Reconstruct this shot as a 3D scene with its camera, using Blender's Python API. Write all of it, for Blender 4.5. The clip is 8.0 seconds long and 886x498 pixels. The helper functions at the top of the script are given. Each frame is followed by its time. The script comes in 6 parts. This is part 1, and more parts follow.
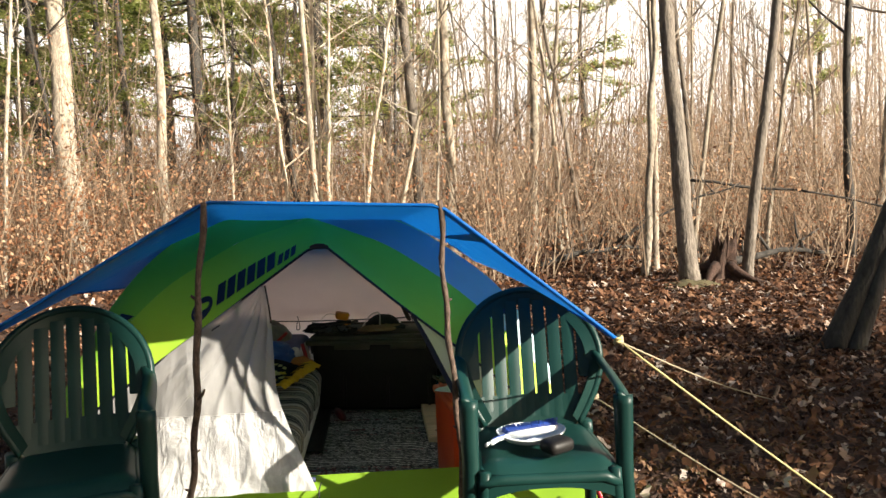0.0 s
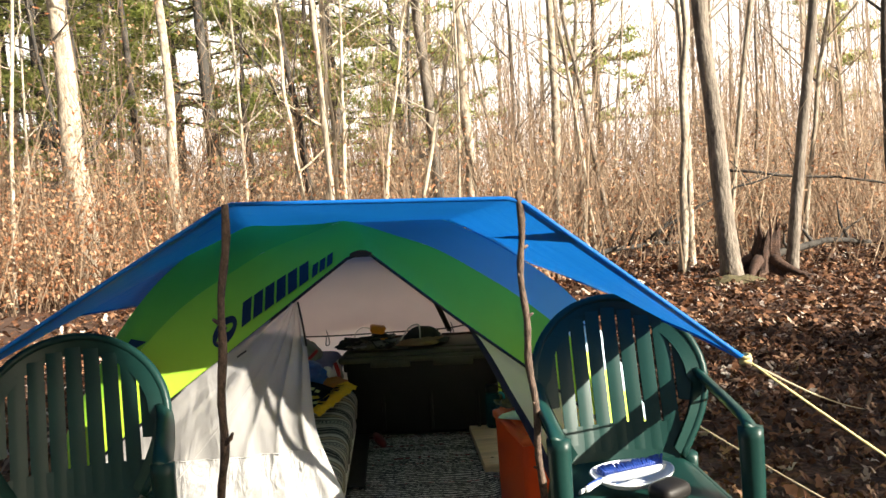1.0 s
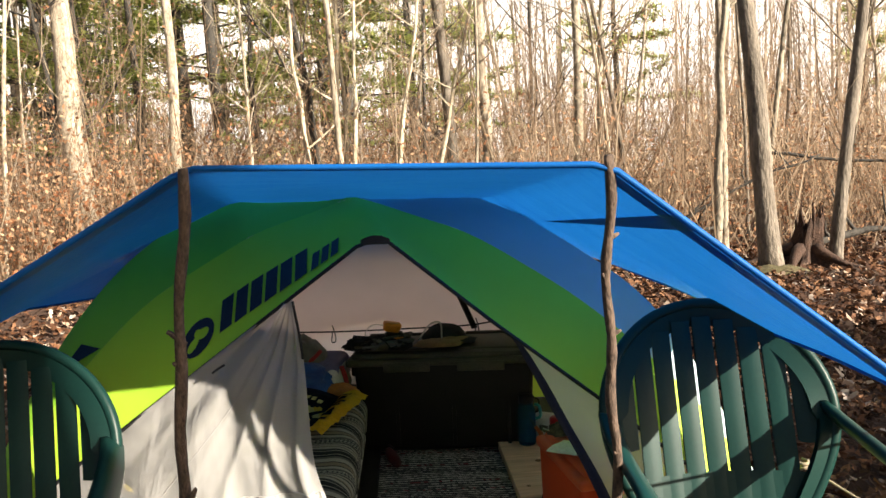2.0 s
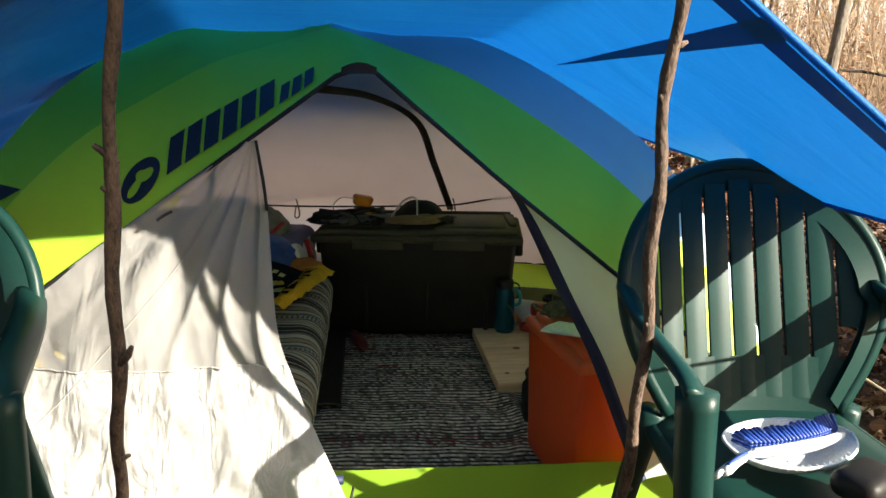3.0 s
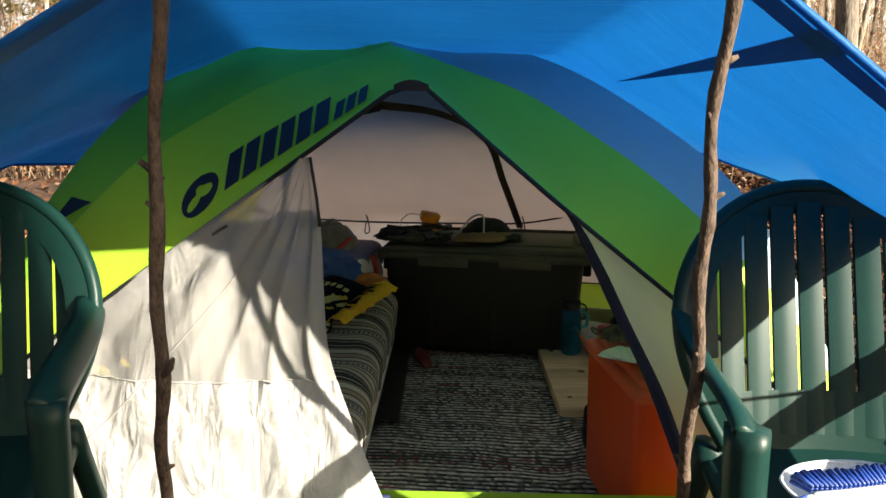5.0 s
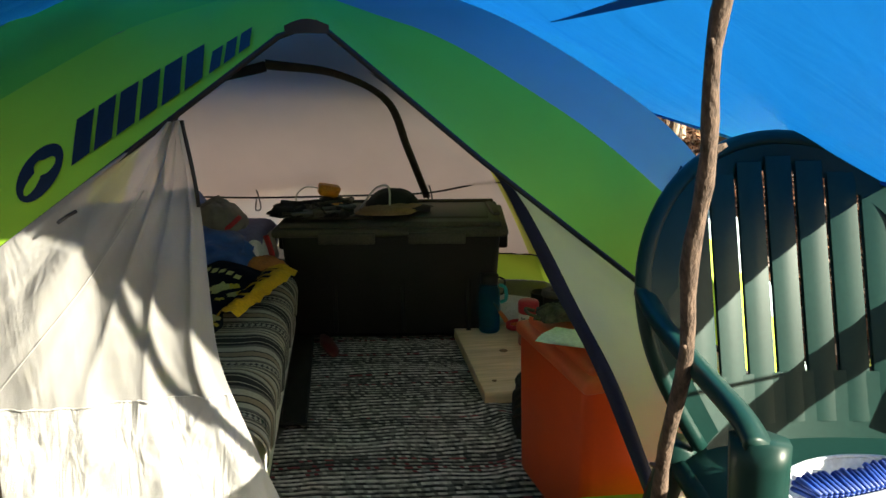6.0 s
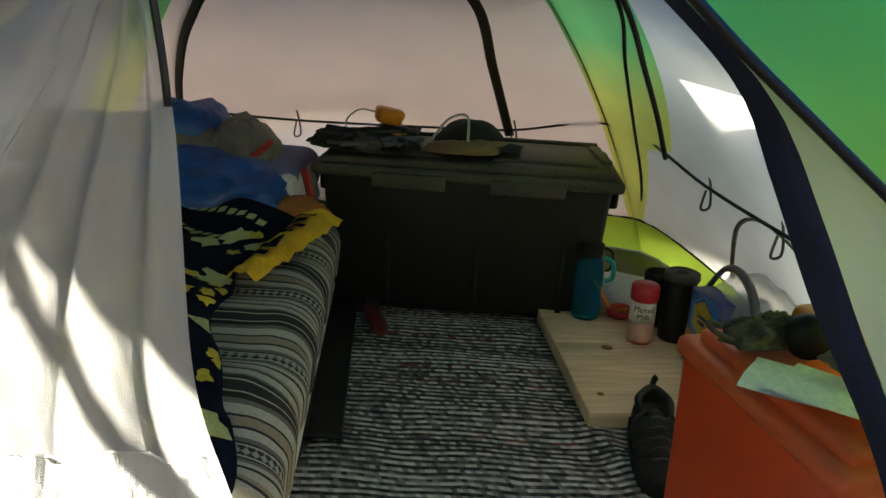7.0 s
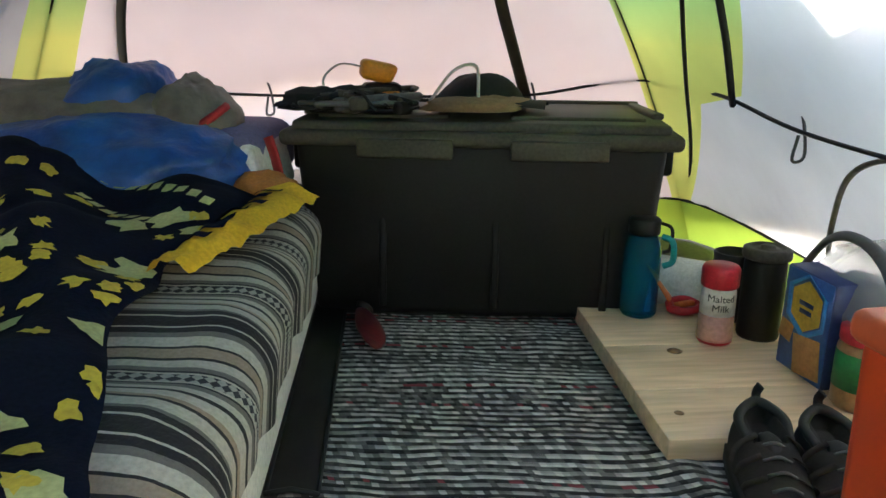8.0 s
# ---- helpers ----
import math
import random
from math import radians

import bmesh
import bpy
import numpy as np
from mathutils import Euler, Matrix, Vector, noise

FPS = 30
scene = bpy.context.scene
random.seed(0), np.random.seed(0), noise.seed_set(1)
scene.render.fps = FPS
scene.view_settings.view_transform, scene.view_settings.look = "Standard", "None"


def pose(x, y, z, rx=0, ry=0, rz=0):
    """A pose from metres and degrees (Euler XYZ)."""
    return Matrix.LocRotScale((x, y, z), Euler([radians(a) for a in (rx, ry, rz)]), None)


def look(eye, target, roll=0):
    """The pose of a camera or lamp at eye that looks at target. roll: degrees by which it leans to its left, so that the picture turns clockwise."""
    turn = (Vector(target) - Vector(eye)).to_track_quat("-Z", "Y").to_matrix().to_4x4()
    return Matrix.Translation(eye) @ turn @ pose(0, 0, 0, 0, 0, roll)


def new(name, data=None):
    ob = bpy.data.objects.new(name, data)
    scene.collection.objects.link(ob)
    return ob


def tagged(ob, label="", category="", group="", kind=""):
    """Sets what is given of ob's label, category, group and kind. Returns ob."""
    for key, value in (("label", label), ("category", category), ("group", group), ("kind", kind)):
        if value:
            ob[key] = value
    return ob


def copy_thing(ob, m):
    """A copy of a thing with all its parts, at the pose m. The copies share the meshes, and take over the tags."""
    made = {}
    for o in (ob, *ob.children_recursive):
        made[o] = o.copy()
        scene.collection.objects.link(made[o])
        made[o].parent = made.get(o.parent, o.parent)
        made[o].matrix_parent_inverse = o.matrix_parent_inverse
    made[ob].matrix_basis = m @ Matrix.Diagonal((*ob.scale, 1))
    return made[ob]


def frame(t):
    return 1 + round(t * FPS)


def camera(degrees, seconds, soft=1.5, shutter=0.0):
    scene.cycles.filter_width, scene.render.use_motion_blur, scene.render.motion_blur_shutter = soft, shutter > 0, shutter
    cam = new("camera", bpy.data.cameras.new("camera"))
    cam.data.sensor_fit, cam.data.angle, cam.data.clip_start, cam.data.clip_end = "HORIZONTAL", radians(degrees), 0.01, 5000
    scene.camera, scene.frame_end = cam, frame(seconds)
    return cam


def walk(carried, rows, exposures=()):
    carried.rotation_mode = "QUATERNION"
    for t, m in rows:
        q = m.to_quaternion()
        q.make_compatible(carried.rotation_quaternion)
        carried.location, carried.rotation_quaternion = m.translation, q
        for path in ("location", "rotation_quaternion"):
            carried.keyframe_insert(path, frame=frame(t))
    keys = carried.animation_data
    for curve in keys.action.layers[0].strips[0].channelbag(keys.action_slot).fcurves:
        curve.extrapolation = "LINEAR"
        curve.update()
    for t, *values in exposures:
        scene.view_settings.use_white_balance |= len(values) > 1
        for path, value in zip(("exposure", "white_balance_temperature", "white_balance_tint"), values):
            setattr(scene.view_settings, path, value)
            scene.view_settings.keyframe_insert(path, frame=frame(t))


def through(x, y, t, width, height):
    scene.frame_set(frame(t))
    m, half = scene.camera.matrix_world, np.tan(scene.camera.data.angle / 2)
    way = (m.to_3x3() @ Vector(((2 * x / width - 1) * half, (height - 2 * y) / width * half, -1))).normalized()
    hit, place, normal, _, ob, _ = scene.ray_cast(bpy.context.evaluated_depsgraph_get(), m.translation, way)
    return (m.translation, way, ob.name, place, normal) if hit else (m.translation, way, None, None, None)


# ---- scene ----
cam = camera(60.0, 8.0)
PATH = [
    (0, (-0.04, 0.608, 1.274), (-0.058, 2.601, 1.105), -1.8),
    (0.3, (-0.115, 0.709, 1.294), (-0.100, 2.693, 1.041), -2.4),
    (0.5, (-0.17, 0.779, 1.278), (-0.106, 2.754, 0.968), -2.4),
    (1, (-0.209, 1.057, 1.251), (-0.258, 3.049, 1.088), -3.7),
    (1.2, (-0.205, 1.181, 1.26), (-0.277, 3.177, 1.141), -4.8),
    (2.3, (-0.336, 1.762, 1.182), (-0.374, 3.746, 0.936), -1.4),
    (2.5, (-0.353, 1.825, 1.149), (-0.321, 3.807, 0.879), -0.7),
    (2.7, (-0.366, 1.864, 1.097), (-0.291, 3.835, 0.762), 0.1),
    (3, (-0.379, 1.903, 1.056), (-0.356, 3.85, 0.599), 0.3),
    (3.5, (-0.342, 1.925, 1.023), (-0.528, 3.87, 0.592), 0.2),
    (4, (-0.286, 1.927, 1.036), (-0.551, 3.866, 0.624), -0.4),
    (5.3, (-0.34, 1.937, 1.066), (-0.471, 3.889, 0.646), 0.1),
    (5.5, (-0.359, 1.966, 1.072), (-0.428, 3.915, 0.626), -0.5),
    (5.8, (-0.363, 2.073, 1.049), (-0.354, 4.014, 0.568), -1.4),
    (6, (-0.369, 2.194, 1.012), (-0.29, 4.131, 0.519), -0.7),
    (6.2, (-0.372, 2.315, 0.999), (-0.285, 4.242, 0.471), -0.5),
    (6.5, (-0.4, 2.473, 0.959), (-0.44, 4.373, 0.337), 1.9),
    (6.8, (-0.435, 2.650, 0.939), (-0.527, 4.545, 0.305), 2.2),
    (7, (-0.478, 2.824, 0.872), (-0.496, 4.721, 0.237), 3.1),
    (7.2, (-0.480, 2.962, 0.840), (-0.414, 4.857, 0.201), 3.6),
    (7.5, (-0.494, 3.091, 0.725), (-0.334, 4.976, 0.077), 6.2),
    (7.8, (-0.490, 3.179, 0.693), (-0.533, 5.101, 0.143), 1.7),
    (8, (-0.484, 3.224, 0.654), (-0.524, 5.139, 0.079), 0.4),
]
EXPOSURES = [(0.0, 1.5, 6800, 9), (0.3, 1.5, 6800, 9), (0.5, 1.75, 6800, 8), (1.0, 1.85, 6800, 9), (2.5, 1.6, 7150, 10), (3.0, 1.95, 6900, 7), (3.5, 1.8, 6900, 7), (4.2, 1.75, 6900, 7), (5.5, 1.95, 7150, 6), (6.5, 2.1, 6950, 1), (7.0, 2.5, 6750, 3), (7.2, 3.1, 6500, 6), (7.5, 3.4, 6150, 10), (8.0, 3.6, 5950, 11)]
walk(cam, [(t, look(eye, target, roll)) for t, eye, target, roll in PATH], EXPOSURES)

# ---- world and sun ----
SUN_FROM = Vector((1.6, -1.0, 0.875)).normalized()
world = bpy.data.worlds.new("sky")
scene.world = world
world.use_nodes = True
wn = world.node_tree
sky = wn.nodes.new("ShaderNodeTexSky")
sky.sky_type, sky.sun_disc = "NISHITA", False
sky.sun_elevation = math.asin(SUN_FROM.z)
sky.sun_rotation = math.atan2(SUN_FROM.x, SUN_FROM.y)
sky.air_density, sky.dust_density = 1.0, 3.0
wn.links.new(sky.outputs[0], wn.nodes["Background"].inputs[0])
wn.nodes["Background"].inputs[1].default_value = 0.044
sun = new("sun", bpy.data.lights.new("sun", "SUN"))
sun.data.energy, sun.data.angle, sun.data.color = 5.0, radians(0.53), (1.0, 0.93, 0.82)
sun.matrix_world = look(SUN_FROM * 40, (0, 0, 0))


# ---- helpers for materials and meshes ----
def nodes_of(name):
    m = bpy.data.materials.new(name)
    m.use_nodes = True
    return m, m.node_tree.nodes, m.node_tree.links


def noise_node(n, l, scale, detail=4.0, stretch=None, space="Object"):
    tc = n.new("ShaderNodeTexCoord")
    t = n.new("ShaderNodeTexNoise")
    t.inputs["Scale"].default_value, t.inputs["Detail"].default_value = scale, detail
    if stretch:
        mp = n.new("ShaderNodeMapping")
        mp.inputs["Scale"].default_value = stretch
        l.new(tc.outputs[space], mp.inputs[0])
        l.new(mp.outputs[0], t.inputs[0])
    else:
        l.new(tc.outputs[space], t.inputs[0])
    return t


def ramp(n, l, fac, stops):
    r = n.new("ShaderNodeValToRGB")
    while len(r.color_ramp.elements) < len(stops):
        r.color_ramp.elements.new(0.5)
    for e, (p, c) in zip(r.color_ramp.elements, stops):
        e.position, e.color = p, (*c, 1)
    l.new(fac, r.inputs[0])
    return r


def mixed(n, l, fac, a, b, mode="MIX"):
    m = n.new("ShaderNodeMix")
    m.data_type, m.blend_type = "RGBA", mode
    for sock, val in ((0, fac), (6, a), (7, b)):
        if isinstance(val, (int, float)):
            m.inputs[sock].default_value = val
        elif isinstance(val, tuple):
            m.inputs[sock].default_value = (*val, 1)
        else:
            l.new(val, m.inputs[sock])
    return m.outputs[2]


def bumped(n, l, height, target, strength=0.3, distance=0.01):
    b = n.new("ShaderNodeBump")
    b.inputs["Strength"].default_value, b.inputs["Distance"].default_value = strength, distance
    l.new(height, b.inputs["Height"])
    l.new(b.outputs[0], target.inputs["Normal"])


def mat(name, c1, c2=None, rough=0.55, scale=7.0, fine=70.0, bump=0.2, dist=0.004, metal=0.0, stretch=None, random=0.0, spec=0.5, grain=0.35):
    """Two-scale noise between two colours, with fine relief."""
    c2 = c2 or tuple(v * 0.72 for v in c1)
    m, n, l = nodes_of(name)
    p = n["Principled BSDF"]
    big = noise_node(n, l, scale, 5, stretch)
    small = noise_node(n, l, fine, 3, stretch)
    r = ramp(n, l, big.outputs[0], [(0.32, c2), (0.68, c1)])
    col = mixed(n, l, grain, r.outputs[0], ramp(n, l, small.outputs[0], [(0.3, tuple(v * 0.6 for v in c2)), (0.7, tuple(min(1, v * 1.2) for v in c1))]).outputs[0])
    if random:
        oi = n.new("ShaderNodeObjectInfo")
        hs = n.new("ShaderNodeHueSaturation")
        mr = n.new("ShaderNodeMapRange")
        mr.inputs[3].default_value, mr.inputs[4].default_value = 1 - random, 1 + random
        l.new(oi.outputs["Random"], mr.inputs[0])
        l.new(mr.outputs[0], hs.inputs["Value"])
        l.new(col, hs.inputs["Color"])
        col = hs.outputs[0]
    l.new(col, p.inputs["Base Color"])
    p.inputs["Roughness"].default_value, p.inputs["Metallic"].default_value = rough, metal
    p.inputs["Specular IOR Level"].default_value = spec
    bumped(n, l, mixed(n, l, 0.5, big.outputs[0], small.outputs[0]), p, bump, dist)
    return m


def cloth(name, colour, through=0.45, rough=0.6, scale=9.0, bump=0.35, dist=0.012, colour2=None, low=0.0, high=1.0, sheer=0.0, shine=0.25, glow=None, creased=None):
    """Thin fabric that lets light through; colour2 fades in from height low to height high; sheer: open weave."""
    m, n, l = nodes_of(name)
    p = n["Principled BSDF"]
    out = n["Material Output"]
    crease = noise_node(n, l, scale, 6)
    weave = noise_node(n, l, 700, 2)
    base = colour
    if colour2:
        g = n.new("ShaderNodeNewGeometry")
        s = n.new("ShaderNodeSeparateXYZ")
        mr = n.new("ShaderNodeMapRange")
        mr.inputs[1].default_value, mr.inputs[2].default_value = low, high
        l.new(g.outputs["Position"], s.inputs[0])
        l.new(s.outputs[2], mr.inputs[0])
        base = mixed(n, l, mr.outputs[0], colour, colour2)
    col = mixed(n, l, 0.18, base, ramp(n, l, crease.outputs[0], [(0.3, (0.55, 0.55, 0.55)), (0.7, (1, 1, 1))]).outputs[0], "MULTIPLY")
    l.new(col, p.inputs["Base Color"])
    p.inputs["Roughness"].default_value = rough
    p.inputs["Specular IOR Level"].default_value = shine
    tr = n.new("ShaderNodeBsdfTranslucent")
    l.new(mixed(n, l, 1.0, col, glow, "MULTIPLY") if glow else col, tr.inputs[0])
    fold = crease.outputs[0]
    if creased:
        # long soft wrinkles that run mostly one way, with finer ones across
        slow = noise_node(n, l, scale, 3, creased)
        slow.inputs["Distortion"].default_value = 0.6
        fold = mixed(n, l, 0.3, slow.outputs[0], noise_node(n, l, scale * 2.5, 2).outputs[0])
    hgt = mixed(n, l, 0.04, fold, weave.outputs[0])
    bumped(n, l, hgt, p, bump, dist)
    bumped(n, l, hgt, tr, bump, dist)
    mix = n.new("ShaderNodeMixShader")
    mix.inputs[0].default_value = through
    l.new(p.outputs[0], mix.inputs[1])
    l.new(tr.outputs[0], mix.inputs[2])
    last = mix.outputs[0]
    if sheer:
        tp = n.new("ShaderNodeBsdfTransparent")
        m2 = n.new("ShaderNodeMixShader")
        m2.inputs[0].default_value = sheer
        l.new(last, m2.inputs[1])
        l.new(tp.outputs[0], m2.inputs[2])
        last = m2.outputs[0]
    l.new(last, out.inputs[0])
    return m


def island_mat(name, stops, rough=0.7, through=0.0, bump=0.2):
    """Pieces joined in one mesh, each with its own tone."""
    m, n, l = nodes_of(name)
    p = n["Principled BSDF"]
    g = n.new("ShaderNodeNewGeometry")
    r = ramp(n, l, g.outputs["Random Per Island"], stops)
    nz = noise_node(n, l, 40, 3)
    col = mixed(n, l, 0.35, r.outputs[0], ramp(n, l, nz.outputs[0], [(0.3, (0.45, 0.45, 0.45)), (0.7, (1, 1, 1))]).outputs[0], "MULTIPLY")
    l.new(col, p.inputs["Base Color"])
    p.inputs["Roughness"].default_value = rough
    p.inputs["Specular IOR Level"].default_value = 0.25
    if through:
        tr = n.new("ShaderNodeBsdfTranslucent")
        l.new(col, tr.inputs[0])
        mix = n.new("ShaderNodeMixShader")
        mix.inputs[0].default_value = through
        l.new(p.outputs[0], mix.inputs[1])
        l.new(tr.outputs[0], mix.inputs[2])
        l.new(mix.outputs[0], n["Material Output"].inputs[0])
    return m


def thing(name, label, category, at=(0, 0, 0), turn=0, group="", kind=""):
    ob = new(name)
    ob.empty_display_size = 0.05
    ob.matrix_world = pose(*at, 0, 0, turn)
    return tagged(ob, label, category, group, kind)


def part(name, bm, material, parent=None, label="", smooth=True):
    me = bpy.data.meshes.new(name)
    bm.normal_update()
    bm.to_mesh(me)
    bm.free()
    if smooth:
        me.shade_smooth()
    me.materials.append(material)
    ob = new(name, me)
    if parent:
        ob.parent = parent
    return tagged(ob, label)


def world_part(name, bm, material, parent, label="", smooth=True):
    """The same for a mesh given in world metres under a thing that stands elsewhere."""
    ob = part(name, bm, material, parent, label, smooth)
    ob.matrix_parent_inverse = parent.matrix_basis.inverted() if parent.parent is None else (parent.parent.matrix_basis @ parent.matrix_basis).inverted()
    return ob


def block(bm, at, size, r=0.0, turn=0, seg=2, taper=1.0, rx=0, ry=0):
    """A box with rounded edges, added to bm; taper scales its foot."""
    v = bmesh.ops.create_cube(bm, size=1.0)["verts"]
    for p in v:
        k = taper if p.co.z < 0 else 1.0
        p.co = Vector((p.co.x * size[0] * k, p.co.y * size[1] * k, p.co.z * size[2]))
    if r:
        e = list({e for p in v for e in p.link_edges})
        res = bmesh.ops.bevel(bm, geom=e, offset=r, segments=seg, affect="EDGES", profile=0.5)
        v = list({*res["verts"], *[p for p in v if p.is_valid]})
    bmesh.ops.transform(bm, matrix=pose(*at, rx, ry, turn), verts=v)
    return v


def tube(bm, pts, radii, seg=8, caps=True, flat=1.0):
    """A tube along points; flat under 1 squeezes it to a strap."""
    pts = [Vector(p) for p in pts]
    if isinstance(radii, (int, float)):
        radii = [radii] * len(pts)
    rings, ref = [], None
    for i, p in enumerate(pts):
        d = (pts[min(i + 1, len(pts) - 1)] - pts[max(i - 1, 0)]).normalized()
        if ref is None:
            ref = d.orthogonal().normalized()
        ref = (ref - d * ref.dot(d)).normalized()
        side = d.cross(ref)
        rings.append([bm.verts.new(p + (ref * math.cos(a) * flat + side * math.sin(a)) * radii[i]) for a in (2 * math.pi * k / seg for k in range(seg))])
    for a, b in zip(rings, rings[1:]):
        for k in range(seg):
            bm.faces.new((a[k], a[(k + 1) % seg], b[(k + 1) % seg], b[k]))
    if caps:
        bm.faces.new(rings[0][::-1])
        bm.faces.new(rings[-1])
    return rings


def sheet(bm, f, nu, nv):
    """A grid over u, v in 0..1."""
    g = [[bm.verts.new(f(i / nu, j / nv)) for j in range(nv + 1)] for i in range(nu + 1)]
    for i in range(nu):
        for j in range(nv):
            bm.faces.new((g[i][j], g[i + 1][j], g[i + 1][j + 1], g[i][j + 1]))
    return g


def lathe(bm, profile, seg=24, at=(0, 0, 0)):
    rings = [[bm.verts.new((at[0] + r * math.cos(a), at[1] + r * math.sin(a), at[2] + z)) for a in (2 * math.pi * k / seg for k in range(seg))] for r, z in profile]
    for a, b in zip(rings, rings[1:]):
        for k in range(seg):
            bm.faces.new((a[k], a[(k + 1) % seg], b[(k + 1) % seg], b[k]))
    bm.faces.new(rings[0][::-1])
    bm.faces.new(rings[-1])


def lerp(a, b, t):
    return Vector(a) * (1 - t) + Vector(b) * t


def along(pts, t):
    """The point at t in 0..1 of a chain of points, by length."""
    pts = [Vector(p) for p in pts]
    ls = [(b - a).length for a, b in zip(pts, pts[1:])]
    d = t * sum(ls)
    for a, b, k in zip(pts, pts[1:], ls):
        if d <= k:
            return a.lerp(b, d / k)
        d -= k
    return pts[-1]


def spline(pts, n):
    """A smooth chain through points (Catmull-Rom)."""
    pts = [Vector(p) for p in pts]
    q = [pts[0] * 2 - pts[1], *pts, pts[-1] * 2 - pts[-2]]
    res = []
    for i in range(1, len(q) - 2):
        for k in range(n):
            t = k / n
            res.append(0.5 * (2 * q[i] + (q[i + 1] - q[i - 1]) * t + (2 * q[i - 1] - 5 * q[i] + 4 * q[i + 1] - q[i + 2]) * t ** 2 + (3 * q[i] - q[i - 1] - 3 * q[i + 1] + q[i + 2]) * t ** 3))
    return res + [pts[-1]]


def wob(p, k=3.0, amp=1.0):
    return noise.noise(Vector(p) * k) * amp

# ---- materials ----
TARP = cloth("blue_tarp", (0.004, 0.145, 0.52), 0.34, 0.45, 3, 0.7, 0.02, shine=0.25, creased=(1.0, 3.0, 1.0))
TARP_HEM = cloth("blue_tarp_hem", (0.008, 0.085, 0.34), 0.18, 0.45, 6, 0.3, 0.006)
LIME = cloth("lime_fly", (0.58, 0.90, 0.08), 0.26, 0.55, 5, 0.4, 0.015, colour2=(0.17, 0.74, 0.08), low=0.62, high=1.12)
GREEN = cloth("green_fly", (0.38, 0.78, 0.06), 0.26, 0.55, 5, 0.4, 0.015, colour2=(0.13, 0.66, 0.09), low=0.60, high=0.98)
# the tarp's blue light and a shaded top are put into this cloth's colour
SLATE = cloth("tarp_lit_blue_fly", (0.60, 0.84, 0.94), 0.24, 0.55, 5, 0.25, 0.01, colour2=(0.16, 0.36, 0.46), low=0.70, high=1.10)
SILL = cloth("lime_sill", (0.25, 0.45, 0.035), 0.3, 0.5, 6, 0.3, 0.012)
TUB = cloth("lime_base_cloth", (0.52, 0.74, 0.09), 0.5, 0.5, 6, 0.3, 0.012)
WHITE_WALL = cloth("white_tent_cloth", (0.82, 0.81, 0.80), 0.50, 0.6, 6, 0.45, 0.02)
FLAP = cloth("white_door_cloth", (0.58, 0.575, 0.57), 0.28, 0.45, 5, 1.0, 0.05, sheer=0.03, creased=(3.2, 3.2, 1.0))
SHEER = cloth("thin_white_door_cloth", (0.60, 0.59, 0.58), 0.2, 0.5, 4, 0.9, 0.03, sheer=0.46, creased=(3.2, 3.2, 0.8))
ROSE_WALL = cloth("rosy_inner_wall", (0.92, 0.85, 0.82), 0.80, 0.6, 4, 0.3, 0.015)
# lime cloth; sunlit yellow below and the fly's green shade above are coloured in
CORNER = cloth("lime_corner_green_shade", (0.90, 0.95, 0.24), 0.62, 0.6, 5, 0.3, 0.01, colour2=(0.25, 0.72, 0.28), low=0.60, high=0.78)
NAVY = mat("navy_webbing", (0.012, 0.022, 0.075), (0.008, 0.014, 0.05), 0.6, 20, 200, 0.2, 0.002)
BLACK_TAPE = mat("black_binding", (0.012, 0.012, 0.014), (0.006, 0.006, 0.007), 0.6, 20, 220, 0.2, 0.002)
BROWN_TAPE = mat("brown_binding", (0.06, 0.042, 0.03), (0.03, 0.022, 0.016), 0.65, 30, 220, 0.2, 0.002)
STICK = mat("stick_bark", (0.17, 0.115, 0.085), (0.022, 0.014, 0.011), 0.85, 80, 260, 1.0, 0.005, stretch=(1, 1, 0.4))
BARK = mat("grey_bark", (0.26, 0.22, 0.18), (0.08, 0.065, 0.05), 0.9, 11, 45, 1.0, 0.03, stretch=(1, 1, 0.35), random=0.25)
PALE_BARK = mat("pale_bark", (0.48, 0.42, 0.33), (0.13, 0.10, 0.075), 0.9, 10, 42, 0.9, 0.025, stretch=(1, 1, 0.45), random=0.2)
DARK_BARK = mat("dark_bark", (0.065, 0.058, 0.05), (0.02, 0.018, 0.016), 0.9, 12, 55, 0.9, 0.02, stretch=(1, 1, 0.3), random=0.2)
CHAIR_GREEN = mat("green_resin", (0.007, 0.036, 0.031), (0.005, 0.026, 0.022), 0.40, 5, 120, 0.06, 0.001, spec=0.26, grain=0.15)
TOTE_BLACK = mat("black_tote_plastic", (0.014, 0.0125, 0.0115), (0.009, 0.008, 0.0075), 0.5, 9, 160, 0.1, 0.001, spec=0.25)
LID_BLACK = mat("grey_black_lid_plastic", (0.088, 0.079, 0.055), (0.034, 0.030, 0.023), 0.55, 6, 160, 0.1, 0.001, spec=0.3)
TOTE_ORANGE = mat("orange_tote_plastic", (0.78, 0.075, 0.008), (0.72, 0.066, 0.007), 0.42, 4, 150, 0.05, 0.001, grain=0.06)
PINE_WOOD = mat("pine_board", (0.82, 0.60, 0.40), (0.68, 0.45, 0.27), 0.55, 3, 9, 0.12, 0.001, stretch=(0.9, 9, 9))
WHITE_PLASTIC = mat("white_plastic", (0.74, 0.77, 0.80), (0.66, 0.69, 0.72), 0.4, 12, 150, 0.05, 0.001)
BLUE_BRISTLE = mat("blue_bristles", (0.02, 0.07, 0.36), (0.012, 0.04, 0.22), 0.5, 60, 300, 0.3, 0.002)
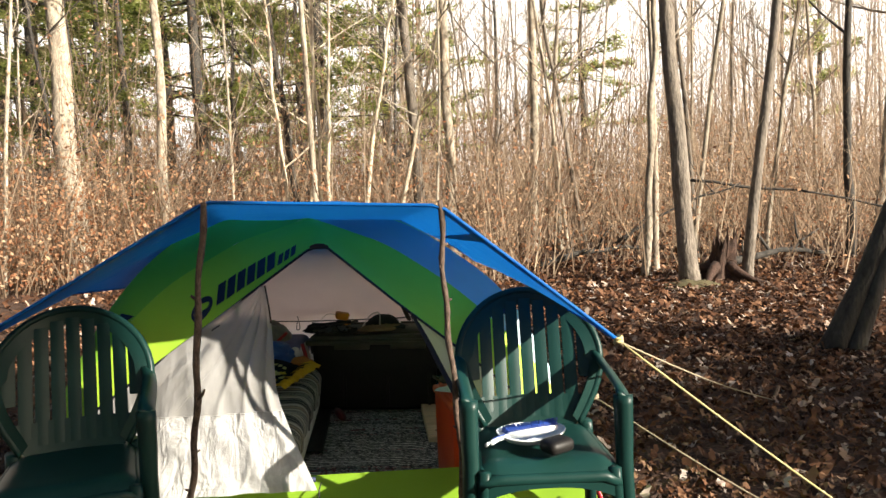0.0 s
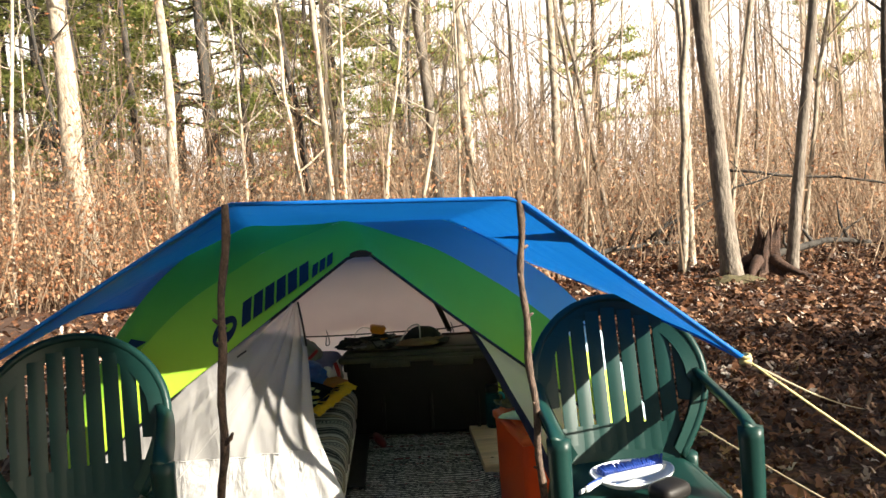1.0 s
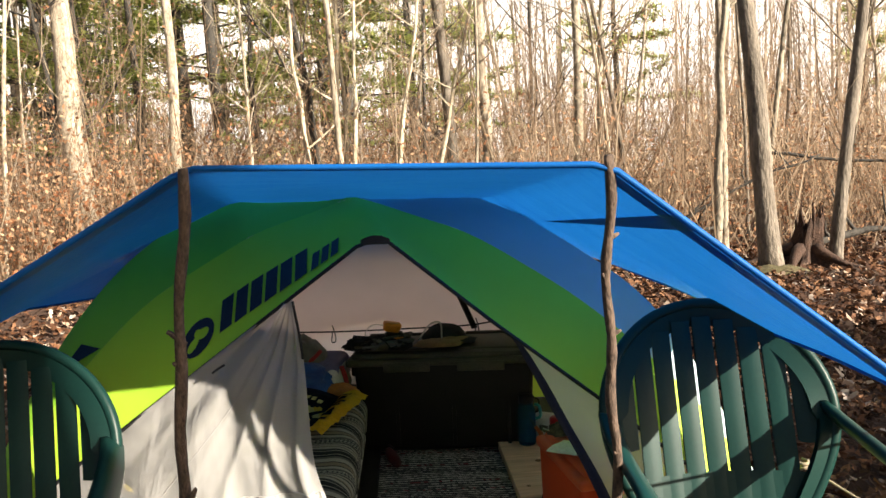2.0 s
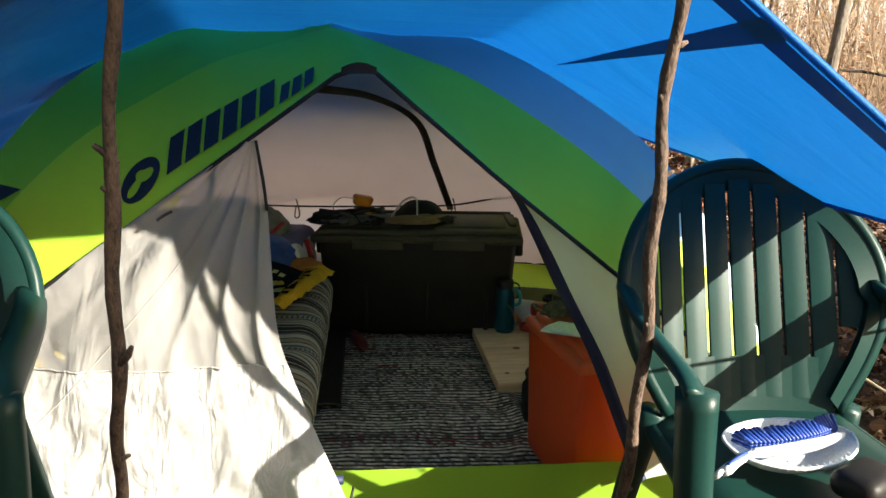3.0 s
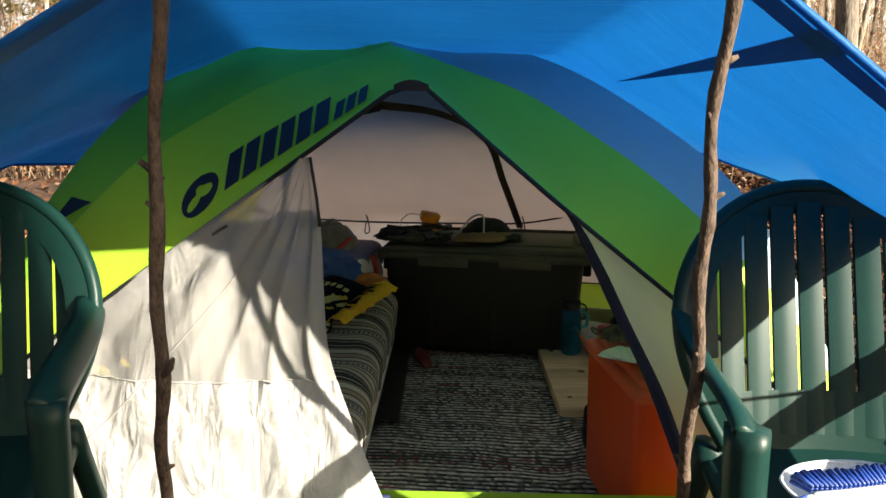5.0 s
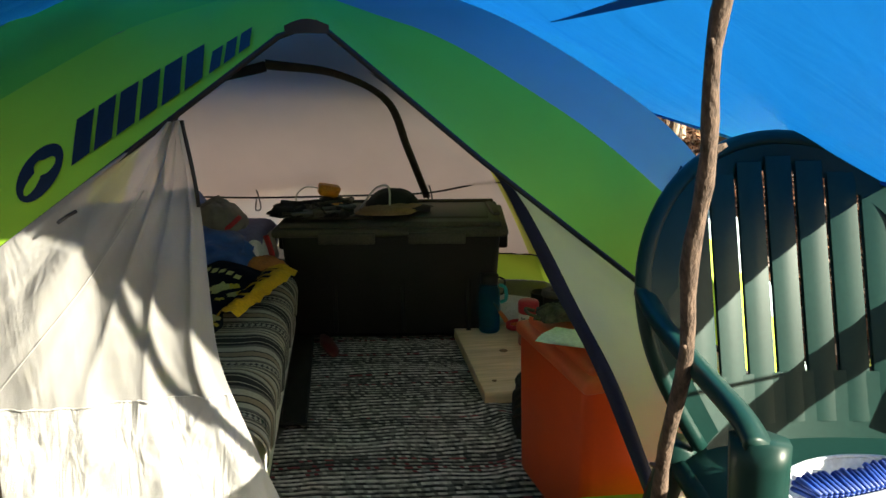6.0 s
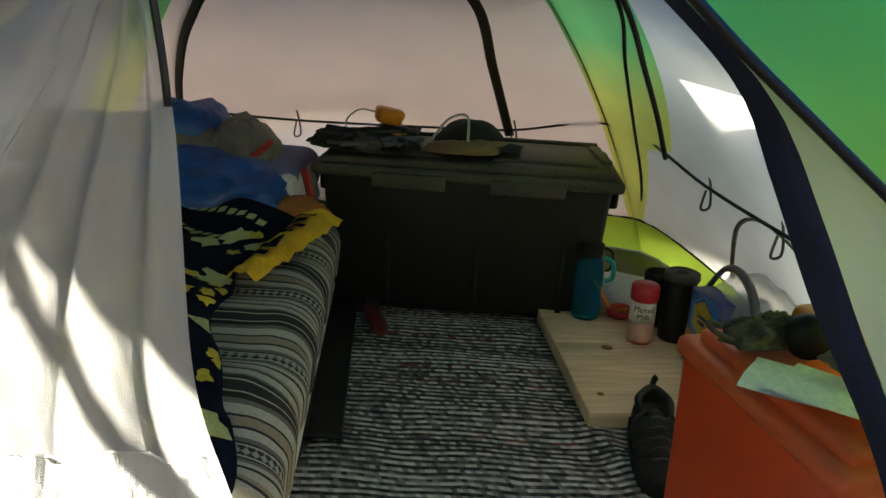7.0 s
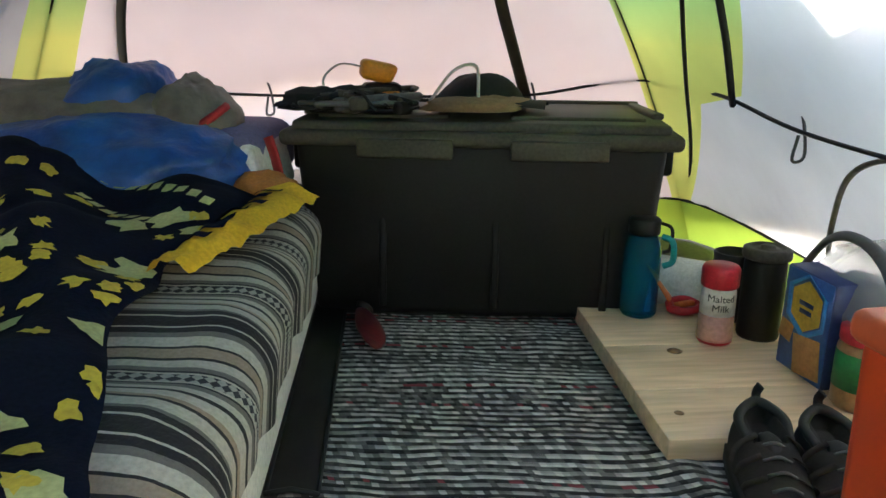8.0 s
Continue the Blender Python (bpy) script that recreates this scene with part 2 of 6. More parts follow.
GREY_ROPE = mat("grey_rope", (0.34, 0.28, 0.19), (0.22, 0.18, 0.12), 0.8, 60, 300, 0.5, 0.002)
YELLOW_ROPE = mat("yellow_rope", (0.60, 0.51, 0.24), (0.44, 0.36, 0.15), 0.7, 60, 300, 0.5, 0.002)
# greys with height: the shade high on the back wall, coloured in
PALE_FLY = cloth("rosy_fly_shaded_top", (0.98, 0.85, 0.79), 0.88, 0.6, 5, 0.2, 0.01, colour2=(0.40, 0.39, 0.35), low=0.66, high=0.98)
GROUNDSHEET = mat("grey_groundsheet", (0.10, 0.10, 0.09), (0.06, 0.06, 0.055), 0.7, 6, 90, 0.2, 0.004)
# paler low down: brightness below the cord and shade above, put into the colour
COOL_FLY = cloth("cool_fly_shaded_top", (0.54, 0.58, 0.62), 0.42, 0.6, 5, 0.2, 0.01, colour2=(0.32, 0.38, 0.43), low=0.40, high=0.56)
COOL_WALL = cloth("cool_white_tent_cloth", (0.86, 0.86, 0.86), 0.72, 0.6, 6, 0.4, 0.02)
ORANGE_LID = mat("dusty_orange_plastic", (0.80, 0.14, 0.04), (0.72, 0.11, 0.03), 0.5, 5, 150, 0.05, 0.001, grain=0.08)
CLIP_GREY = mat("grey_clip_plastic", (0.10, 0.10, 0.10), (0.07, 0.07, 0.07), 0.5, 20, 150, 0.05, 0.001)
BIRCH = mat("cream_bark", (0.66, 0.58, 0.45), (0.34, 0.28, 0.20), 0.85, 10, 42, 0.7, 0.015, stretch=(1, 1, 0.45), random=0.15)

# ---- ground ----
def ground_height(x, y):
    flat = min(1.0, max(0.0, (math.hypot(x + 0.6, y - 3.6) - 3.2) / 5))
    far = max(0.0, (math.hypot(x, y) - 30) / 200)
    return -0.012 + 0.10 * wob((x, y, 0), 0.35) * flat + 0.02 * wob((x, y, 5), 1.4) * min(1.0, 0.25 + flat) - far * 2


LITTER = island_mat("leaf_litter", [(0.0, (0.024, 0.012, 0.008)), (0.40, (0.085, 0.038, 0.020)), (0.70, (0.17, 0.075, 0.036)), (0.86, (0.29, 0.16, 0.09)), (0.94, (0.40, 0.30, 0.23)), (1.0, (0.52, 0.45, 0.40))], 0.7, 0.12)
SOIL, gn, gl = nodes_of("forest_floor")
gp = gn["Principled BSDF"]
ga, gb, gc = noise_node(gn, gl, 0.8, 6), noise_node(gn, gl, 9, 6), noise_node(gn, gl, 55, 4)
gcol = mixed(gn, gl, gb.outputs[0], ramp(gn, gl, ga.outputs[0], [(0.3, (0.022, 0.011, 0.008)), (0.7, (0.07, 0.032, 0.018))]).outputs[0], ramp(gn, gl, gc.outputs[0], [(0.35, (0.02, 0.010, 0.007)), (0.5, (0.085, 0.038, 0.02)), (0.72, (0.22, 0.13, 0.08))]).outputs[0])
gl.new(gcol, gp.inputs["Base Color"])
gp.inputs["Roughness"].default_value = 0.9
bumped(gn, gl, mixed(gn, gl, 0.5, gb.outputs[0], gc.outputs[0]), gp, 0.8, 0.04)


def build_ground():
    bm = bmesh.new()
    def axis(t):
        k = t * 2 - 1
        return math.copysign(18 * abs(k) + 400 * abs(k) ** 6, k)
    sheet(bm, lambda u, v: Vector((axis(u), 5 + axis(v), ground_height(axis(u), 5 + axis(v)))), 130, 130)
    ob = part("ground", bm, SOIL)
    tagged(ob, "forest floor of brown soil under fallen leaves", "ground", kind="structure")


build_ground()


def build_litter():
    rng = random.Random(4)
    verts, faces = [], []
    def leaf(x, y, s):
        z = ground_height(x, y) + rng.uniform(0.006, 0.03)
        a, tilt, lean = rng.uniform(0, 6.28), rng.gauss(0, 0.45), rng.gauss(0, 0.35)
        c, sn = math.cos(a), math.sin(a)
        w = s * rng.uniform(0.45, 0.75)
        lob = rng.uniform(0.55, 1.0)
        # lobed outline, curled at the rim
        out = [(-s, 0.0, 0.004)]
        for px, py in ((-0.55, 0.55), (-0.25, 0.32), (0.1, 1.0 * lob), (0.35, 0.5), (0.62, 0.7)):
            out.append((px * s, py * w, rng.uniform(0, 0.022)))
        out.append((s, 0.0, 0.012))
        for px, py in ((0.62, -0.7), (0.35, -0.5), (0.1, -1.0 * lob), (-0.25, -0.32), (-0.55, -0.55)):
            out.append((px * s, py * w, rng.uniform(0, 0.022)))
        k = len(verts)
        for px, py, pz in out:
            verts.append((x + px * c - py * sn, y + px * sn + py * c, z + pz + px * tilt + py * lean))
        faces.extend(((k, k + 1, k + 11), (k + 1, k + 2, k + 10, k + 11), (k + 2, k + 3, k + 9, k + 10), (k + 3, k + 4, k + 8, k + 9), (k + 4, k + 5, k + 7, k + 8), (k + 5, k + 6, k + 7)))
    def free(x, y):
        return not (-1.75 < x < 0.56 and 3.42 < y < 5.65)
    for n, x0, x1, y0, y1, s0, s1 in ((24000, -3.2, 4.6, 1.4, 6.9, 0.016, 0.048), (24000, -4, 8, 5.6, 12, 0.028, 0.065), (3500, -12, 14, 11, 20, 0.05, 0.12), (9000, -5, 5, -4, 1.6, 0.025, 0.055), (9000, -13, 13, -9, 13, 0.03, 0.08)):
        for _ in range(n):
            x, y = rng.uniform(x0, x1) + rng.gauss(0, 0.7), rng.uniform(y0, y1) + rng.gauss(0, 0.5)
            if free(x, y):
                leaf(x, y, rng.uniform(s0, s1))
    me = bpy.data.meshes.new("leaf_litter")
    me.from_pydata(verts, [], faces)
    me.materials.append(LITTER)
    tagged(new("leaf_litter", me), "dry brown and tan fallen leaves on the ground", "fallen leaves", kind="stuff")


build_litter()

# bright hazy sky low over the far woods
HAZE, n, l = nodes_of("hazy_sky")
n.remove(n["Principled BSDF"])
em = n.new("ShaderNodeEmission")
em.inputs[0].default_value, em.inputs[1].default_value = (1.0, 0.97, 0.93, 1), 0.75
l.new(em.outputs[0], n["Material Output"].inputs[0])
bm = bmesh.new()
sheet(bm, lambda u, v: Vector((170 * math.sin(radians(130 * (u - 0.5))), 170 * math.cos(radians(130 * (u - 0.5))), -6 + 76 * v)), 40, 2)
tagged(part("backdrop", bm, HAZE), "bright hazy sky behind the far trees", "sky", kind="structure")

# ---- tent: plan ----
FL, FR, BR, BL = Vector((-1.72, 3.46, 0)), Vector((0.52, 3.50, 0)), Vector((0.27, 5.55, 0)), Vector((-1.92, 5.55, 0))
TOP = Vector((-0.73, 4.46, 0))


FLY_TOP = Vector((-0.73, 4.13, 0))


def plan(u, v, top=None):
    """World place of the tent's base square, u to the side and v to the back, -1..1; the centre is under the crown."""
    c = FL * (1 - u) * (1 - v) / 4 + FR * (1 + u) * (1 - v) / 4 + BR * (1 + u) * (1 + v) / 4 + BL * (1 - u) * (1 + v) / 4
    mid = (FL + FR + BR + BL) / 4
    return c + ((top or TOP) - mid) * (1 - max(abs(u), abs(v)))


def fly_z(r, right=0.0):
    """Height of the fly at ring r; its right shoulder stands fuller than the left one."""
    return 0.10 + 1.08 * (1 - r ** 3) + 0.065 * right * math.exp(-((r - 0.76) / 0.14) ** 2)


def inner_z(r):
    return 0.02 + 1.13 * (1 - r ** 2)


def inner_r(z):
    return math.sqrt(max(0.0, 1 - (z - 0.02) / 1.13))


tent = thing("dome_tent", "lime and green dome tent with white door flap standing open", "tent", (-0.7, 4.46, 0))


HEM = [(-1.72, 3.46, 0.235), (-1.23, 3.465, 0.585), (-0.80, 3.48, 0.888), (-0.545, 3.47, 1.066), (-0.512, 3.47, 1.066), (-0.25, 3.475, 0.842), (0.02, 3.465, 0.628), (0.52, 3.50, 0.20)]


def hem_at(t):
    """t from -1 at the left foot over 0 at the peak to 1 at the right foot."""
    if t < 0:
        return along(HEM[:4], 1 + t) if t > -1 else Vector(HEM[0])
    return along(HEM[4:], t)


def crest_at(t):
    r = abs(t)
    p = plan(math.copysign(r, t), -r, FLY_TOP)
    return Vector((p.x, p.y, fly_z(r, 1.0 if t > 0 else 0.0)))


def front_fly(t, k):
    """k from 0 at the hem to 1 on the front poles."""
    a, b = hem_at(t), crest_at(t)
    p = a.lerp(b, k)
    bulge = (0.028 + 0.022 * min(1.0, abs(t) * 4)) * math.sin(math.pi * k) * (1 - t * t)
    sag = 0.010 * wob((t * 2.5, k * 2, 3), 2.0)
    return p + Vector((0, -0.3 * bulge, bulge + sag * math.sin(math.pi * k)))


SEAM = 0.50


def build_fly():
    fly = part("rainfly", bmesh.new(), LIME, tent, "green rainfly fading to lime at the hem")
    bm = bmesh.new()
    sheet(bm, lambda u, v: front_fly(u * 2 - 1, v * SEAM), 60, 10)
    world_part("front_band", bm, LIME, fly, "lime and green fly band over the door")
    bm = bmesh.new()
    sheet(bm, lambda u, v: front_fly(-u, SEAM + v * (1 - SEAM)), 36, 10)
    world_part("front_panel", bm, GREEN, fly, "dark green fly panel")
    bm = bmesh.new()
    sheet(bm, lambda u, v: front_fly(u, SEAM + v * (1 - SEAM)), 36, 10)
    world_part("front_panel", bm, SLATE, fly, "fly panel tinted blue as if lit through the tarp")
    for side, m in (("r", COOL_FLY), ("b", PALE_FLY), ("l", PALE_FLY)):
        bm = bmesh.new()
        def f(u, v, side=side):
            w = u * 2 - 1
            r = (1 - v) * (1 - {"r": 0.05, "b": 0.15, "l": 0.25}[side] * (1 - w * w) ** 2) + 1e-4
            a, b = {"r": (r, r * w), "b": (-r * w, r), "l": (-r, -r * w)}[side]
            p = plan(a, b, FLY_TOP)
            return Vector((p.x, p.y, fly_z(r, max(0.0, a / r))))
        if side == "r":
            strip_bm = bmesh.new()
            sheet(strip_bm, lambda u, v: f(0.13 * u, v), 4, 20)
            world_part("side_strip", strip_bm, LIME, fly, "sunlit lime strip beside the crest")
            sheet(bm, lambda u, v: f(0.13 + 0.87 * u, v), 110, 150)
            # added four-sided hole, rim bound, shaped to let sun onto the inner wall
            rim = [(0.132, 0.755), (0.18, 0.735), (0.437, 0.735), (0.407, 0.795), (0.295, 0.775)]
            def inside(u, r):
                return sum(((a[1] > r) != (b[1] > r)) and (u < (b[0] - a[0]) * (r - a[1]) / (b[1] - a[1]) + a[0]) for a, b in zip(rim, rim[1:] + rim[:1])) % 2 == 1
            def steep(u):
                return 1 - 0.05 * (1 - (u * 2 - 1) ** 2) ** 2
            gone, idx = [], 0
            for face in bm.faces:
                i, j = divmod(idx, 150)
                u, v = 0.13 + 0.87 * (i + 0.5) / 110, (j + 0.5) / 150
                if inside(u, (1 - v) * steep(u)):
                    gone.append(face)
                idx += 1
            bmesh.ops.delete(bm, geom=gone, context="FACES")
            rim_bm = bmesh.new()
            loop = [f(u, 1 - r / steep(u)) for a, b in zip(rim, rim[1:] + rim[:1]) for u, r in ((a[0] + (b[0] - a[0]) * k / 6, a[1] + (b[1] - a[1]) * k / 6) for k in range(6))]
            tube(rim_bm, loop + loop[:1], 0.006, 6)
            world_part("sun_hole_rim", rim_bm, COOL_FLY, fly, "bound rim of a hole added for a sun patch")
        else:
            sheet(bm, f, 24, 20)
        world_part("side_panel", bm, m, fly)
    bm = bmesh.new()
    tube(bm, [hem_at(t / 40) + Vector((0, -0.006, -0.004)) for t in range(-40, 41)], 0.005, 6)
    world_part("hem_binding", bm, BLACK_TAPE, fly, "black bound hem")
    bm = bmesh.new()
    sheet(bm, lambda u, v: Vector((-0.563 + 0.07 * u, 3.458 - 0.004 * math.sin(math.pi * u), 1.058 + 0.010 * math.sin(math.pi * u) - 0.022 * v * math.sin(math.pi * (0.2 + 0.6 * u)))), 8, 3)
    world_part("peak_tab", bm, BLACK_TAPE, fly, "black stitched tab at the peak")
    return fly


def lime_edge(r):
    """How far round the right wall the lime corner cloth reaches, at ring r."""
    return max(-0.8, 0.40 + 2.3 * (r - 0.76)) if r < 0.76 else 0.65 + 1.67 * (r - 0.76)


def build_inner():
    inner = part("inner_tent", bmesh.new(), ROSE_WALL, tent, "white inner tent walls with lime corners")
    r0 = inner_r(0.15)
    for side in "rbl":
        for lo, hi, m, nm in ((-0.86, 0.86, {"b": ROSE_WALL, "r": COOL_WALL, "l": WHITE_WALL}[side], "wall_panel"), (0.86, 1.0, CORNER, "corner_panel"), (-1.0, -0.86, CORNER, "corner_panel")):
            if side == "r" and lo == -1.0 or side == "l" and hi == 1.0:
                m = WHITE_WALL
            if side == "b" and lo < 0:
                lo, hi = (-0.97, hi) if hi > 0 else (-1.0, -0.97)
            bm = bmesh.new()
            def f(u, v, side=side, lo=lo, hi=hi):
                r = r0 * (1 - v) + 1e-4
                near, far = lo, hi
                if side == "r" and hi > 0:
                    near, far = (lo, lime_edge(r)) if hi < 1 else (lime_edge(r), 1.0)
                w = near + (far - near) * u
                k = 1 - 0.05 * abs(w) ** 8
                a, b = {"r": (r * k, r * w * k), "b": (-r * w * k, r * k), "l": (-r * k, -r * w * k)}[side]
                p = plan(a, b)
                return Vector((p.x, p.y, inner_z(r) + 0.006 * wob((a * 3, b * 3, r), 2.0)))
            sheet(bm, f, 18 if nm == "wall_panel" else 6, 40)
            world_part(nm, bm, m, inner)
        bm = bmesh.new()
        def g(u, v, side=side):
            w = u * 2 - 1
            r = 1 - v * (1 - r0)
            k = 1 - 0.05 * abs(w) ** 8
            a, b = {"r": (r * k, r * w * k), "b": (-r * w * k, r * k), "l": (-r * k, -r * w * k)}[side]
            p = plan(a, b)
            return Vector((p.x, p.y, 0.012 + 0.14 * v))
        sheet(bm, g, 18, 3)
        world_part("tub_wall", bm, TUB, inner, "lime waterproof base band")
        bm = bmesh.new()
        tube(bm, [g(i / 24, 1.0) for i in range(25)], 0.005, 5)
        world_part("base_seam", bm, BLACK_TAPE, inner)
    bm = bmesh.new()
    sheet(bm, lambda u, v: plan(u * 2 - 1, v * 2 - 1) + Vector((0, 0, 0.008)), 8, 8)
    world_part("tent_floor", bm, GROUNDSHEET, inner, "grey groundsheet")
    # corner poles and the arch on the back wall
    for cu, cv in ((1, 1), (-1, 1), (1, -1), (-1, -1)):
        bm = bmesh.new()
        tube(bm, [plan(cu * r * 0.955, cv * r * 0.955) + Vector((0, 0, inner_z(r) + 0.004)) for r in (1 - i / 22 for i in range(20))], 0.006, 6)
        world_part("tent_pole", bm, BLACK_TAPE, inner, "black shock-corded pole")
    return inner


def back_wall(x, z, off=0.0):
    """A place on the sloping back wall at height z."""
    r = inner_r(z)
    p = plan(0.0, r)
    return Vector((x, p.y - off, z))


def right_wall(y, z, off=0.0):
    r = inner_r(z)
    a, b = plan(r, -r), plan(r, r)
    k = (y - a.y) / (b.y - a.y)
    return Vector((a.x + (b.x - a.x) * k - off, y, z))


def left_wall(y, z, off=0.0):
    r = inner_r(z)
    a, b = plan(-r, -r), plan(-r, r)
    k = (y - a.y) / (b.y - a.y)
    return Vector((a.x + (b.x - a.x) * k + off, y, z))


fly = build_fly()
inner = build_inner()


FLAP_SEAM = 0.60


def build_front():
    front = part("front_wall", bmesh.new(), WHITE_WALL, tent, "white front wall with an open D-shaped door")
    # sill
    bm = bmesh.new()
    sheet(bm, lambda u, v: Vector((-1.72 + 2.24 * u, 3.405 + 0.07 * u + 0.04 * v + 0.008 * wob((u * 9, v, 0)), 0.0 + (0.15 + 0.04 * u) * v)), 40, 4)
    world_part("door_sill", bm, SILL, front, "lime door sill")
    bm = bmesh.new()
    tube(bm, spline([(-1.70, 3.44, 0.148), (-1.1, 3.445, 0.14), (-0.58, 3.45, 0.165)], 10), 0.011, 6)
    world_part("sill_binding", bm, NAVY, front, "navy sill binding")
    # door flap, hanging in folds
    edge = spline([(-0.750, 3.50, 0.910), (-0.733, 3.49, 0.79), (-0.727, 3.485, 0.63), (-0.713, 3.475, 0.485), (-0.670, 3.455, 0.37), (-0.612, 3.42, 0.245), (-0.562, 3.375, 0.152)], 6)
    def flap(u, v):
        e = along(edge, v)
        z = e.z
        hx = -1.72
        left = Vector((hx, 3.44, 0.15 + (0.235 - 0.15) * (1 - v)))
        # the left rim climbs the hem
        if z > 0.235:
            t = min(1.0, (z - 0.235) / (1.064 - 0.235))
            left = hem_at(-1 + t * 1.0)
            left.y -= 0.004
        k = u
        p = left.lerp(e, k)
        s = max(0.0, (k - 0.45) / 0.55)
        fan = (abs(math.sin(s * 4.2 * math.pi + 0.8 * math.sin(v * 3.5))) ** 0.6 - 0.6) * (0.35 + 0.65 * (1 - v)) * s
        fold = 0.038 * fan + 0.016 * wob((k * 3, v * 2.2, 1), 1.6) + (0.011 * math.sin(k * 10 - v * 13) + 0.007 * math.sin(k * 27 - v * 21 + 3 * wob((k, v, 7), 3.0)) + 0.006 * wob((k * 9, v * 4, 2), 2.0)) * k * (1 - k) * 4 * v
        return p + Vector((0, -(0.02 + 0.04 * v * v) * math.sin(math.pi * k) + fold, 0))
    bm = bmesh.new()
    sheet(bm, lambda u, v: flap(u, v * FLAP_SEAM), 90, 34)
    world_part("upper_flap", bm, SHEER, front, "thin see-through white door cloth")
    bm = bmesh.new()
    sheet(bm, lambda u, v: flap(u, FLAP_SEAM + v * (1 - FLAP_SEAM)), 90, 24)
    world_part("lower_flap", bm, FLAP, front, "sunlit white door cloth hanging in folds")
    bm = bmesh.new()
    tube(bm, [p + Vector((0.002, 0, 0)) for p in edge[:8]], 0.0038, 6)
    world_part("door_zip", bm, BLACK_TAPE, front, "black zip tape")
    # puckered seam across the flap and a felled seam down it
    bm = bmesh.new()
    tube(bm, [flap(i / 120, FLAP_SEAM + 0.0015 * math.sin(i * 0.9)) + Vector((0, -0.002, 0)) for i in range(121)], [0.0012 + 0.0007 * (i % 3) for i in range(121)], 5, caps=False)
    world_part("flap_seam", bm, FLAP, front)
    bm = bmesh.new()
    tube(bm, [flap(0.60 - 0.28 * i / 30, 0.14 + 0.86 * i / 30) + Vector((0, -0.002, 0)) for i in range(31)], 0.0014, 5, caps=False)
    world_part("flap_seam", bm, SHEER, front)
    # right jamb
    jamb = spline([(-0.40, 3.53, 0.965), (-0.30, 3.52, 0.885), (-0.20, 3.515, 0.795), (-0.135, 3.515, 0.69), (-0.072, 3.50, 0.565), (0.0, 3.475, 0.425), (0.062, 3.46, 0.265), (0.095, 3.445, 0.17)], 8)
    rim = spline([(-0.44, 3.545, 0.985), (-0.344, 3.55, 0.912), (-0.225, 3.55, 0.808), (-0.172, 3.55, 0.715), (-0.112, 3.535, 0.59), (-0.040, 3.495, 0.45), (0.030, 3.47, 0.275), (0.072, 3.45, 0.165)], 8)
    bm = bmesh.new()
    def right(u, v):
        e = along(jamb, v)
        h = hem_at(0.08 + 0.88 * v)
        h.y -= 0.003
        return e.lerp(h, u) + Vector((0, 0.012 * wob((u * 2, v * 3, 9), 2), 0))
    sheet(bm, right, 10, 24)
    world_part("side_panel", bm, WHITE_WALL, front, "white cloth beside the door")
    bm = bmesh.new()
    for back in (0.0, 0.006):
        sheet(bm, lambda u, v, back=back: along(rim, v).lerp(along(jamb, v), u) + Vector((0, back - 0.010 * math.sin(math.pi * u), 0)), 6, 40)
    world_part("door_jamb", bm, NAVY, front, "navy door binding")
    # cords and toggles
    for pts in ([(-0.905, 3.425, 0.775), (-0.92, 3.42, 0.767), (-0.935, 3.42, 0.757)], [(-0.555, 3.43, 0.16), (-0.56, 3.40, 0.13), (-0.555, 3.40, 0.07)]):
        bm = bmesh.new()
        tube(bm, spline(pts, 4), 0.0032, 5)
        world_part("toggle", bm, BLACK_TAPE, front)
    return front


front = build_front()

bm = bmesh.new()
arch = spline([back_wall(-1.38, 0.44, 0.012), back_wall(-1.34, 0.60, 0.012), back_wall(-1.26, 0.76, 0.012), back_wall(-1.10, 0.92, 0.012), back_wall(-0.85, 0.985, 0.012)], 8)
tube(bm, arch, 0.024, 8, flat=0.2)
world_part("window_binding", bm, BLACK_TAPE, inner, "black zip arch on the back wall")
bm = bmesh.new()
arch = spline([back_wall(-0.85, 0.985, 0.012), back_wall(-0.62, 0.95, 0.012), back_wall(-0.45, 0.85, 0.012), back_wall(-0.38, 0.66, 0.012), back_wall(-0.305, 0.44, 0.012)], 8)
tube(bm, arch, [0.024 - 0.009 * min(1, i / 12) for i in range(len(arch))], 8, flat=0.2)
world_part("window_binding", bm, BROWN_TAPE, inner, "brown zip arch on the back wall")

# cord that runs round the walls, with clips
cord = [left_wall(4.2, 0.5, 0.01), left_wall(4.9, 0.52, 0.01), back_wall(-1.62, 0.53, 0.05), back_wall(-1.36, 0.475, 0.015), back_wall(-1.02, 0.455, 0.015), back_wall(-0.6, 0.455, 0.015), back_wall(-0.30, 0.462, 0.015), back_wall(-0.045, 0.505, 0.015), Vector((0.07, 5.12, 0.495)), right_wall(4.85, 0.50, 0.012), right_wall(4.6, 0.465, 0.012), right_wall(4.2, 0.46, 0.012), right_wall(3.9, 0.47, 0.012)]
gear_line = thing("gear_line", "thin dark cord along the tent walls with hanging clips", "cord", (-0.7, 5.2, 0.45))
bm = bmesh.new()
tube(bm, spline(cord, 8), 0.0042, 5)
world_part("cord", bm, BLACK_TAPE, gear_line)
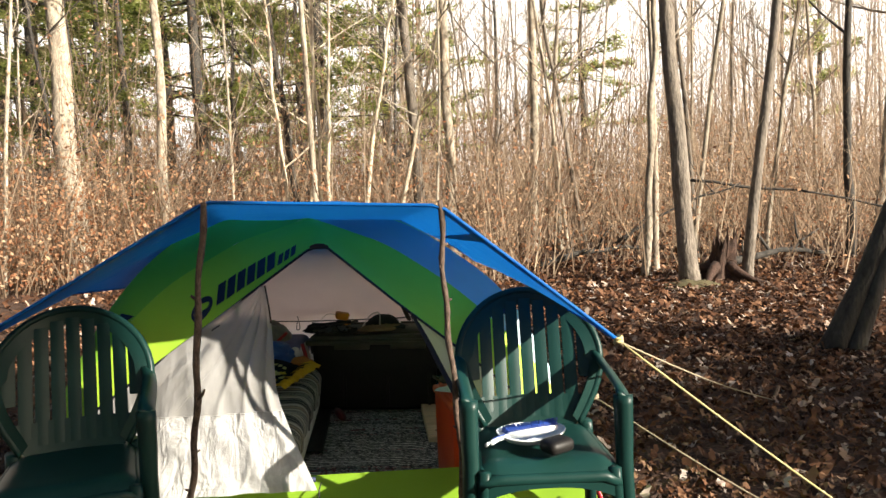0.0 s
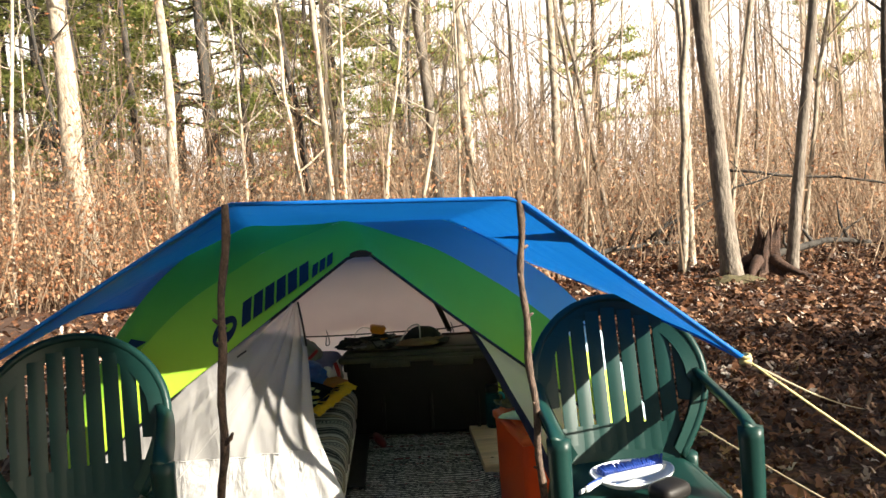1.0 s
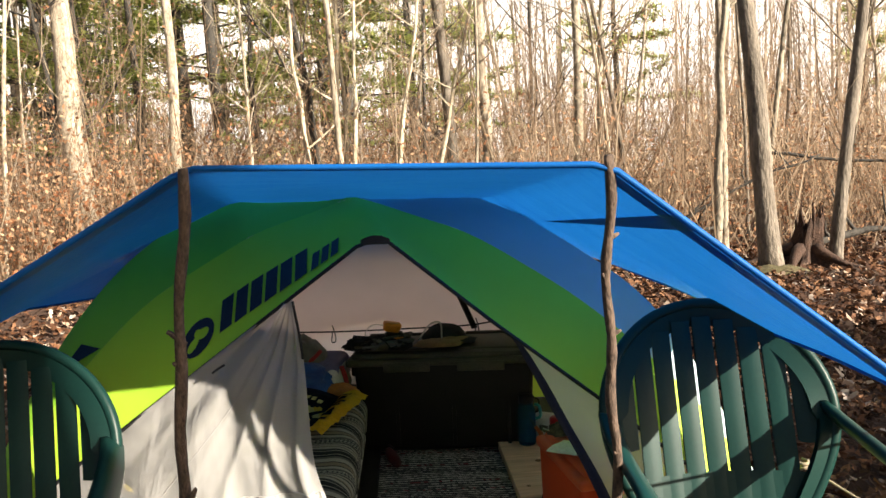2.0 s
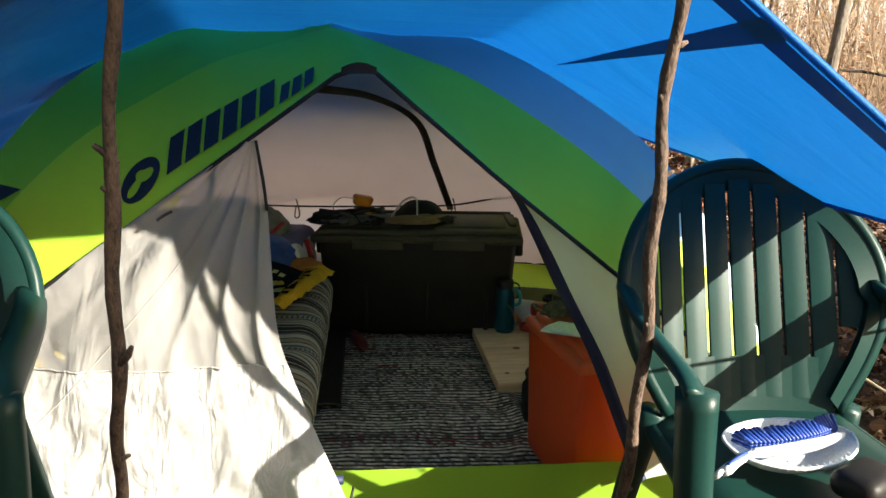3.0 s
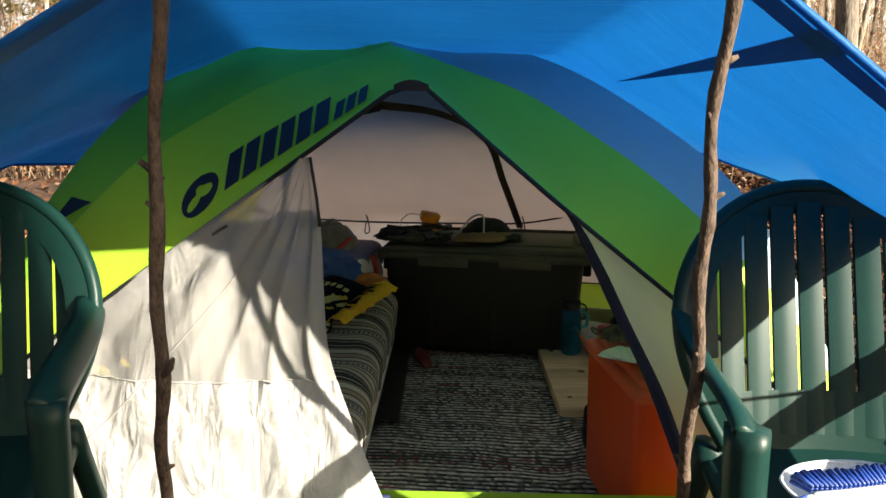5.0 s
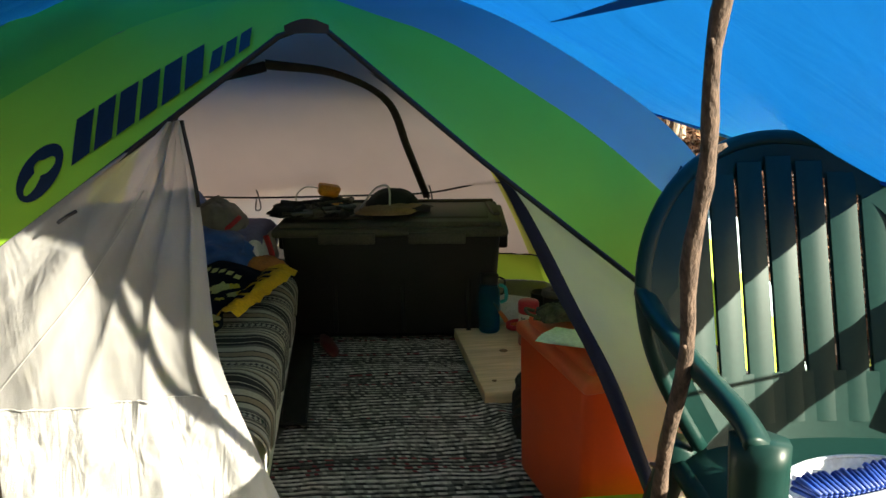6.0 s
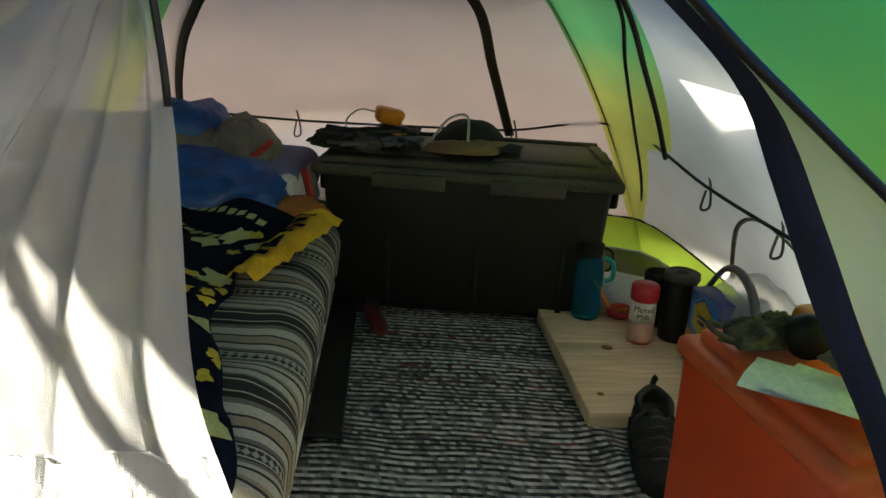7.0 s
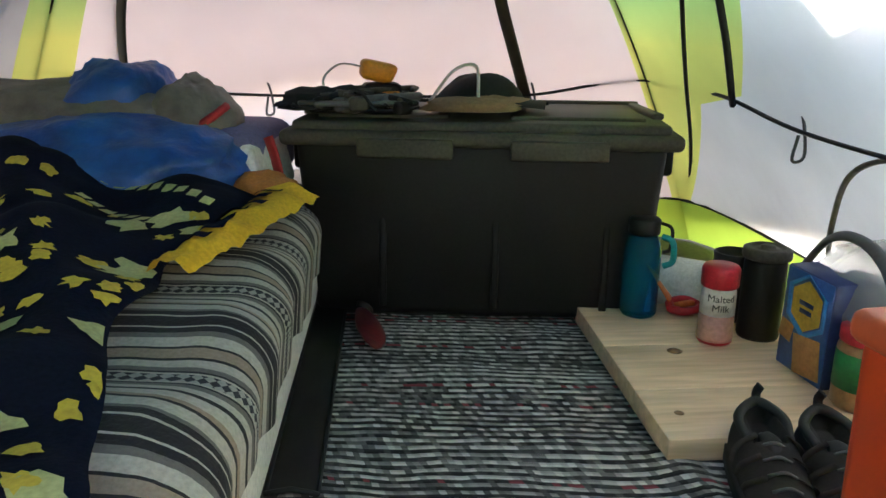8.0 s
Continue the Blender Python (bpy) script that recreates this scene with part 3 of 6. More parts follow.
for p in (back_wall(-1.0, 0.455, 0.02), back_wall(-0.30, 0.46, 0.02), right_wall(4.60, 0.465, 0.02), right_wall(4.27, 0.46, 0.02)):
    bm = bmesh.new()
    tube(bm, spline([p + Vector((0, 0, 0.045)), p + Vector((0.012, 0, 0)), p + Vector((0.016, 0, -0.045)), p + Vector((-0.004, 0, -0.05)), p + Vector((0.002, 0, -0.005))], 5), 0.0032, 5)
    world_part("clip", bm, CLIP_GREY, gear_line)

# ---- tarp and its poles ----
F0, F1, F2, F3 = (-1.86, 2.87, 0.635), (-0.79, 2.965, 1.24), (-0.066, 2.91, 1.21), (0.462, 2.905, 0.785)
M0, M1, M2, M3 = (-1.80, 4.05, 0.835), (-1.05, 4.15, 1.17), (-0.30, 4.15, 1.13), (0.33, 3.74, 0.83)
R0, R1, R2, R3 = (-1.85, 5.0, 0.74), (-1.25, 5.15, 0.98), (-0.25, 5.05, 0.92), (0.0, 4.35, 0.95)
tarp = thing("tarp_shelter", "bright blue woven tarp stretched over two stick poles", "tarp", (-0.6, 3.4, 0))


def crown_height(x, y):
    """Height of the tent's fly under the tarp."""
    best = 0.0
    d = Vector((x, y, 0)) - FLY_TOP
    for sector, (c1, c2) in enumerate(((FL, FR), (FR, BR), (BR, BL), (BL, FL))):
        a, b = c1 - FLY_TOP, c2 - FLY_TOP
        det = a.x * b.y - a.y * b.x
        s, t = (d.x * b.y - d.y * b.x) / det, (a.x * d.y - a.y * d.x) / det
        if s >= -1e-6 and t >= -1e-6:
            right = {0: (t - s) / max(1e-6, s + t), 1: 1.0, 2: (s - t) / max(1e-6, s + t), 3: 0.0}[sector]
            best = fly_z(min(1.0, s + t), max(0.0, right)) if s + t <= 1 else 0.0
    return best


def tarp_at(u, v):
    cut = (0.0, 0.46, 0.76, 1.0)
    i = 0 if u < cut[1] else 1 if u < cut[2] else 2
    k = (u - cut[i]) / (cut[i + 1] - cut[i])
    f = lerp((F0, F1, F2)[i], (F1, F2, F3)[i], k)
    b = lerp((R0, R1, R2)[i], (R1, R2, R3)[i], k)
    c = lerp((M0, M1, M2)[i], (M1, M2, M3)[i], k)
    h = 0.55
    p = f.lerp(c, v / h) if v < h else c.lerp(b, (v - h) / (1 - h))
    p.z -= 0.03 * math.sin(math.pi * v) * (1.2 - abs(2 * u - 1)) - 0.012 * wob((u * 5, v * 3, 2), 1.5) * math.sin(math.pi * min(1, v * 1.5))
    h = crown_height(p.x, p.y) + 0.03
    k = (p.y - 3.535) / 0.595
    if 0 < k < 1:
        h = max(h, 1.086 + 0.116 * k + 0.04 * math.sin(math.pi * k) - 0.45 * abs(p.x + 0.62))
    if p.z < h:
        p.z = h
    return p


bm = bmesh.new()
sheet(bm, tarp_at, 75, 50)
world_part("canopy", bm, TARP, tarp, "blue polyethylene sheet")
for f in (lambda t: tarp_at(t, 0.0), lambda t: tarp_at(1.0, t), lambda t: tarp_at(0.0, t), lambda t: tarp_at(t, 1.0)):
    bm = bmesh.new()
    tube(bm, [f(i / 60) for i in range(61)], 0.006, 6)
    world_part("hem", bm, TARP, tarp)
bm = bmesh.new()
sheet(bm, lambda u, v: tarp_at(0.806 + 0.016 * u * (1.05 - v), 0.36 * v) + Vector((0, 0, -0.006)), 3, 30)
world_part("seam_band", bm, TARP_HEM, tarp, "dark overlapped seam")
for lo, hi in ((0.0, 0.455), (0.765, 0.995)):
    bm = bmesh.new()
    sheet(bm, lambda u, v, lo=lo, hi=hi: tarp_at(lo + (hi - lo) * u, 0.004 + 0.022 * v) + Vector((0, 0, -0.006)), 30, 2)
    world_part("edge_band", bm, TARP_HEM, tarp, "doubled dark edge")


def stick_pole(foot, mid, top, label, r=0.017):
    ob = thing("tent_stick", label, "stick pole", foot, group="stick poles")
    rng = random.Random(int(foot[0] * 100) + 7)
    pts = spline([foot, lerp(foot, mid, 0.5) + Vector((0.012, 0, 0)), mid, lerp(mid, top, 0.5) + Vector((-0.008, 0, 0)), top], 8)
    pts = [p + Vector((0.004 * math.sin(i * 0.9), 0.003 * math.cos(i * 0.7), 0)) for i, p in enumerate(pts)]
    bm = bmesh.new()
    tube(bm, pts, [r * (1.05 - 0.25 * i / len(pts)) * (1 + 0.13 * rng.uniform(-1, 1)) for i in range(len(pts))], 10)
    world_part("shaft", bm, STICK, ob)
    for k in (0.22, 0.36, 0.5, 0.58, 0.70, 0.80, 0.86):
        p = pts[int(k * len(pts))]
        a = rng.uniform(0, 6.28)
        d = Vector((math.cos(a), math.sin(a) * 0.6, 0.5))
        bm = bmesh.new()
        tube(bm, [p, p + d * r * 0.9, p + d * r * 1.7], [r * 0.6, r * 0.45, r * 0.25], 6)
        world_part("knot", bm, STICK, ob)
    return ob


crooked = stick_pole((-1.03, 3.24, -0.02), (-0.874, 3.035, 0.60), (-0.787, 2.955, 1.24), "crooked bare brown stick holding up the tarp", 0.0122)
for base, tip in (((-0.874, 3.035, 0.60), (-0.835, 3.0, 0.645)), ((-0.83, 2.995, 0.92), (-0.856, 2.985, 0.95))):
    bm = bmesh.new()
    tube(bm, [base, lerp(base, tip, 0.6) + Vector((0.004, 0, 0)), tip], [0.008, 0.006, 0.004], 6)
    world_part("broken_twig", bm, STICK, crooked)
stick_pole((-0.025, 3.33, -0.02), (-0.042, 3.055, 0.66), (-0.064, 2.91, 1.225), "peeled reddish brown stick holding up the tarp", 0.0108)


def guy(a, b, label, rope=YELLOW_ROPE):
    ob = thing("guy_line", label, "rope", b, group="guy lines")
    bm = bmesh.new()
    tube(bm, [lerp(a, b, i / 12) + Vector((0, 0, -0.02 * math.sin(math.pi * i / 12))) for i in range(13)], 0.0034, 6)
    world_part("line", bm, rope, ob)
    bm = bmesh.new()
    tube(bm, [Vector(a) + Vector((0.012 * math.cos(k * 1.3), 0.012 * math.sin(k * 1.3), -0.01 + 0.002 * k)) for k in range(12)], 0.005, 6)
    world_part("knot", bm, rope, ob)
    bm = bmesh.new()
    tube(bm, [Vector(b) + Vector((0.03, 0, 0.08)), Vector(b) + Vector((-0.02, 0, -0.08))], [0.012, 0.006], 6)
    world_part("peg", bm, STICK, ob)


guy(F3, (1.52, 2.62, 0.0), "taut yellow rope from the tarp corner to the ground")
guy((0.50, 3.50, 0.44), (1.33, 2.98, 0.0), "greyish tan rope from the tent corner to the ground", GREY_ROPE)
guy((0.465, 2.91, 0.78), (1.76, 4.87, 0.0), "thin greyish rope from the tarp edge to the ground", GREY_ROPE)
guy(F0, (-2.75, 2.5, 0.0), "taut yellow rope on the far tarp corner")

# printed shapes on the fly band: a round badge and bars in a row, and a navy vent corner
PRINT = mat("navy_print", (0.012, 0.022, 0.05), (0.008, 0.016, 0.035), 0.6, 20, 150, 0.1, 0.001)


def on_band(t, k):
    return front_fly(t, k) + Vector((0, -0.005, 0.004))


def badge_at(a, r):
    return on_band(-0.372 + 0.036 * r * math.cos(a), 0.125 + 0.075 * r * math.sin(a))


# a dark disc with a lime swoosh left open in it
badge = bmesh.new()
turns = [2 * math.pi * i / 32 for i in range(32)]
ring = [badge.verts.new(badge_at(a, 1.0)) for a in turns]
core = [badge.verts.new(badge_at(a, 0.34 + 0.36 * math.cos(a - 0.5) ** 4 + 0.16 * math.cos(3 * a + 0.8))) for a in turns]
for i in range(32):
    badge.faces.new((ring[i], ring[(i + 1) % 32], core[(i + 1) % 32], core[i]))
world_part("print_badge", badge, PRINT, fly, "round navy printed badge")


def print_block(t0, w, k0, k1):
    """A slanted solid printed block."""
    bm = bmesh.new()
    sheet(bm, lambda u, v: on_band(t0 + w * u + 0.010 * v, k0 + (k1 - k0) * v), 4, 4)
    world_part("print_bar", bm, PRINT, fly)


t0 = -0.325
for i in range(9):
    w, k1 = (0.030, 0.215 - 0.004 * i) if i < 6 else (0.018, 0.135)
    print_block(t0, w * 0.90, 0.075 - 0.035 * (t0 + 0.345) / 0.25, k1)
    t0 += w + (0.006 if i == 5 else 0.0035)
bm = bmesh.new()
def band_at(x, z):
    """The place on the fly nearest to x and height z, seen from the front."""
    sign = -1 if x < -0.5 else 1
    near = min((math.hypot(front_fly(sign * i / 80, j / 20).x - x, front_fly(sign * i / 80, j / 20).z - z), i, j) for i in range(30, 80) for j in range(21))
    return on_band(sign * near[1] / 80, near[2] / 20)
v = [bm.verts.new(band_at(x, z)) for x, z in ((-1.405, 0.722), (-1.352, 0.802), (-1.287, 0.782))]
bm.faces.new(v)
world_part("vent_corner", bm, PRINT, fly, "navy vent corner")
bm = bmesh.new()
bm.faces.new([bm.verts.new(band_at(x, z)) for x, z in ((0.105, 0.755), (0.150, 0.790), (0.185, 0.745))])
world_part("vent_corner", bm, NAVY, fly, "navy vent corner")

# ---- forest ----
def branchy(bm, rng, base, d, length, r, depth, seg):
    pts, p, v = [], Vector(base), Vector(d).normalized()
    n = 5
    for i in range(n + 1):
        pts.append(p.copy())
        v = (v + Vector((rng.uniform(-1, 1), rng.uniform(-1, 1), rng.uniform(-0.3, 0.7))) * 0.16).normalized()
        p = p + v * length / n
    tube(bm, pts, [r * (1 - 0.8 * i / n) for i in range(n + 1)], seg, caps=False)
    if depth:
        for k in range(rng.randint(3, 5)):
            i = rng.randint(1, n)
            a = rng.uniform(0, 6.28)
            dd = (v * 0.9 + Vector((math.cos(a), math.sin(a), rng.uniform(0.1, 0.7))) * 0.9).normalized()
            branchy(bm, rng, pts[i], dd, length * rng.uniform(0.35, 0.6), r * 0.42, depth - 1, max(3, seg - 2))


def bare_tree(name, label, at, h, r, lean=(0, 0), bark=None, seed=0, limbs=9, low=0.35, curve=0.1, group="bare trees"):
    """A leafless tree: tapered, slightly bowed trunk and limbs that fork twice."""
    rng = random.Random(seed)
    ob = thing(name, label, "tree", (at[0], at[1], ground_height(*at) - 0.03), group=group)
    bm = bmesh.new()
    n = 14
    ph = rng.uniform(0, 6.28)
    pts = [Vector((lean[0] * i / n * h + curve * math.sin(ph + 3 * i / n) - curve * math.sin(ph), lean[1] * i / n * h + curve * 0.6 * math.sin(ph * 2 + 4 * i / n) - curve * 0.6 * math.sin(ph * 2), h * i / n)) for i in range(n + 1)]
    pts = [p + Vector((rng.uniform(-1, 1), rng.uniform(-1, 1), 0)) * (0.25 * r + 0.012 if 0 < i else 0) for i, p in enumerate(pts)]
    fine = spline(pts, 4)
    top = len(fine) - 1
    rad = [r * ((1 - 0.85 * i / top) * (1 + 0.07 * rng.uniform(-1, 1)) + 0.32 * math.exp(-i * 0.9)) for i in range(top + 1)]
    tube(bm, fine, rad, 10)
    part("trunk", bm, bark or BARK, ob)
    bm = bmesh.new()
    for k in range(limbs):
        t = low + (1 - low) * rng.random()
        p = along(pts, t)
        a = rng.uniform(0, 6.28)
        branchy(bm, rng, p, (math.cos(a), math.sin(a), rng.uniform(0.3, 1.0)), h * rng.uniform(0.10, 0.24), r * (1 - 0.8 * t) * 0.5, 2, 5)
    tagged(part("crown", bm, bark or BARK, ob), kind="stuff")
    return ob


# the trunks that stand out, by their places on the plan
bare_tree("oak_tree", "thick grey-barked tree lit from one side", (2.78, 9.6), 13, 0.105, (-0.07, 0), BARK, 11, 10, 0.4, 0.06)
bare_tree("oak_tree", "leaning slim tree with smooth pale bark", (3.55, 9.9), 12, 0.068, (0.12, 0), BARK, 12, 9, 0.4, 0.05)
bare_tree("oak_tree", "thick pale-barked tree in full sun", (-5.80, 12.4), 15, 0.18, (0.005, 0), PALE_BARK, 13, 10, 0.4, 0.12)
bare_tree("oak_tree", "dark slim tree among pines", (-5.75, 14.5), 12, 0.08, (-0.02, 0), DARK_BARK, 14, 9, 0.35)
bare_tree("oak_tree", "slim tree with pale peeling bark", (-4.35, 12.3), 12, 0.085, (-0.03, 0), PALE_BARK, 15, 9, 0.35)
bare_tree("oak_tree", "slim grey bare forest tree", (-0.46, 13.2), 13, 0.10, (-0.03, 0), BARK, 16, 9, 0.4)
bare_tree("oak_tree", "slim pale bare forest tree", (0.05, 13.9), 13, 0.10, (0.0, 0), PALE_BARK, 17, 9, 0.4)
bare_tree("oak_tree", "slim pale bare tree in sun", (1.45, 14.0), 13, 0.085, (0.01, 0), PALE_BARK, 18, 9, 0.4)
bare_tree("sapling", "crooked pale bare thin sapling", (1.95, 14.4), 8, 0.06, (-0.03, 0), PALE_BARK, 19, 9, 0.3, 0.25)
bare_tree("sapling", "thin straight pale bare sapling", (2.45, 10.4), 8, 0.055, (0.03, 0), PALE_BARK, 20, 8, 0.35, 0.05)
bare_tree("sapling", "thin straight pale bare sapling", (2.72, 10.9), 8, 0.05, (-0.01, 0), PALE_BARK, 21, 8, 0.35, 0.05)
bare_tree("sapling", "thin straight dark bare sapling", (5.9, 12.0), 9, 0.07, (-0.04, 0), DARK_BARK, 22, 8, 0.35)
bare_tree("sapling", "thin straight pale bare sapling", (6.6, 12.5), 9, 0.07, (0.03, 0), PALE_BARK, 23, 8, 0.35)
for i, (x, lx) in enumerate(((-2.35, -0.06), (-2.2, 0.02), (-2.05, 0.0), (-1.9, 0.05), (-1.45, 0.18), (-1.0, 0.26))):
    bare_tree("sapling", "pale sapling in a close clump", (x, 12.2 + 0.1 * i), 6.5, 0.04, (lx, 0), BIRCH, 30 + i, 9, 0.25, 0.12)
# twin leaning trunks near the tent
bare_tree("leaning_tree", "dark grey leaning tree trunk in shade", (2.66, 6.05), 9, 0.075, (0.42, 0.02), DARK_BARK, 41, 8, 0.45, 0.02)
bare_tree("leaning_tree", "dark grey leaning tree trunk in shade", (2.80, 6.0), 8, 0.058, (0.38, 0.02), DARK_BARK, 42, 8, 0.45, 0.02)

# unseen thick trunks, added so that their shade falls on a chair
bare_tree("oak_tree", "unseen thick dark bare tree added to shade a chair", (5.0, -0.86), 12, 0.33, (0, 0), DARK_BARK, 51, 9, 0.5, 0.02)

bare_tree("oak_tree", "unseen thick dark bare tree added to shade a chair", (5.6, -1.55), 12, 0.33, (0, 0), DARK_BARK, 52, 9, 0.5, 0.02)

# more of the same kinds, thinning into the distance on all sides
rng = random.Random(77)
stock = [bare_tree("forest_tree", "bare slender forest tree", (-9 + 2.5 * i, 17 + 1.5 * (i % 3)), rng.uniform(10, 14), rng.uniform(0.03, 0.062), (rng.uniform(-0.06, 0.06), 0), (BARK, PALE_BARK, PALE_BARK, BARK, DARK_BARK, PALE_BARK, BARK, PALE_BARK)[i], 100 + i, 12, 0.2, 0.3, "forest trees") for i in range(8)]
count = 0
while count < 135:
    a, dist = rng.uniform(0, 6.283), rng.uniform(10, 42)
    if count < 90:
        a = rng.uniform(0.85, 2.45)
        dist = 9.5 + 30 * rng.random() ** 1.3
    x, y = math.cos(a) * dist * 1.1, 0.8 + math.sin(a) * dist
    if (x > 5 and -4 < y < 3 and count >= 90) or math.hypot(x + 0.5, y - 3.5) < 6.5 or (abs(x / max(y, 0.1)) < 0.5 and y < 11.5 and y > 0):
        continue
    if count >= 90 and x > 3 and y < 2 and (rng.random() < 0.6 or 1.9 < 0.53 * x + 0.848 * y < 3.1):
        continue
    s = rng.uniform(0.6, 1.15)
    copy_thing(stock[count % 8], pose(x, y, ground_height(x, y) - 0.03, rng.gauss(0, 2.5), rng.gauss(0, 3.5), rng.uniform(0, 360)) @ Matrix.Diagonal((s * 0.85, s * 0.85, s * rng.uniform(0.9, 1.1), 1)))
    count += 1

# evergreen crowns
# needle tones paled to stand for sun and haze on the crowns
NEEDLES = island_mat("sun_paled_needles", [(0.0, (0.10, 0.14, 0.04)), (0.35, (0.32, 0.38, 0.11)), (0.7, (0.52, 0.56, 0.19)), (1.0, (0.70, 0.70, 0.32))], 0.6, 0.8)


def pine(at, h, seed):
    rng = random.Random(seed)
    ob = thing("pine_tree", "tall pine with yellow-green needles paled as if sunlit", "tree", (at[0], at[1], ground_height(*at) - 0.03), group="pines")
    bm = bmesh.new()
    tube(bm, [(0.05 * math.sin(i), 0.05 * math.cos(i * 1.3), h * i / 9) for i in range(10)], [0.16 * (1 - 0.9 * i / 9) for i in range(10)], 9)
    part("trunk", bm, DARK_BARK, ob)
    verts, faces = [], []
    bm = bmesh.new()
    for k in range(36):
        z = h * (0.16 + 0.84 * rng.random() ** 0.9)
        reach = (1.05 - z / h) * h * 0.26 * rng.uniform(0.6, 1.1) + 0.4
        a = rng.uniform(0, 6.28)
        tip = Vector((math.cos(a) * reach, math.sin(a) * reach, z + reach * rng.uniform(-0.12, 0.3)))
        root = Vector((0, 0, z))
        pts = [root.lerp(tip, i / 4) + Vector((0, 0, -0.05 * math.sin(math.pi * i / 4))) for i in range(5)]
        tube(bm, pts, [0.03, 0.022, 0.016, 0.01, 0.006], 4, caps=False)
        for _ in range(60):
            t = 0.25 + 0.75 * rng.random() ** 0.7
            p = root.lerp(tip, t) + Vector((rng.gauss(0, 0.16), rng.gauss(0, 0.16), rng.gauss(0, 0.07)))
            for _ in range(3):
                d = Vector((rng.gauss(0, 1), rng.gauss(0, 1), rng.gauss(0.2, 0.6))).normalized() * rng.uniform(0.14, 0.30)
                s = d.orthogonal().normalized() * 0.032
                i = len(verts)
                verts += [p - s, p + s, p + d]
                faces.append((i, i + 1, i + 2))
    tagged(part("branch_frame", bm, DARK_BARK, ob), kind="stuff")
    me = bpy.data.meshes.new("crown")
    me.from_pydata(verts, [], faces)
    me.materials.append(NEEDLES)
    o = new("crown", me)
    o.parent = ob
    tagged(o, "yellow-green needles paled as if sunlit", kind="stuff")
    return ob


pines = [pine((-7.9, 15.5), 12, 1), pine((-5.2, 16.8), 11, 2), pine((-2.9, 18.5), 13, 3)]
# unseen pines, with y under 4, are added to block sun and sky light
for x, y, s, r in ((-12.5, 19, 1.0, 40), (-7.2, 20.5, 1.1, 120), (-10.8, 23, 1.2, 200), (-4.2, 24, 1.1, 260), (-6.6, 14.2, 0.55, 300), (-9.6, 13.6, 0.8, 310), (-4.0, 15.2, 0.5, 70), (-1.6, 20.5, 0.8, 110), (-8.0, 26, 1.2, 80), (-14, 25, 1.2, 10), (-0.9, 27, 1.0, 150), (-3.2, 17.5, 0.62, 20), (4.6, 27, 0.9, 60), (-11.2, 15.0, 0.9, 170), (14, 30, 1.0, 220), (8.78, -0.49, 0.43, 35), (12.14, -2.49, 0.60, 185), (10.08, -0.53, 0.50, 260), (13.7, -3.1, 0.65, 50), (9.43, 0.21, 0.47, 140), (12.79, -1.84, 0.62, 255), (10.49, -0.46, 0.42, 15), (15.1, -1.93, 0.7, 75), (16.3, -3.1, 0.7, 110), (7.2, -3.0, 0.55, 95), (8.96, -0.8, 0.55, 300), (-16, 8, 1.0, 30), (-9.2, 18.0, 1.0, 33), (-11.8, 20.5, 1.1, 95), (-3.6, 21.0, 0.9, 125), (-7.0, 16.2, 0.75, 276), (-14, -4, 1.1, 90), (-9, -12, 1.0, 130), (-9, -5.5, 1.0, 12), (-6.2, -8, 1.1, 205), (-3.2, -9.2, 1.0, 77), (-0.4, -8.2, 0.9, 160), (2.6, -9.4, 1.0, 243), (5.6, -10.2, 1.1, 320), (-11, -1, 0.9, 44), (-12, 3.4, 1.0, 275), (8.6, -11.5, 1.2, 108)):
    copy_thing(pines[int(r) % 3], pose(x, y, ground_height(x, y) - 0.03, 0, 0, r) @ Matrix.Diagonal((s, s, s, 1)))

# brush: thin stems and hanging dead leaves
STEMS = island_mat("brush_stems", [(0.0, (0.09, 0.06, 0.04)), (0.45, (0.25, 0.17, 0.115)), (0.8, (0.40, 0.29, 0.20)), (1.0, (0.60, 0.48, 0.35))], 0.85)
DEAD = island_mat("dead_leaves", [(0.0, (0.22, 0.085, 0.04)), (0.35, (0.40, 0.19, 0.10)), (0.7, (0.52, 0.31, 0.18)), (1.0, (0.64, 0.46, 0.30))], 0.75, 0.45)


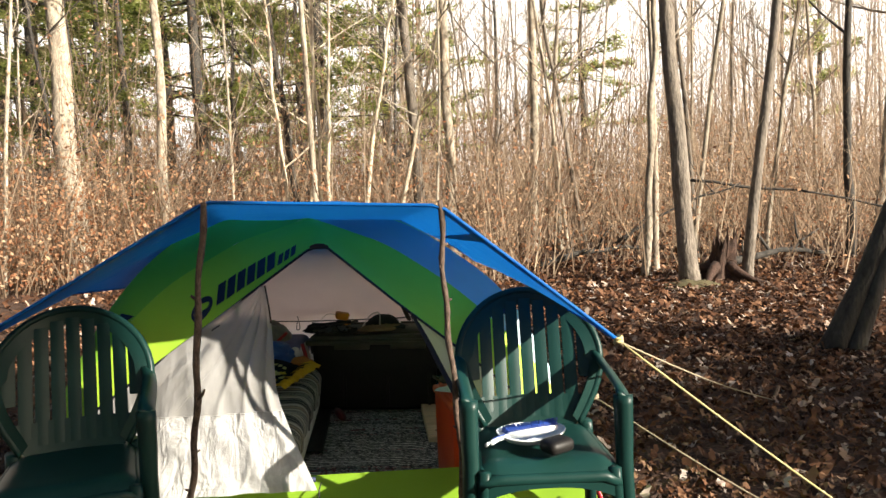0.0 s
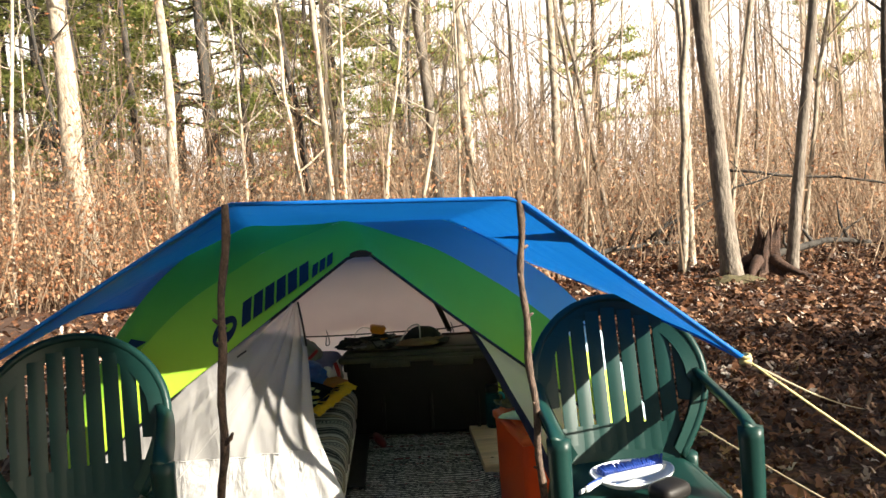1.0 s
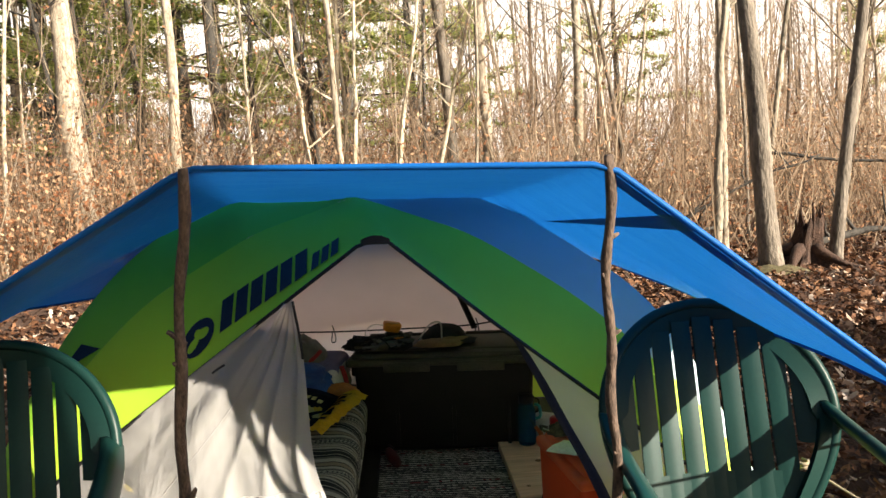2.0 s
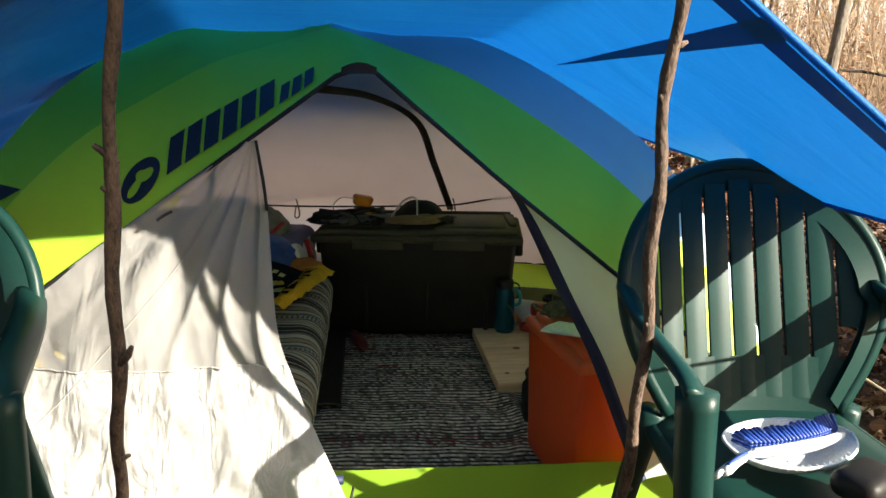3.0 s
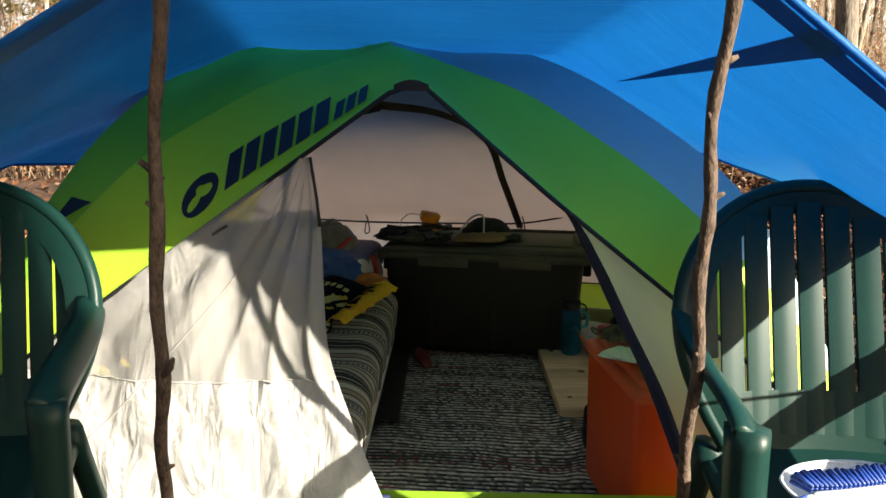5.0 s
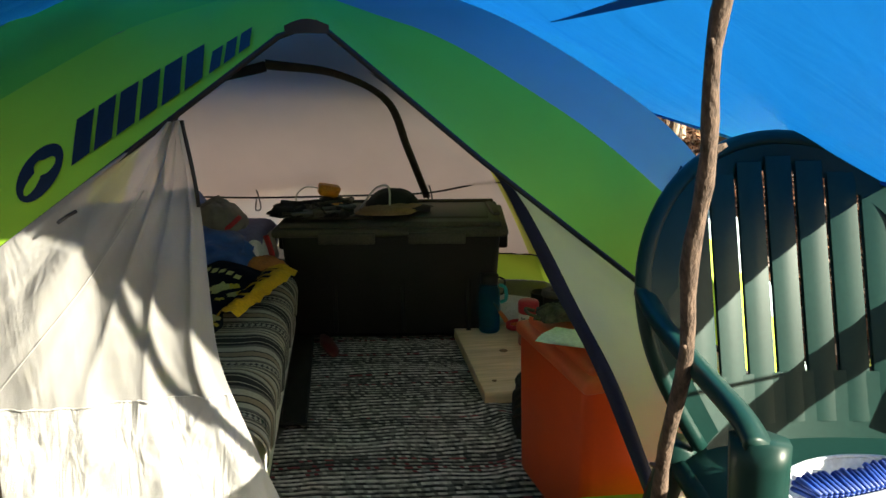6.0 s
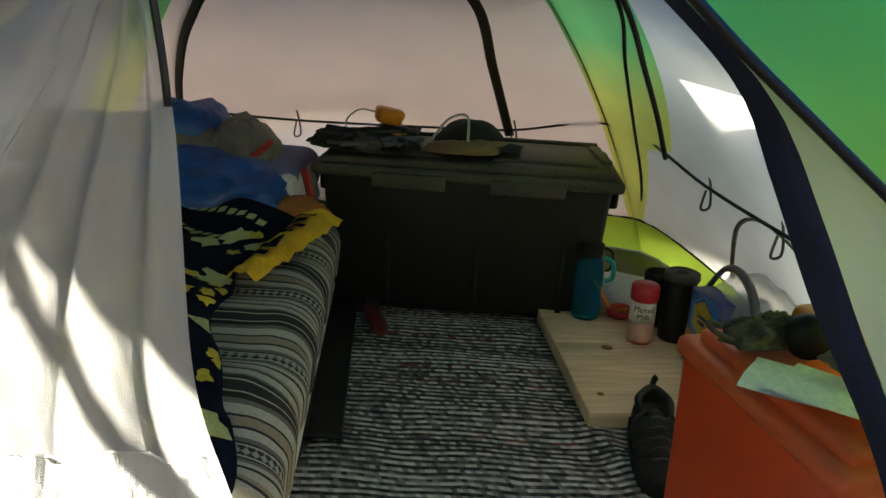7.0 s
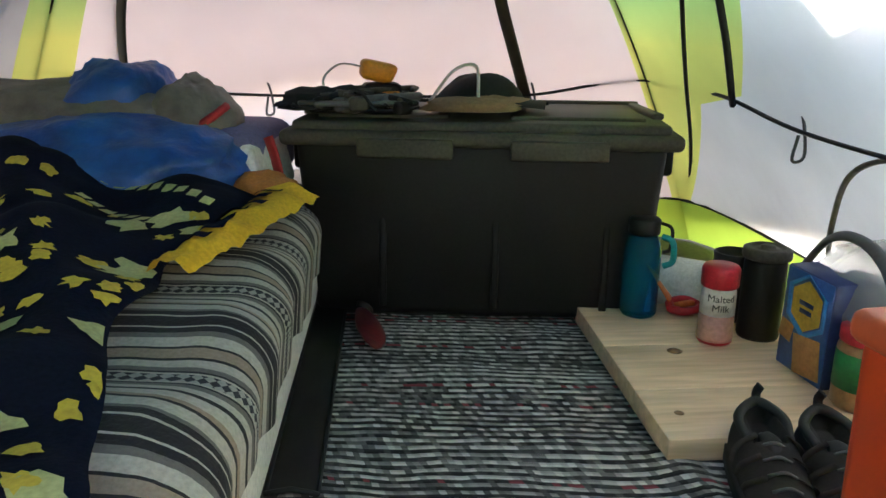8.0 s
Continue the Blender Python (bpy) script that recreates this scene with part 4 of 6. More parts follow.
def brush():
    rng = random.Random(9)
    sv, sf, lv, lf = [], [], [], []
    for k in range(10500):
        y = 10.2 + 26 * rng.random() ** 1.5
        x = rng.uniform(-0.78, 0.80) * (y + 1)
        if y < 12.2 and x > 1.2 and rng.random() < 0.8:
            continue
        if y < 12.6 and -3.4 < x < 0.2 and rng.random() < 0.75:
            continue
        z0 = ground_height(x, y) - 0.02
        h = rng.uniform(0.7, 2.4) * (1 + 0.045 * (y - 10)) * (rng.uniform(1.6, 2.8) if rng.random() < 0.22 else 1.0)
        r = rng.uniform(0.003, 0.009) * (1 + 0.04 * (y - 10))
        lx, ly = rng.gauss(0, 0.36), rng.gauss(0, 0.2)
        bx = rng.gauss(0, 0.12)
        prev = None
        for i in range(4):
            t = i / 3
            c = (x + lx * h * t + bx * math.sin(3 * t), y + ly * h * t, z0 + h * t)
            rr = r * (1 - 0.75 * t)
            n = len(sv)
            sv += [(c[0] - rr, c[1], c[2]), (c[0] + rr, c[1] - rr * 0.3, c[2]), (c[0], c[1] + rr, c[2])]
            if i:
                for j in range(3):
                    sf.append((n - 3 + j, n - 3 + (j + 1) % 3, n + (j + 1) % 3, n + j))
        for b in range(rng.randint(4, 8)):
            t = rng.uniform(0.25, 0.9)
            cx, cz = x + lx * h * t, z0 + h * t
            ex, ez = cx + rng.gauss(0, 0.55) * h * 0.5, cz + rng.uniform(-0.05, 0.4) * h * 0.6
            n = len(sv)
            rr = r * 0.5
            sv += [(cx - rr, y, cz), (cx + rr, y, cz), (ex, y + rng.gauss(0, 0.2), ez)]
            sf.append((n, n + 1, n + 2))
        rust = wob((x, y, 3), 0.25) + (0.35 if x < -0.5 else -0.05)
        for b in range(int(max(0, rng.gauss(7 + 14 * rust, 5)))):
            t = rng.uniform(0.1, 1.0)
            s = rng.uniform(0.016, 0.038) * (1 + 0.03 * (y - 10))
            cx, cy, cz = x + lx * h * t + rng.gauss(0, 0.2), y + rng.gauss(0, 0.2), z0 + h * t * 0.85
            ax = Vector((rng.gauss(0, 1), rng.gauss(0, 1), rng.gauss(0, 1))).normalized() * s
            bx2 = ax.orthogonal().normalized() * s * 0.55
            n = len(lv)
            c = Vector((cx, cy, cz))
            lv += [c - ax, c + bx2, c + ax, c - bx2]
            lf.append((n, n + 1, n + 2, n + 3))
    for nm, v, f, m, lab in (("brush", sv, sf, STEMS, "thicket of thin bare tan stems"), ("dead_leaves", lv, lf, DEAD, "rust-brown dead leaves clinging to the thicket")):
        me = bpy.data.meshes.new(nm)
        me.from_pydata(v, [], f)
        me.materials.append(m)
        tagged(new(nm, me), lab, "undergrowth", kind="stuff")


brush()


def far_woods():
    """Slender trunks with their twigs, packed into a haze of wood far behind the tent."""
    rng = random.Random(31)
    verts, faces = [], []
    def limb(a, b, ra, rb):
        n = len(verts)
        for c, r in ((a, ra), (b, rb)):
            verts.extend(((c[0] - r, c[1], c[2]), (c[0] + r, c[1] - 0.5 * r, c[2]), (c[0], c[1] + r, c[2])))
        for j in range(3):
            faces.append((n + j, n + (j + 1) % 3, n + 3 + (j + 1) % 3, n + 3 + j))
    for _ in range(400):
        y = 17 + 30 * rng.random() ** 0.9
        k = rng.uniform(-0.72, 0.76)
        if (0.02 < k < 0.24 and rng.random() < 0.62) or (k < -0.1 and rng.random() < 0.7):
            continue
        x, z = k * y, ground_height(k * y, y) - 0.05
        h, r = rng.uniform(6, 14), rng.uniform(0.025, 0.075)
        lx, ly = rng.gauss(0, 0.05) * h, rng.gauss(0, 0.04) * h
        bow = rng.gauss(0, 0.15)
        pts = [(x + lx * t + bow * math.sin(3.1 * t), y + ly * t, z + h * t) for t in (0, 0.25, 0.5, 0.75, 1.0)]
        for i in range(4):
            limb(pts[i], pts[i + 1], r * (1 - 0.2 * i), r * (0.8 - 0.2 * i))
        for _ in range(26):
            t = rng.uniform(0.12, 0.98)
            i = min(3, int(t * 4))
            w = t * 4 - i
            p = tuple(pts[i][q] * (1 - w) + pts[i + 1][q] * w for q in range(3))
            reach = rng.uniform(0.3, 1.5) * (1.15 - 0.6 * t)
            e = (p[0] + rng.gauss(0, 0.8) * reach, p[1] + rng.gauss(0, 0.5) * reach, p[2] + rng.uniform(0.15, 0.9) * reach)
            limb(p, e, r * 0.24, r * 0.10)
            for _ in range(2):
                e2 = (e[0] + rng.gauss(0, 0.35), e[1] + rng.gauss(0, 0.3), e[2] + rng.uniform(0.0, 0.5))
                m = tuple(p[q] * 0.45 + e[q] * 0.55 for q in range(3))
                limb(m, e2, r * 0.12, r * 0.06)
    me = bpy.data.meshes.new("far_woods")
    me.from_pydata(verts, [], faces)
    me.materials.append(FAR_WOOD)
    tagged(new("far_woods", me), "hazy pinkish brown wood of slender bare trees far off", "woods", kind="stuff")


FAR_WOOD = island_mat("far_bare_wood", [(0.0, (0.18, 0.13, 0.10)), (0.5, (0.42, 0.33, 0.25)), (1.0, (0.66, 0.55, 0.43))], 0.9)
far_woods()


# rotten stump and fallen branches beside the thick tree
ROT = mat("rotten_wood", (0.075, 0.036, 0.022), (0.018, 0.011, 0.008), 0.9, 14, 60, 0.9, 0.03)
MOSS = mat("moss_and_dry_grass", (0.12, 0.10, 0.045), (0.06, 0.05, 0.02), 0.95, 12, 60, 0.8, 0.02)
stump = thing("rotten_stump", "dark broken stump with splintered top", "stump", (3.05, 9.9, ground_height(3.05, 9.9)))
bm = bmesh.new()
rng = random.Random(6)
jag = [0.34 + 0.30 * rng.random() ** 1.5 for _ in range(26)]


def stump_wall(u, v):
    """Bark shell with a broken rim, fluted towards the roots."""
    i = round(u * 26) % 26
    a = 2 * math.pi * u
    r = (0.13 + 0.12 * (1 - v) ** 2.5) * (1 + 0.22 * math.sin(5 * a) * (1 - 0.6 * v) + 0.12 * wob((math.cos(a) * 2, math.sin(a) * 2, v * 3), 2))
    return Vector((0.20 + r * math.cos(a) + 0.05 * v, r * math.sin(a), -0.02 + jag[i] * v))


sheet(bm, stump_wall, 26, 9)
cap = [bm.verts.new((0.24 + 0.09 * math.cos(a), 0.09 * math.sin(a), 0.30)) for a in (2 * math.pi * i / 12 for i in range(12))]
bm.faces.new(cap)
part("trunk", bm, ROT, stump, smooth=False)
for i in range(6):
    a = 1.05 * i + 0.3
    bm = bmesh.new()
    p0 = Vector((0.24 + 0.11 * math.cos(a), 0.11 * math.sin(a), 0.30))
    h = rng.uniform(0.12, 0.42)
    tube(bm, [p0, p0 + Vector((0.02, 0, h * 0.5)), p0 + Vector((rng.uniform(-0.03, 0.06), rng.uniform(-0.03, 0.03), h))], [0.035, 0.022, 0.003], 5, flat=0.5)
    part("splinter", bm, ROT, stump, smooth=False)
for a, reach in ((2.9, 0.62), (3.9, 0.5), (5.2, 0.45), (0.4, 0.4)):
    bm = bmesh.new()
    pts = [Vector((0.20 + q * reach * math.cos(a + 0.3 * q) + 0.12 * math.cos(a), q * reach * math.sin(a + 0.3 * q) + 0.12 * math.sin(a), 0.17 * (1 - q) ** 1.6 + 0.01 + 0.02 * rng.random())) for q in (0, 0.2, 0.45, 0.7, 1.0)]
    tube(bm, pts, [0.075, 0.062, 0.045, 0.03, 0.010], 7)
    part("root", bm, ROT, stump)
bm = bmesh.new()
def mound(u, v):
    a, r = 2 * math.pi * u, v
    x, y = 2.78 + 0.42 * r * math.cos(a), 9.45 + 0.30 * r * math.sin(a)
    return Vector((x, y, ground_height(x, y) - 0.01 + 0.09 * (1 - r * r) + 0.02 * wob((x * 4, y * 4, 0), 2)))
sheet(bm, mound, 24, 8)
ob = part("mossy_mound", bm, MOSS)
tagged(ob, "mound of moss and dry grass round a tree foot", "moss", kind="stuff")


def fallen(a, b, r, label, seed):
    rng = random.Random(seed)
    ob = thing("fallen_branch", label, "branch", (a[0], a[1], 0), group="fallen branches")
    pts = [lerp(a, b, i / 10) + Vector((0, 0, 0.10 * math.sin(math.pi * i / 10) + rng.uniform(-0.02, 0.02))) for i in range(11)]
    bm = bmesh.new()
    tube(bm, pts, [r * (1 - 0.06 * i) for i in range(11)], 7)
    world_part("limb", bm, DARK_BARK, ob)
    for k in (3, 5, 7, 8):
        bm = bmesh.new()
        d = Vector((rng.uniform(-0.6, 0.6), rng.uniform(-0.3, 0.3), rng.uniform(0.2, 0.7)))
        tube(bm, [pts[k], pts[k] + d * 0.4, pts[k] + d * 0.9 + Vector((0.1, 0, 0))], [r * 0.45, r * 0.3, r * 0.1], 5)
        world_part("twig", bm, DARK_BARK, ob)


fallen((2.2, 11.2, 0.35), (3.9, 11.0, 1.15), 0.024, "dark fallen branch hung up in saplings", 1)
fallen((3.3, 11.3, 1.2), (6.6, 10.6, 0.55), 0.022, "long dark branch sagging between trees", 2)
fallen((1.2, 11.6, 0.05), (3.0, 11.9, 0.25), 0.05, "dark rotten branch on the ground", 3)
fallen((3.4, 10.6, 0.08), (5.0, 10.9, 0.2), 0.06, "dark rotten log on the ground", 4)

# ---- garden chairs ----
def garden_chair(at, turn, label):
    ob = thing("garden_chair", label, "chair", at, turn, group="garden chairs")

    def back(x, z):
        """The dished, raked backrest."""
        return Vector((x, 0.11 + 0.15 * (z - 0.43) / 0.45 - 0.055 * (x / 0.25) ** 2, z))

    def half(z):
        if z > 0.66:
            return 0.252 * math.sqrt(max(0.0, 1 - ((z - 0.66) / 0.222) ** 2))
        return 0.165 + 0.087 * math.sin(math.pi / 2 * (z - 0.43) / 0.23)

    rim = [back(-half(z), z) for z in (0.43 + 0.225 * i / 12 for i in range(12))]
    rim += [back(-0.252 * math.cos(a), 0.66 + 0.222 * math.sin(a)) for a in (math.pi * i / 30 for i in range(31))]
    rim += [back(half(z), z) for z in (0.655 - 0.225 * i / 12 for i in range(1, 13))]
    bm = bmesh.new()
    n = len(rim)
    inner_rim = [p + (Vector((0, p.y, 0.63)) - p).normalized() * (0.052 if 12 < i < n - 12 else 0.036) for i, p in enumerate(rim)]
    for d in (0.0, 0.016):
        for i in range(n - 1):
            q = [v + Vector((0, d, 0)) for v in (rim[i], rim[i + 1], inner_rim[i + 1], inner_rim[i])]
            bm.faces.new([bm.verts.new(v) for v in q])
    bmesh.ops.remove_doubles(bm, verts=bm.verts, dist=0.0005)
    part("back_rim", bm, CHAIR_GREEN, ob)
    bm = bmesh.new()
    tube(bm, [p + Vector((0, 0.008, 0)) for p in rim], 0.013, 8)
    part("back_edge", bm, CHAIR_GREEN, ob)
    for i in range(9):
        xm = 0.0497 * (i - 4)
        xo = abs(xm) + 0.021
        top = 0.66 + 0.222 * math.sqrt(1 - (min(xo, 0.25) / 0.252) ** 2) - 0.028
        low = min(z for z in (0.45 + 0.005 * j for j in range(50)) if half(z) - 0.02 >= xo or z > 0.64)
        bm = bmesh.new()
        for d in (0.0, 0.009):
            sheet(bm, lambda u, v, d=d: back(xm + 0.0425 * (u - 0.5), low + (top - low) * v) + Vector((0, d + 0.005 - 0.003 * math.sin(math.pi * u), 0)), 3, 10)
        part("slat", bm, CHAIR_GREEN, ob)
    bm = bmesh.new()
    sheet(bm, lambda u, v: back((u * 2 - 1) * (half(0.43 + 0.10 * v) - 0.01), 0.425 + 0.10 * v) + Vector((0, 0.004, 0)), 12, 3)
    part("back_panel", bm, CHAIR_GREEN, ob)
    bm = bmesh.new()
    def seat(u, v):
        w = (0.205 - 0.02 * v) * (u * 2 - 1)
        y = -0.27 + 0.41 * v
        drop = 0.035 * max(0.0, 1 - v * 6) ** 2 + 0.02 * max(0.0, abs(u * 2 - 1) - 0.85) / 0.15
        return Vector((w, y, 0.428 - 0.014 * math.sin(math.pi * v) * (1 - (u * 2 - 1) ** 2) - drop))
    sheet(bm, seat, 16, 16)
    part("seat", bm, CHAIR_GREEN, ob)
    bm = bmesh.new()
    rimpts = [seat(0, 1 - i / 10) for i in range(11)] + [seat(i / 12, 0) for i in range(1, 13)] + [seat(1, i / 10) for i in range(1, 11)]
    tube(bm, [p + Vector((0, 0, -0.018)) for p in rimpts], 0.02, 6)
    part("seat_rim", bm, CHAIR_GREEN, ob)
    bm = bmesh.new()
    for d in (0.0, 0.006):
        sheet(bm, lambda u, v, d=d: Vector(((u * 2 - 1) * 0.212, -0.283 + 0.010 * (u * 2 - 1) ** 2 + d, 0.385 - (0.035 + 0.045 * abs(u * 2 - 1) ** 2.5) * v)), 14, 3)
    part("apron", bm, CHAIR_GREEN, ob)
    for s in (-1, 1):
        bm = bmesh.new()
        pts = spline([back(s * 0.243, 0.655) + Vector((0, 0.01, 0)), (s * 0.248, 0.06, 0.640), (s * 0.248, -0.05, 0.630), (s * 0.244, -0.18, 0.618), (s * 0.242, -0.225, 0.60)], 6)
        tube(bm, pts, 0.032, 8, flat=0.45)
        part("armrest", bm, CHAIR_GREEN, ob)
        bm = bmesh.new()
        tube(bm, spline([(s * 0.241, -0.215, 0.612), (s * 0.241, -0.225, 0.50), (s * 0.240, -0.235, 0.38), (s * 0.250, -0.25, 0.18), (s * 0.260, -0.265, 0.0)], 4), [0.034 - 0.0006 * i for i in range(17)], 8, flat=0.8)
        part("front_leg", bm, CHAIR_GREEN, ob)
        bm = bmesh.new()
        tube(bm, spline([(s * 0.20, -0.26, 0.40), (s * 0.213, -0.262, 0.2), (s * 0.225, -0.268, 0.0)], 4), [0.024 - 0.0006 * i for i in range(9)], 6, flat=0.7)
        part("front_brace", bm, CHAIR_GREEN, ob)
        bm = bmesh.new()
        tube(bm, spline([(s * 0.19, 0.11, 0.43), (s * 0.215, 0.17, 0.22), (s * 0.235, 0.225, 0.0)], 4), [0.028 - 0.0008 * i for i in range(9)], 8, flat=0.8)
        part("back_leg", bm, CHAIR_GREEN, ob)
    return ob


garden_chair((0.235, 3.157, -0.008), 2.1, "dark green plastic armchair with a dustpan on its seat")
garden_chair((-1.294, 3.04, -0.008), 20, "dark green plastic armchair standing empty beside the tent")


def dustpan():
    ob = thing("dustpan", "white oval plastic dustpan with ribbed lip on a chair seat", "dustpan", (0.205, 3.05, 0.42), 10)
    ob.scale = (0.9, 0.74, 0.85)
    bm = bmesh.new()
    for lift in (0.0, 0.004):
        def bowl(u, v, lift=lift):
            a = 2 * math.pi * u
            return Vector((0.125 * math.cos(a) * (0.03 + 0.97 * v), 0.095 * math.sin(a) * (0.03 + 0.97 * v), lift + 0.006 + 0.048 * v ** 3 - 0.018 * max(0.0, -math.sin(a)) * v ** 3))
        sheet(bm, bowl, 40, 10)
    part("pan", bm, WHITE_PLASTIC, ob)
    bm = bmesh.new()
    tube(bm, [bowl(i / 40, 1.0) for i in range(41)], 0.0035, 6)
    part("rim", bm, WHITE_PLASTIC, ob)
    for i in range(14):
        bm = bmesh.new()
        p = bowl(0.62 + 0.26 * i / 13, 0.93)
        block(bm, p + Vector((0, 0, 0.004)), (0.003, 0.014, 0.008), 0.001)
        part("rib", bm, WHITE_PLASTIC, ob)
    bm = bmesh.new()
    tube(bm, spline([(-0.11, -0.03, 0.042), (-0.15, -0.055, 0.040), (-0.18, -0.075, 0.034)], 5), 0.013, 8, flat=0.5)
    part("handle", bm, WHITE_PLASTIC, ob)
    return ob


def hand_brush():
    ob = thing("hand_brush", "white hand brush with long blue bristles lying in the dustpan", "brush", (0.205, 3.05, 0.460), 10)
    ob.scale = (0.85, 0.72, 0.8)
    head = spline([(-0.095, -0.028, 0.002), (-0.04, -0.045, 0.010), (0.03, -0.04, 0.014), (0.10, -0.01, 0.012)], 8)
    bm = bmesh.new()
    tube(bm, head, [0.012 + 0.013 * math.sin(math.pi * (0.12 + 0.8 * i / len(head))) for i in range(len(head))], 8, flat=0.5)
    part("brush_head", bm, WHITE_PLASTIC, ob)
    bm = bmesh.new()
    block(bm, (-0.005, -0.052, 0.020), (0.06, 0.012, 0.010), 0.004, 2)
    part("label_plate", bm, SHEET_PLAIN, ob)
    bm = bmesh.new()
    tube(bm, spline([(-0.09, -0.028, 0.002), (-0.14, -0.055, -0.002), (-0.175, -0.078, -0.008)], 5), [0.014, 0.013, 0.012, 0.012, 0.012, 0.013, 0.014, 0.015, 0.016, 0.015, 0.012], 8, flat=0.7)
    part("brush_handle", bm, WHITE_PLASTIC, ob)
    bm = bmesh.new()
    tube(bm, spline([(-0.115, -0.041, 0.008), (-0.145, -0.058, 0.006), (-0.168, -0.073, 0.002)], 4), 0.0085, 8, flat=0.6)
    part("grip", bm, BLUE_BRISTLE, ob, "blue rubber grip")
    rng = random.Random(3)
    bm = bmesh.new()
    for i in range(26):
        for j in range(3):
            p = along(head, 0.02 + 0.96 * i / 25) + Vector((0, 0.008, 0.004 + 0.006 * j))
            lean = -0.012 + 0.03 * i / 25
            tube(bm, [p, p + Vector((lean + rng.uniform(-0.004, 0.004), 0.052 + rng.uniform(-0.006, 0.006), 0.004 * j - 0.002))], [0.0035, 0.005], 5)
    tagged(part("bristles", bm, BLUE_BRISTLE, ob, "dense blue bristles"), kind="stuff")


SHEET_PLAIN = mat("glossy_white_label", (0.80, 0.80, 0.80), (0.74, 0.74, 0.74), 0.3, 12, 150, 0.02, 0.001)
dustpan()
hand_brush()
bm = bmesh.new()
block(bm, (0, 0, 0.022), (0.10, 0.075, 0.045), 0.02, 15, 3)
pouch = part("black_pouch", bm, TOTE_BLACK)
pouch.matrix_world = pose(0.275, 2.945, 0.43, 0, 0, 20)
tagged(pouch, "small black pouch on the chair seat", "pouch")

# ---- inside the tent: floor ----
RUG, n, l = nodes_of("woven_rug")
p = n["Principled BSDF"]
tc = n.new("ShaderNodeTexCoord")
warp = noise_node(n, l, 7, 3)
add = n.new("ShaderNodeVectorMath")
add.operation = "MULTIPLY_ADD"
add.inputs[1].default_value = (0.012, 0.030, 0)
l.new(warp.outputs["Color"], add.inputs[0])
l.new(tc.outputs["Object"], add.inputs[2])
sx = n.new("ShaderNodeSeparateXYZ")
l.new(add.outputs[0], sx.inputs[0])


def calc(op, a, b=0.0, c=0.0):
    m = n.new("ShaderNodeMath")
    m.operation = op
    for i, v in enumerate((a, b, c)):
        if isinstance(v, (int, float)):
            m.inputs[i].default_value = v
        else:
            l.new(v, m.inputs[i])
    return m.outputs[0]


rows = calc("MULTIPLY", sx.outputs[1], 104.0)
row = calc("FLOOR", rows)
cell = calc("ADD", calc("MULTIPLY_ADD", sx.outputs[0], 95.0, calc("MULTIPLY", row, 13.47)), calc("MULTIPLY", calc("FRACT", rows), 0.35))
cv = n.new("ShaderNodeCombineXYZ")
l.new(calc("FLOOR", cell), cv.inputs[0])
l.new(calc("MULTIPLY", row, 5.1), cv.inputs[1])
dash = n.new("ShaderNodeTexWhiteNoise")
dash.noise_dimensions = "2D"
l.new(cv.outputs[0], dash.inputs[0])
wn1 = n.new("ShaderNodeMapRange")
wn1.inputs[1].default_value, wn1.inputs[2].default_value = 0.0, 1.0
l.new(dash.outputs[0], wn1.inputs[0])
wn2 = n.new("ShaderNodeTexWhiteNoise")
wn2.noise_dimensions = "1D"
l.new(row, wn2.inputs[1])
wide = noise_node(n, l, 1.0, 2, (0.3, 11, 1))
odd = calc("MODULO", calc("ABSOLUTE", row), 2.0)
light_row = calc("MULTIPLY", odd, calc("MULTIPLY_ADD", wn1.outputs[0], 0.44, 0.34))
dark_row = calc("MULTIPLY", calc("SUBTRACT", 1.0, odd), calc("MULTIPLY", wn1.outputs[0], 0.34))
lum = calc("ADD", calc("ADD", light_row, dark_row), calc("ADD", calc("MULTIPLY", wn2.outputs[0], 0.14), calc("MULTIPLY_ADD", wide.outputs[0], 0.7, -0.32)))
yarn = ramp(n, l, lum, [(0.20, (0.013, 0.012, 0.013)), (0.40, (0.085, 0.078, 0.076)), (0.58, (0.30, 0.275, 0.26)), (0.82, (0.66, 0.61, 0.57))])
redrow = calc("GREATER_THAN", wn2.outputs[0], 0.93)
redcell = calc("GREATER_THAN", wn1.outputs[0], 0.7)
rm = calc("MULTIPLY", redrow, redcell)
l.new(mixed(n, l, rm, yarn.outputs[0], (0.22, 0.04, 0.05)), p.inputs["Base Color"])
p.inputs["Roughness"].default_value = 0.95
knit = calc("ADD", calc("PINGPONG", rows, 0.5), calc("MULTIPLY", wn1.outputs[0], 0.5))
bumped(n, l, knit, p, 0.8, 0.006)


def rug():
    bm = bmesh.new()
    def f(u, v):
        x, y = -0.735 + 1.02 * u, 3.47 + 1.36 * v
        ridge = 0.018 * math.exp(-((x + 0.14 + 0.04 * math.sin(y * 9)) / 0.035) ** 2) * max(0.0, 1 - ((y - 4.05) / 0.25) ** 2)
        ripple = 0.006 * math.sin(y * 30 + x * 4) * max(0.0, math.sin(x * 3 + 2.2)) + 0.006 * wob((x, y, 0), 6)
        return Vector((x + 0.008 * math.sin(y * 23) * (1 if u in (0, 1) else 0), y, 0.020 + max(0, ridge) + ripple * 0.6))
    sheet(bm, f, 60, 80)
    ob = part("rug", bm, RUG)
    tagged(ob, "black and white woven rug lying wrinkled on the floor", "rug")


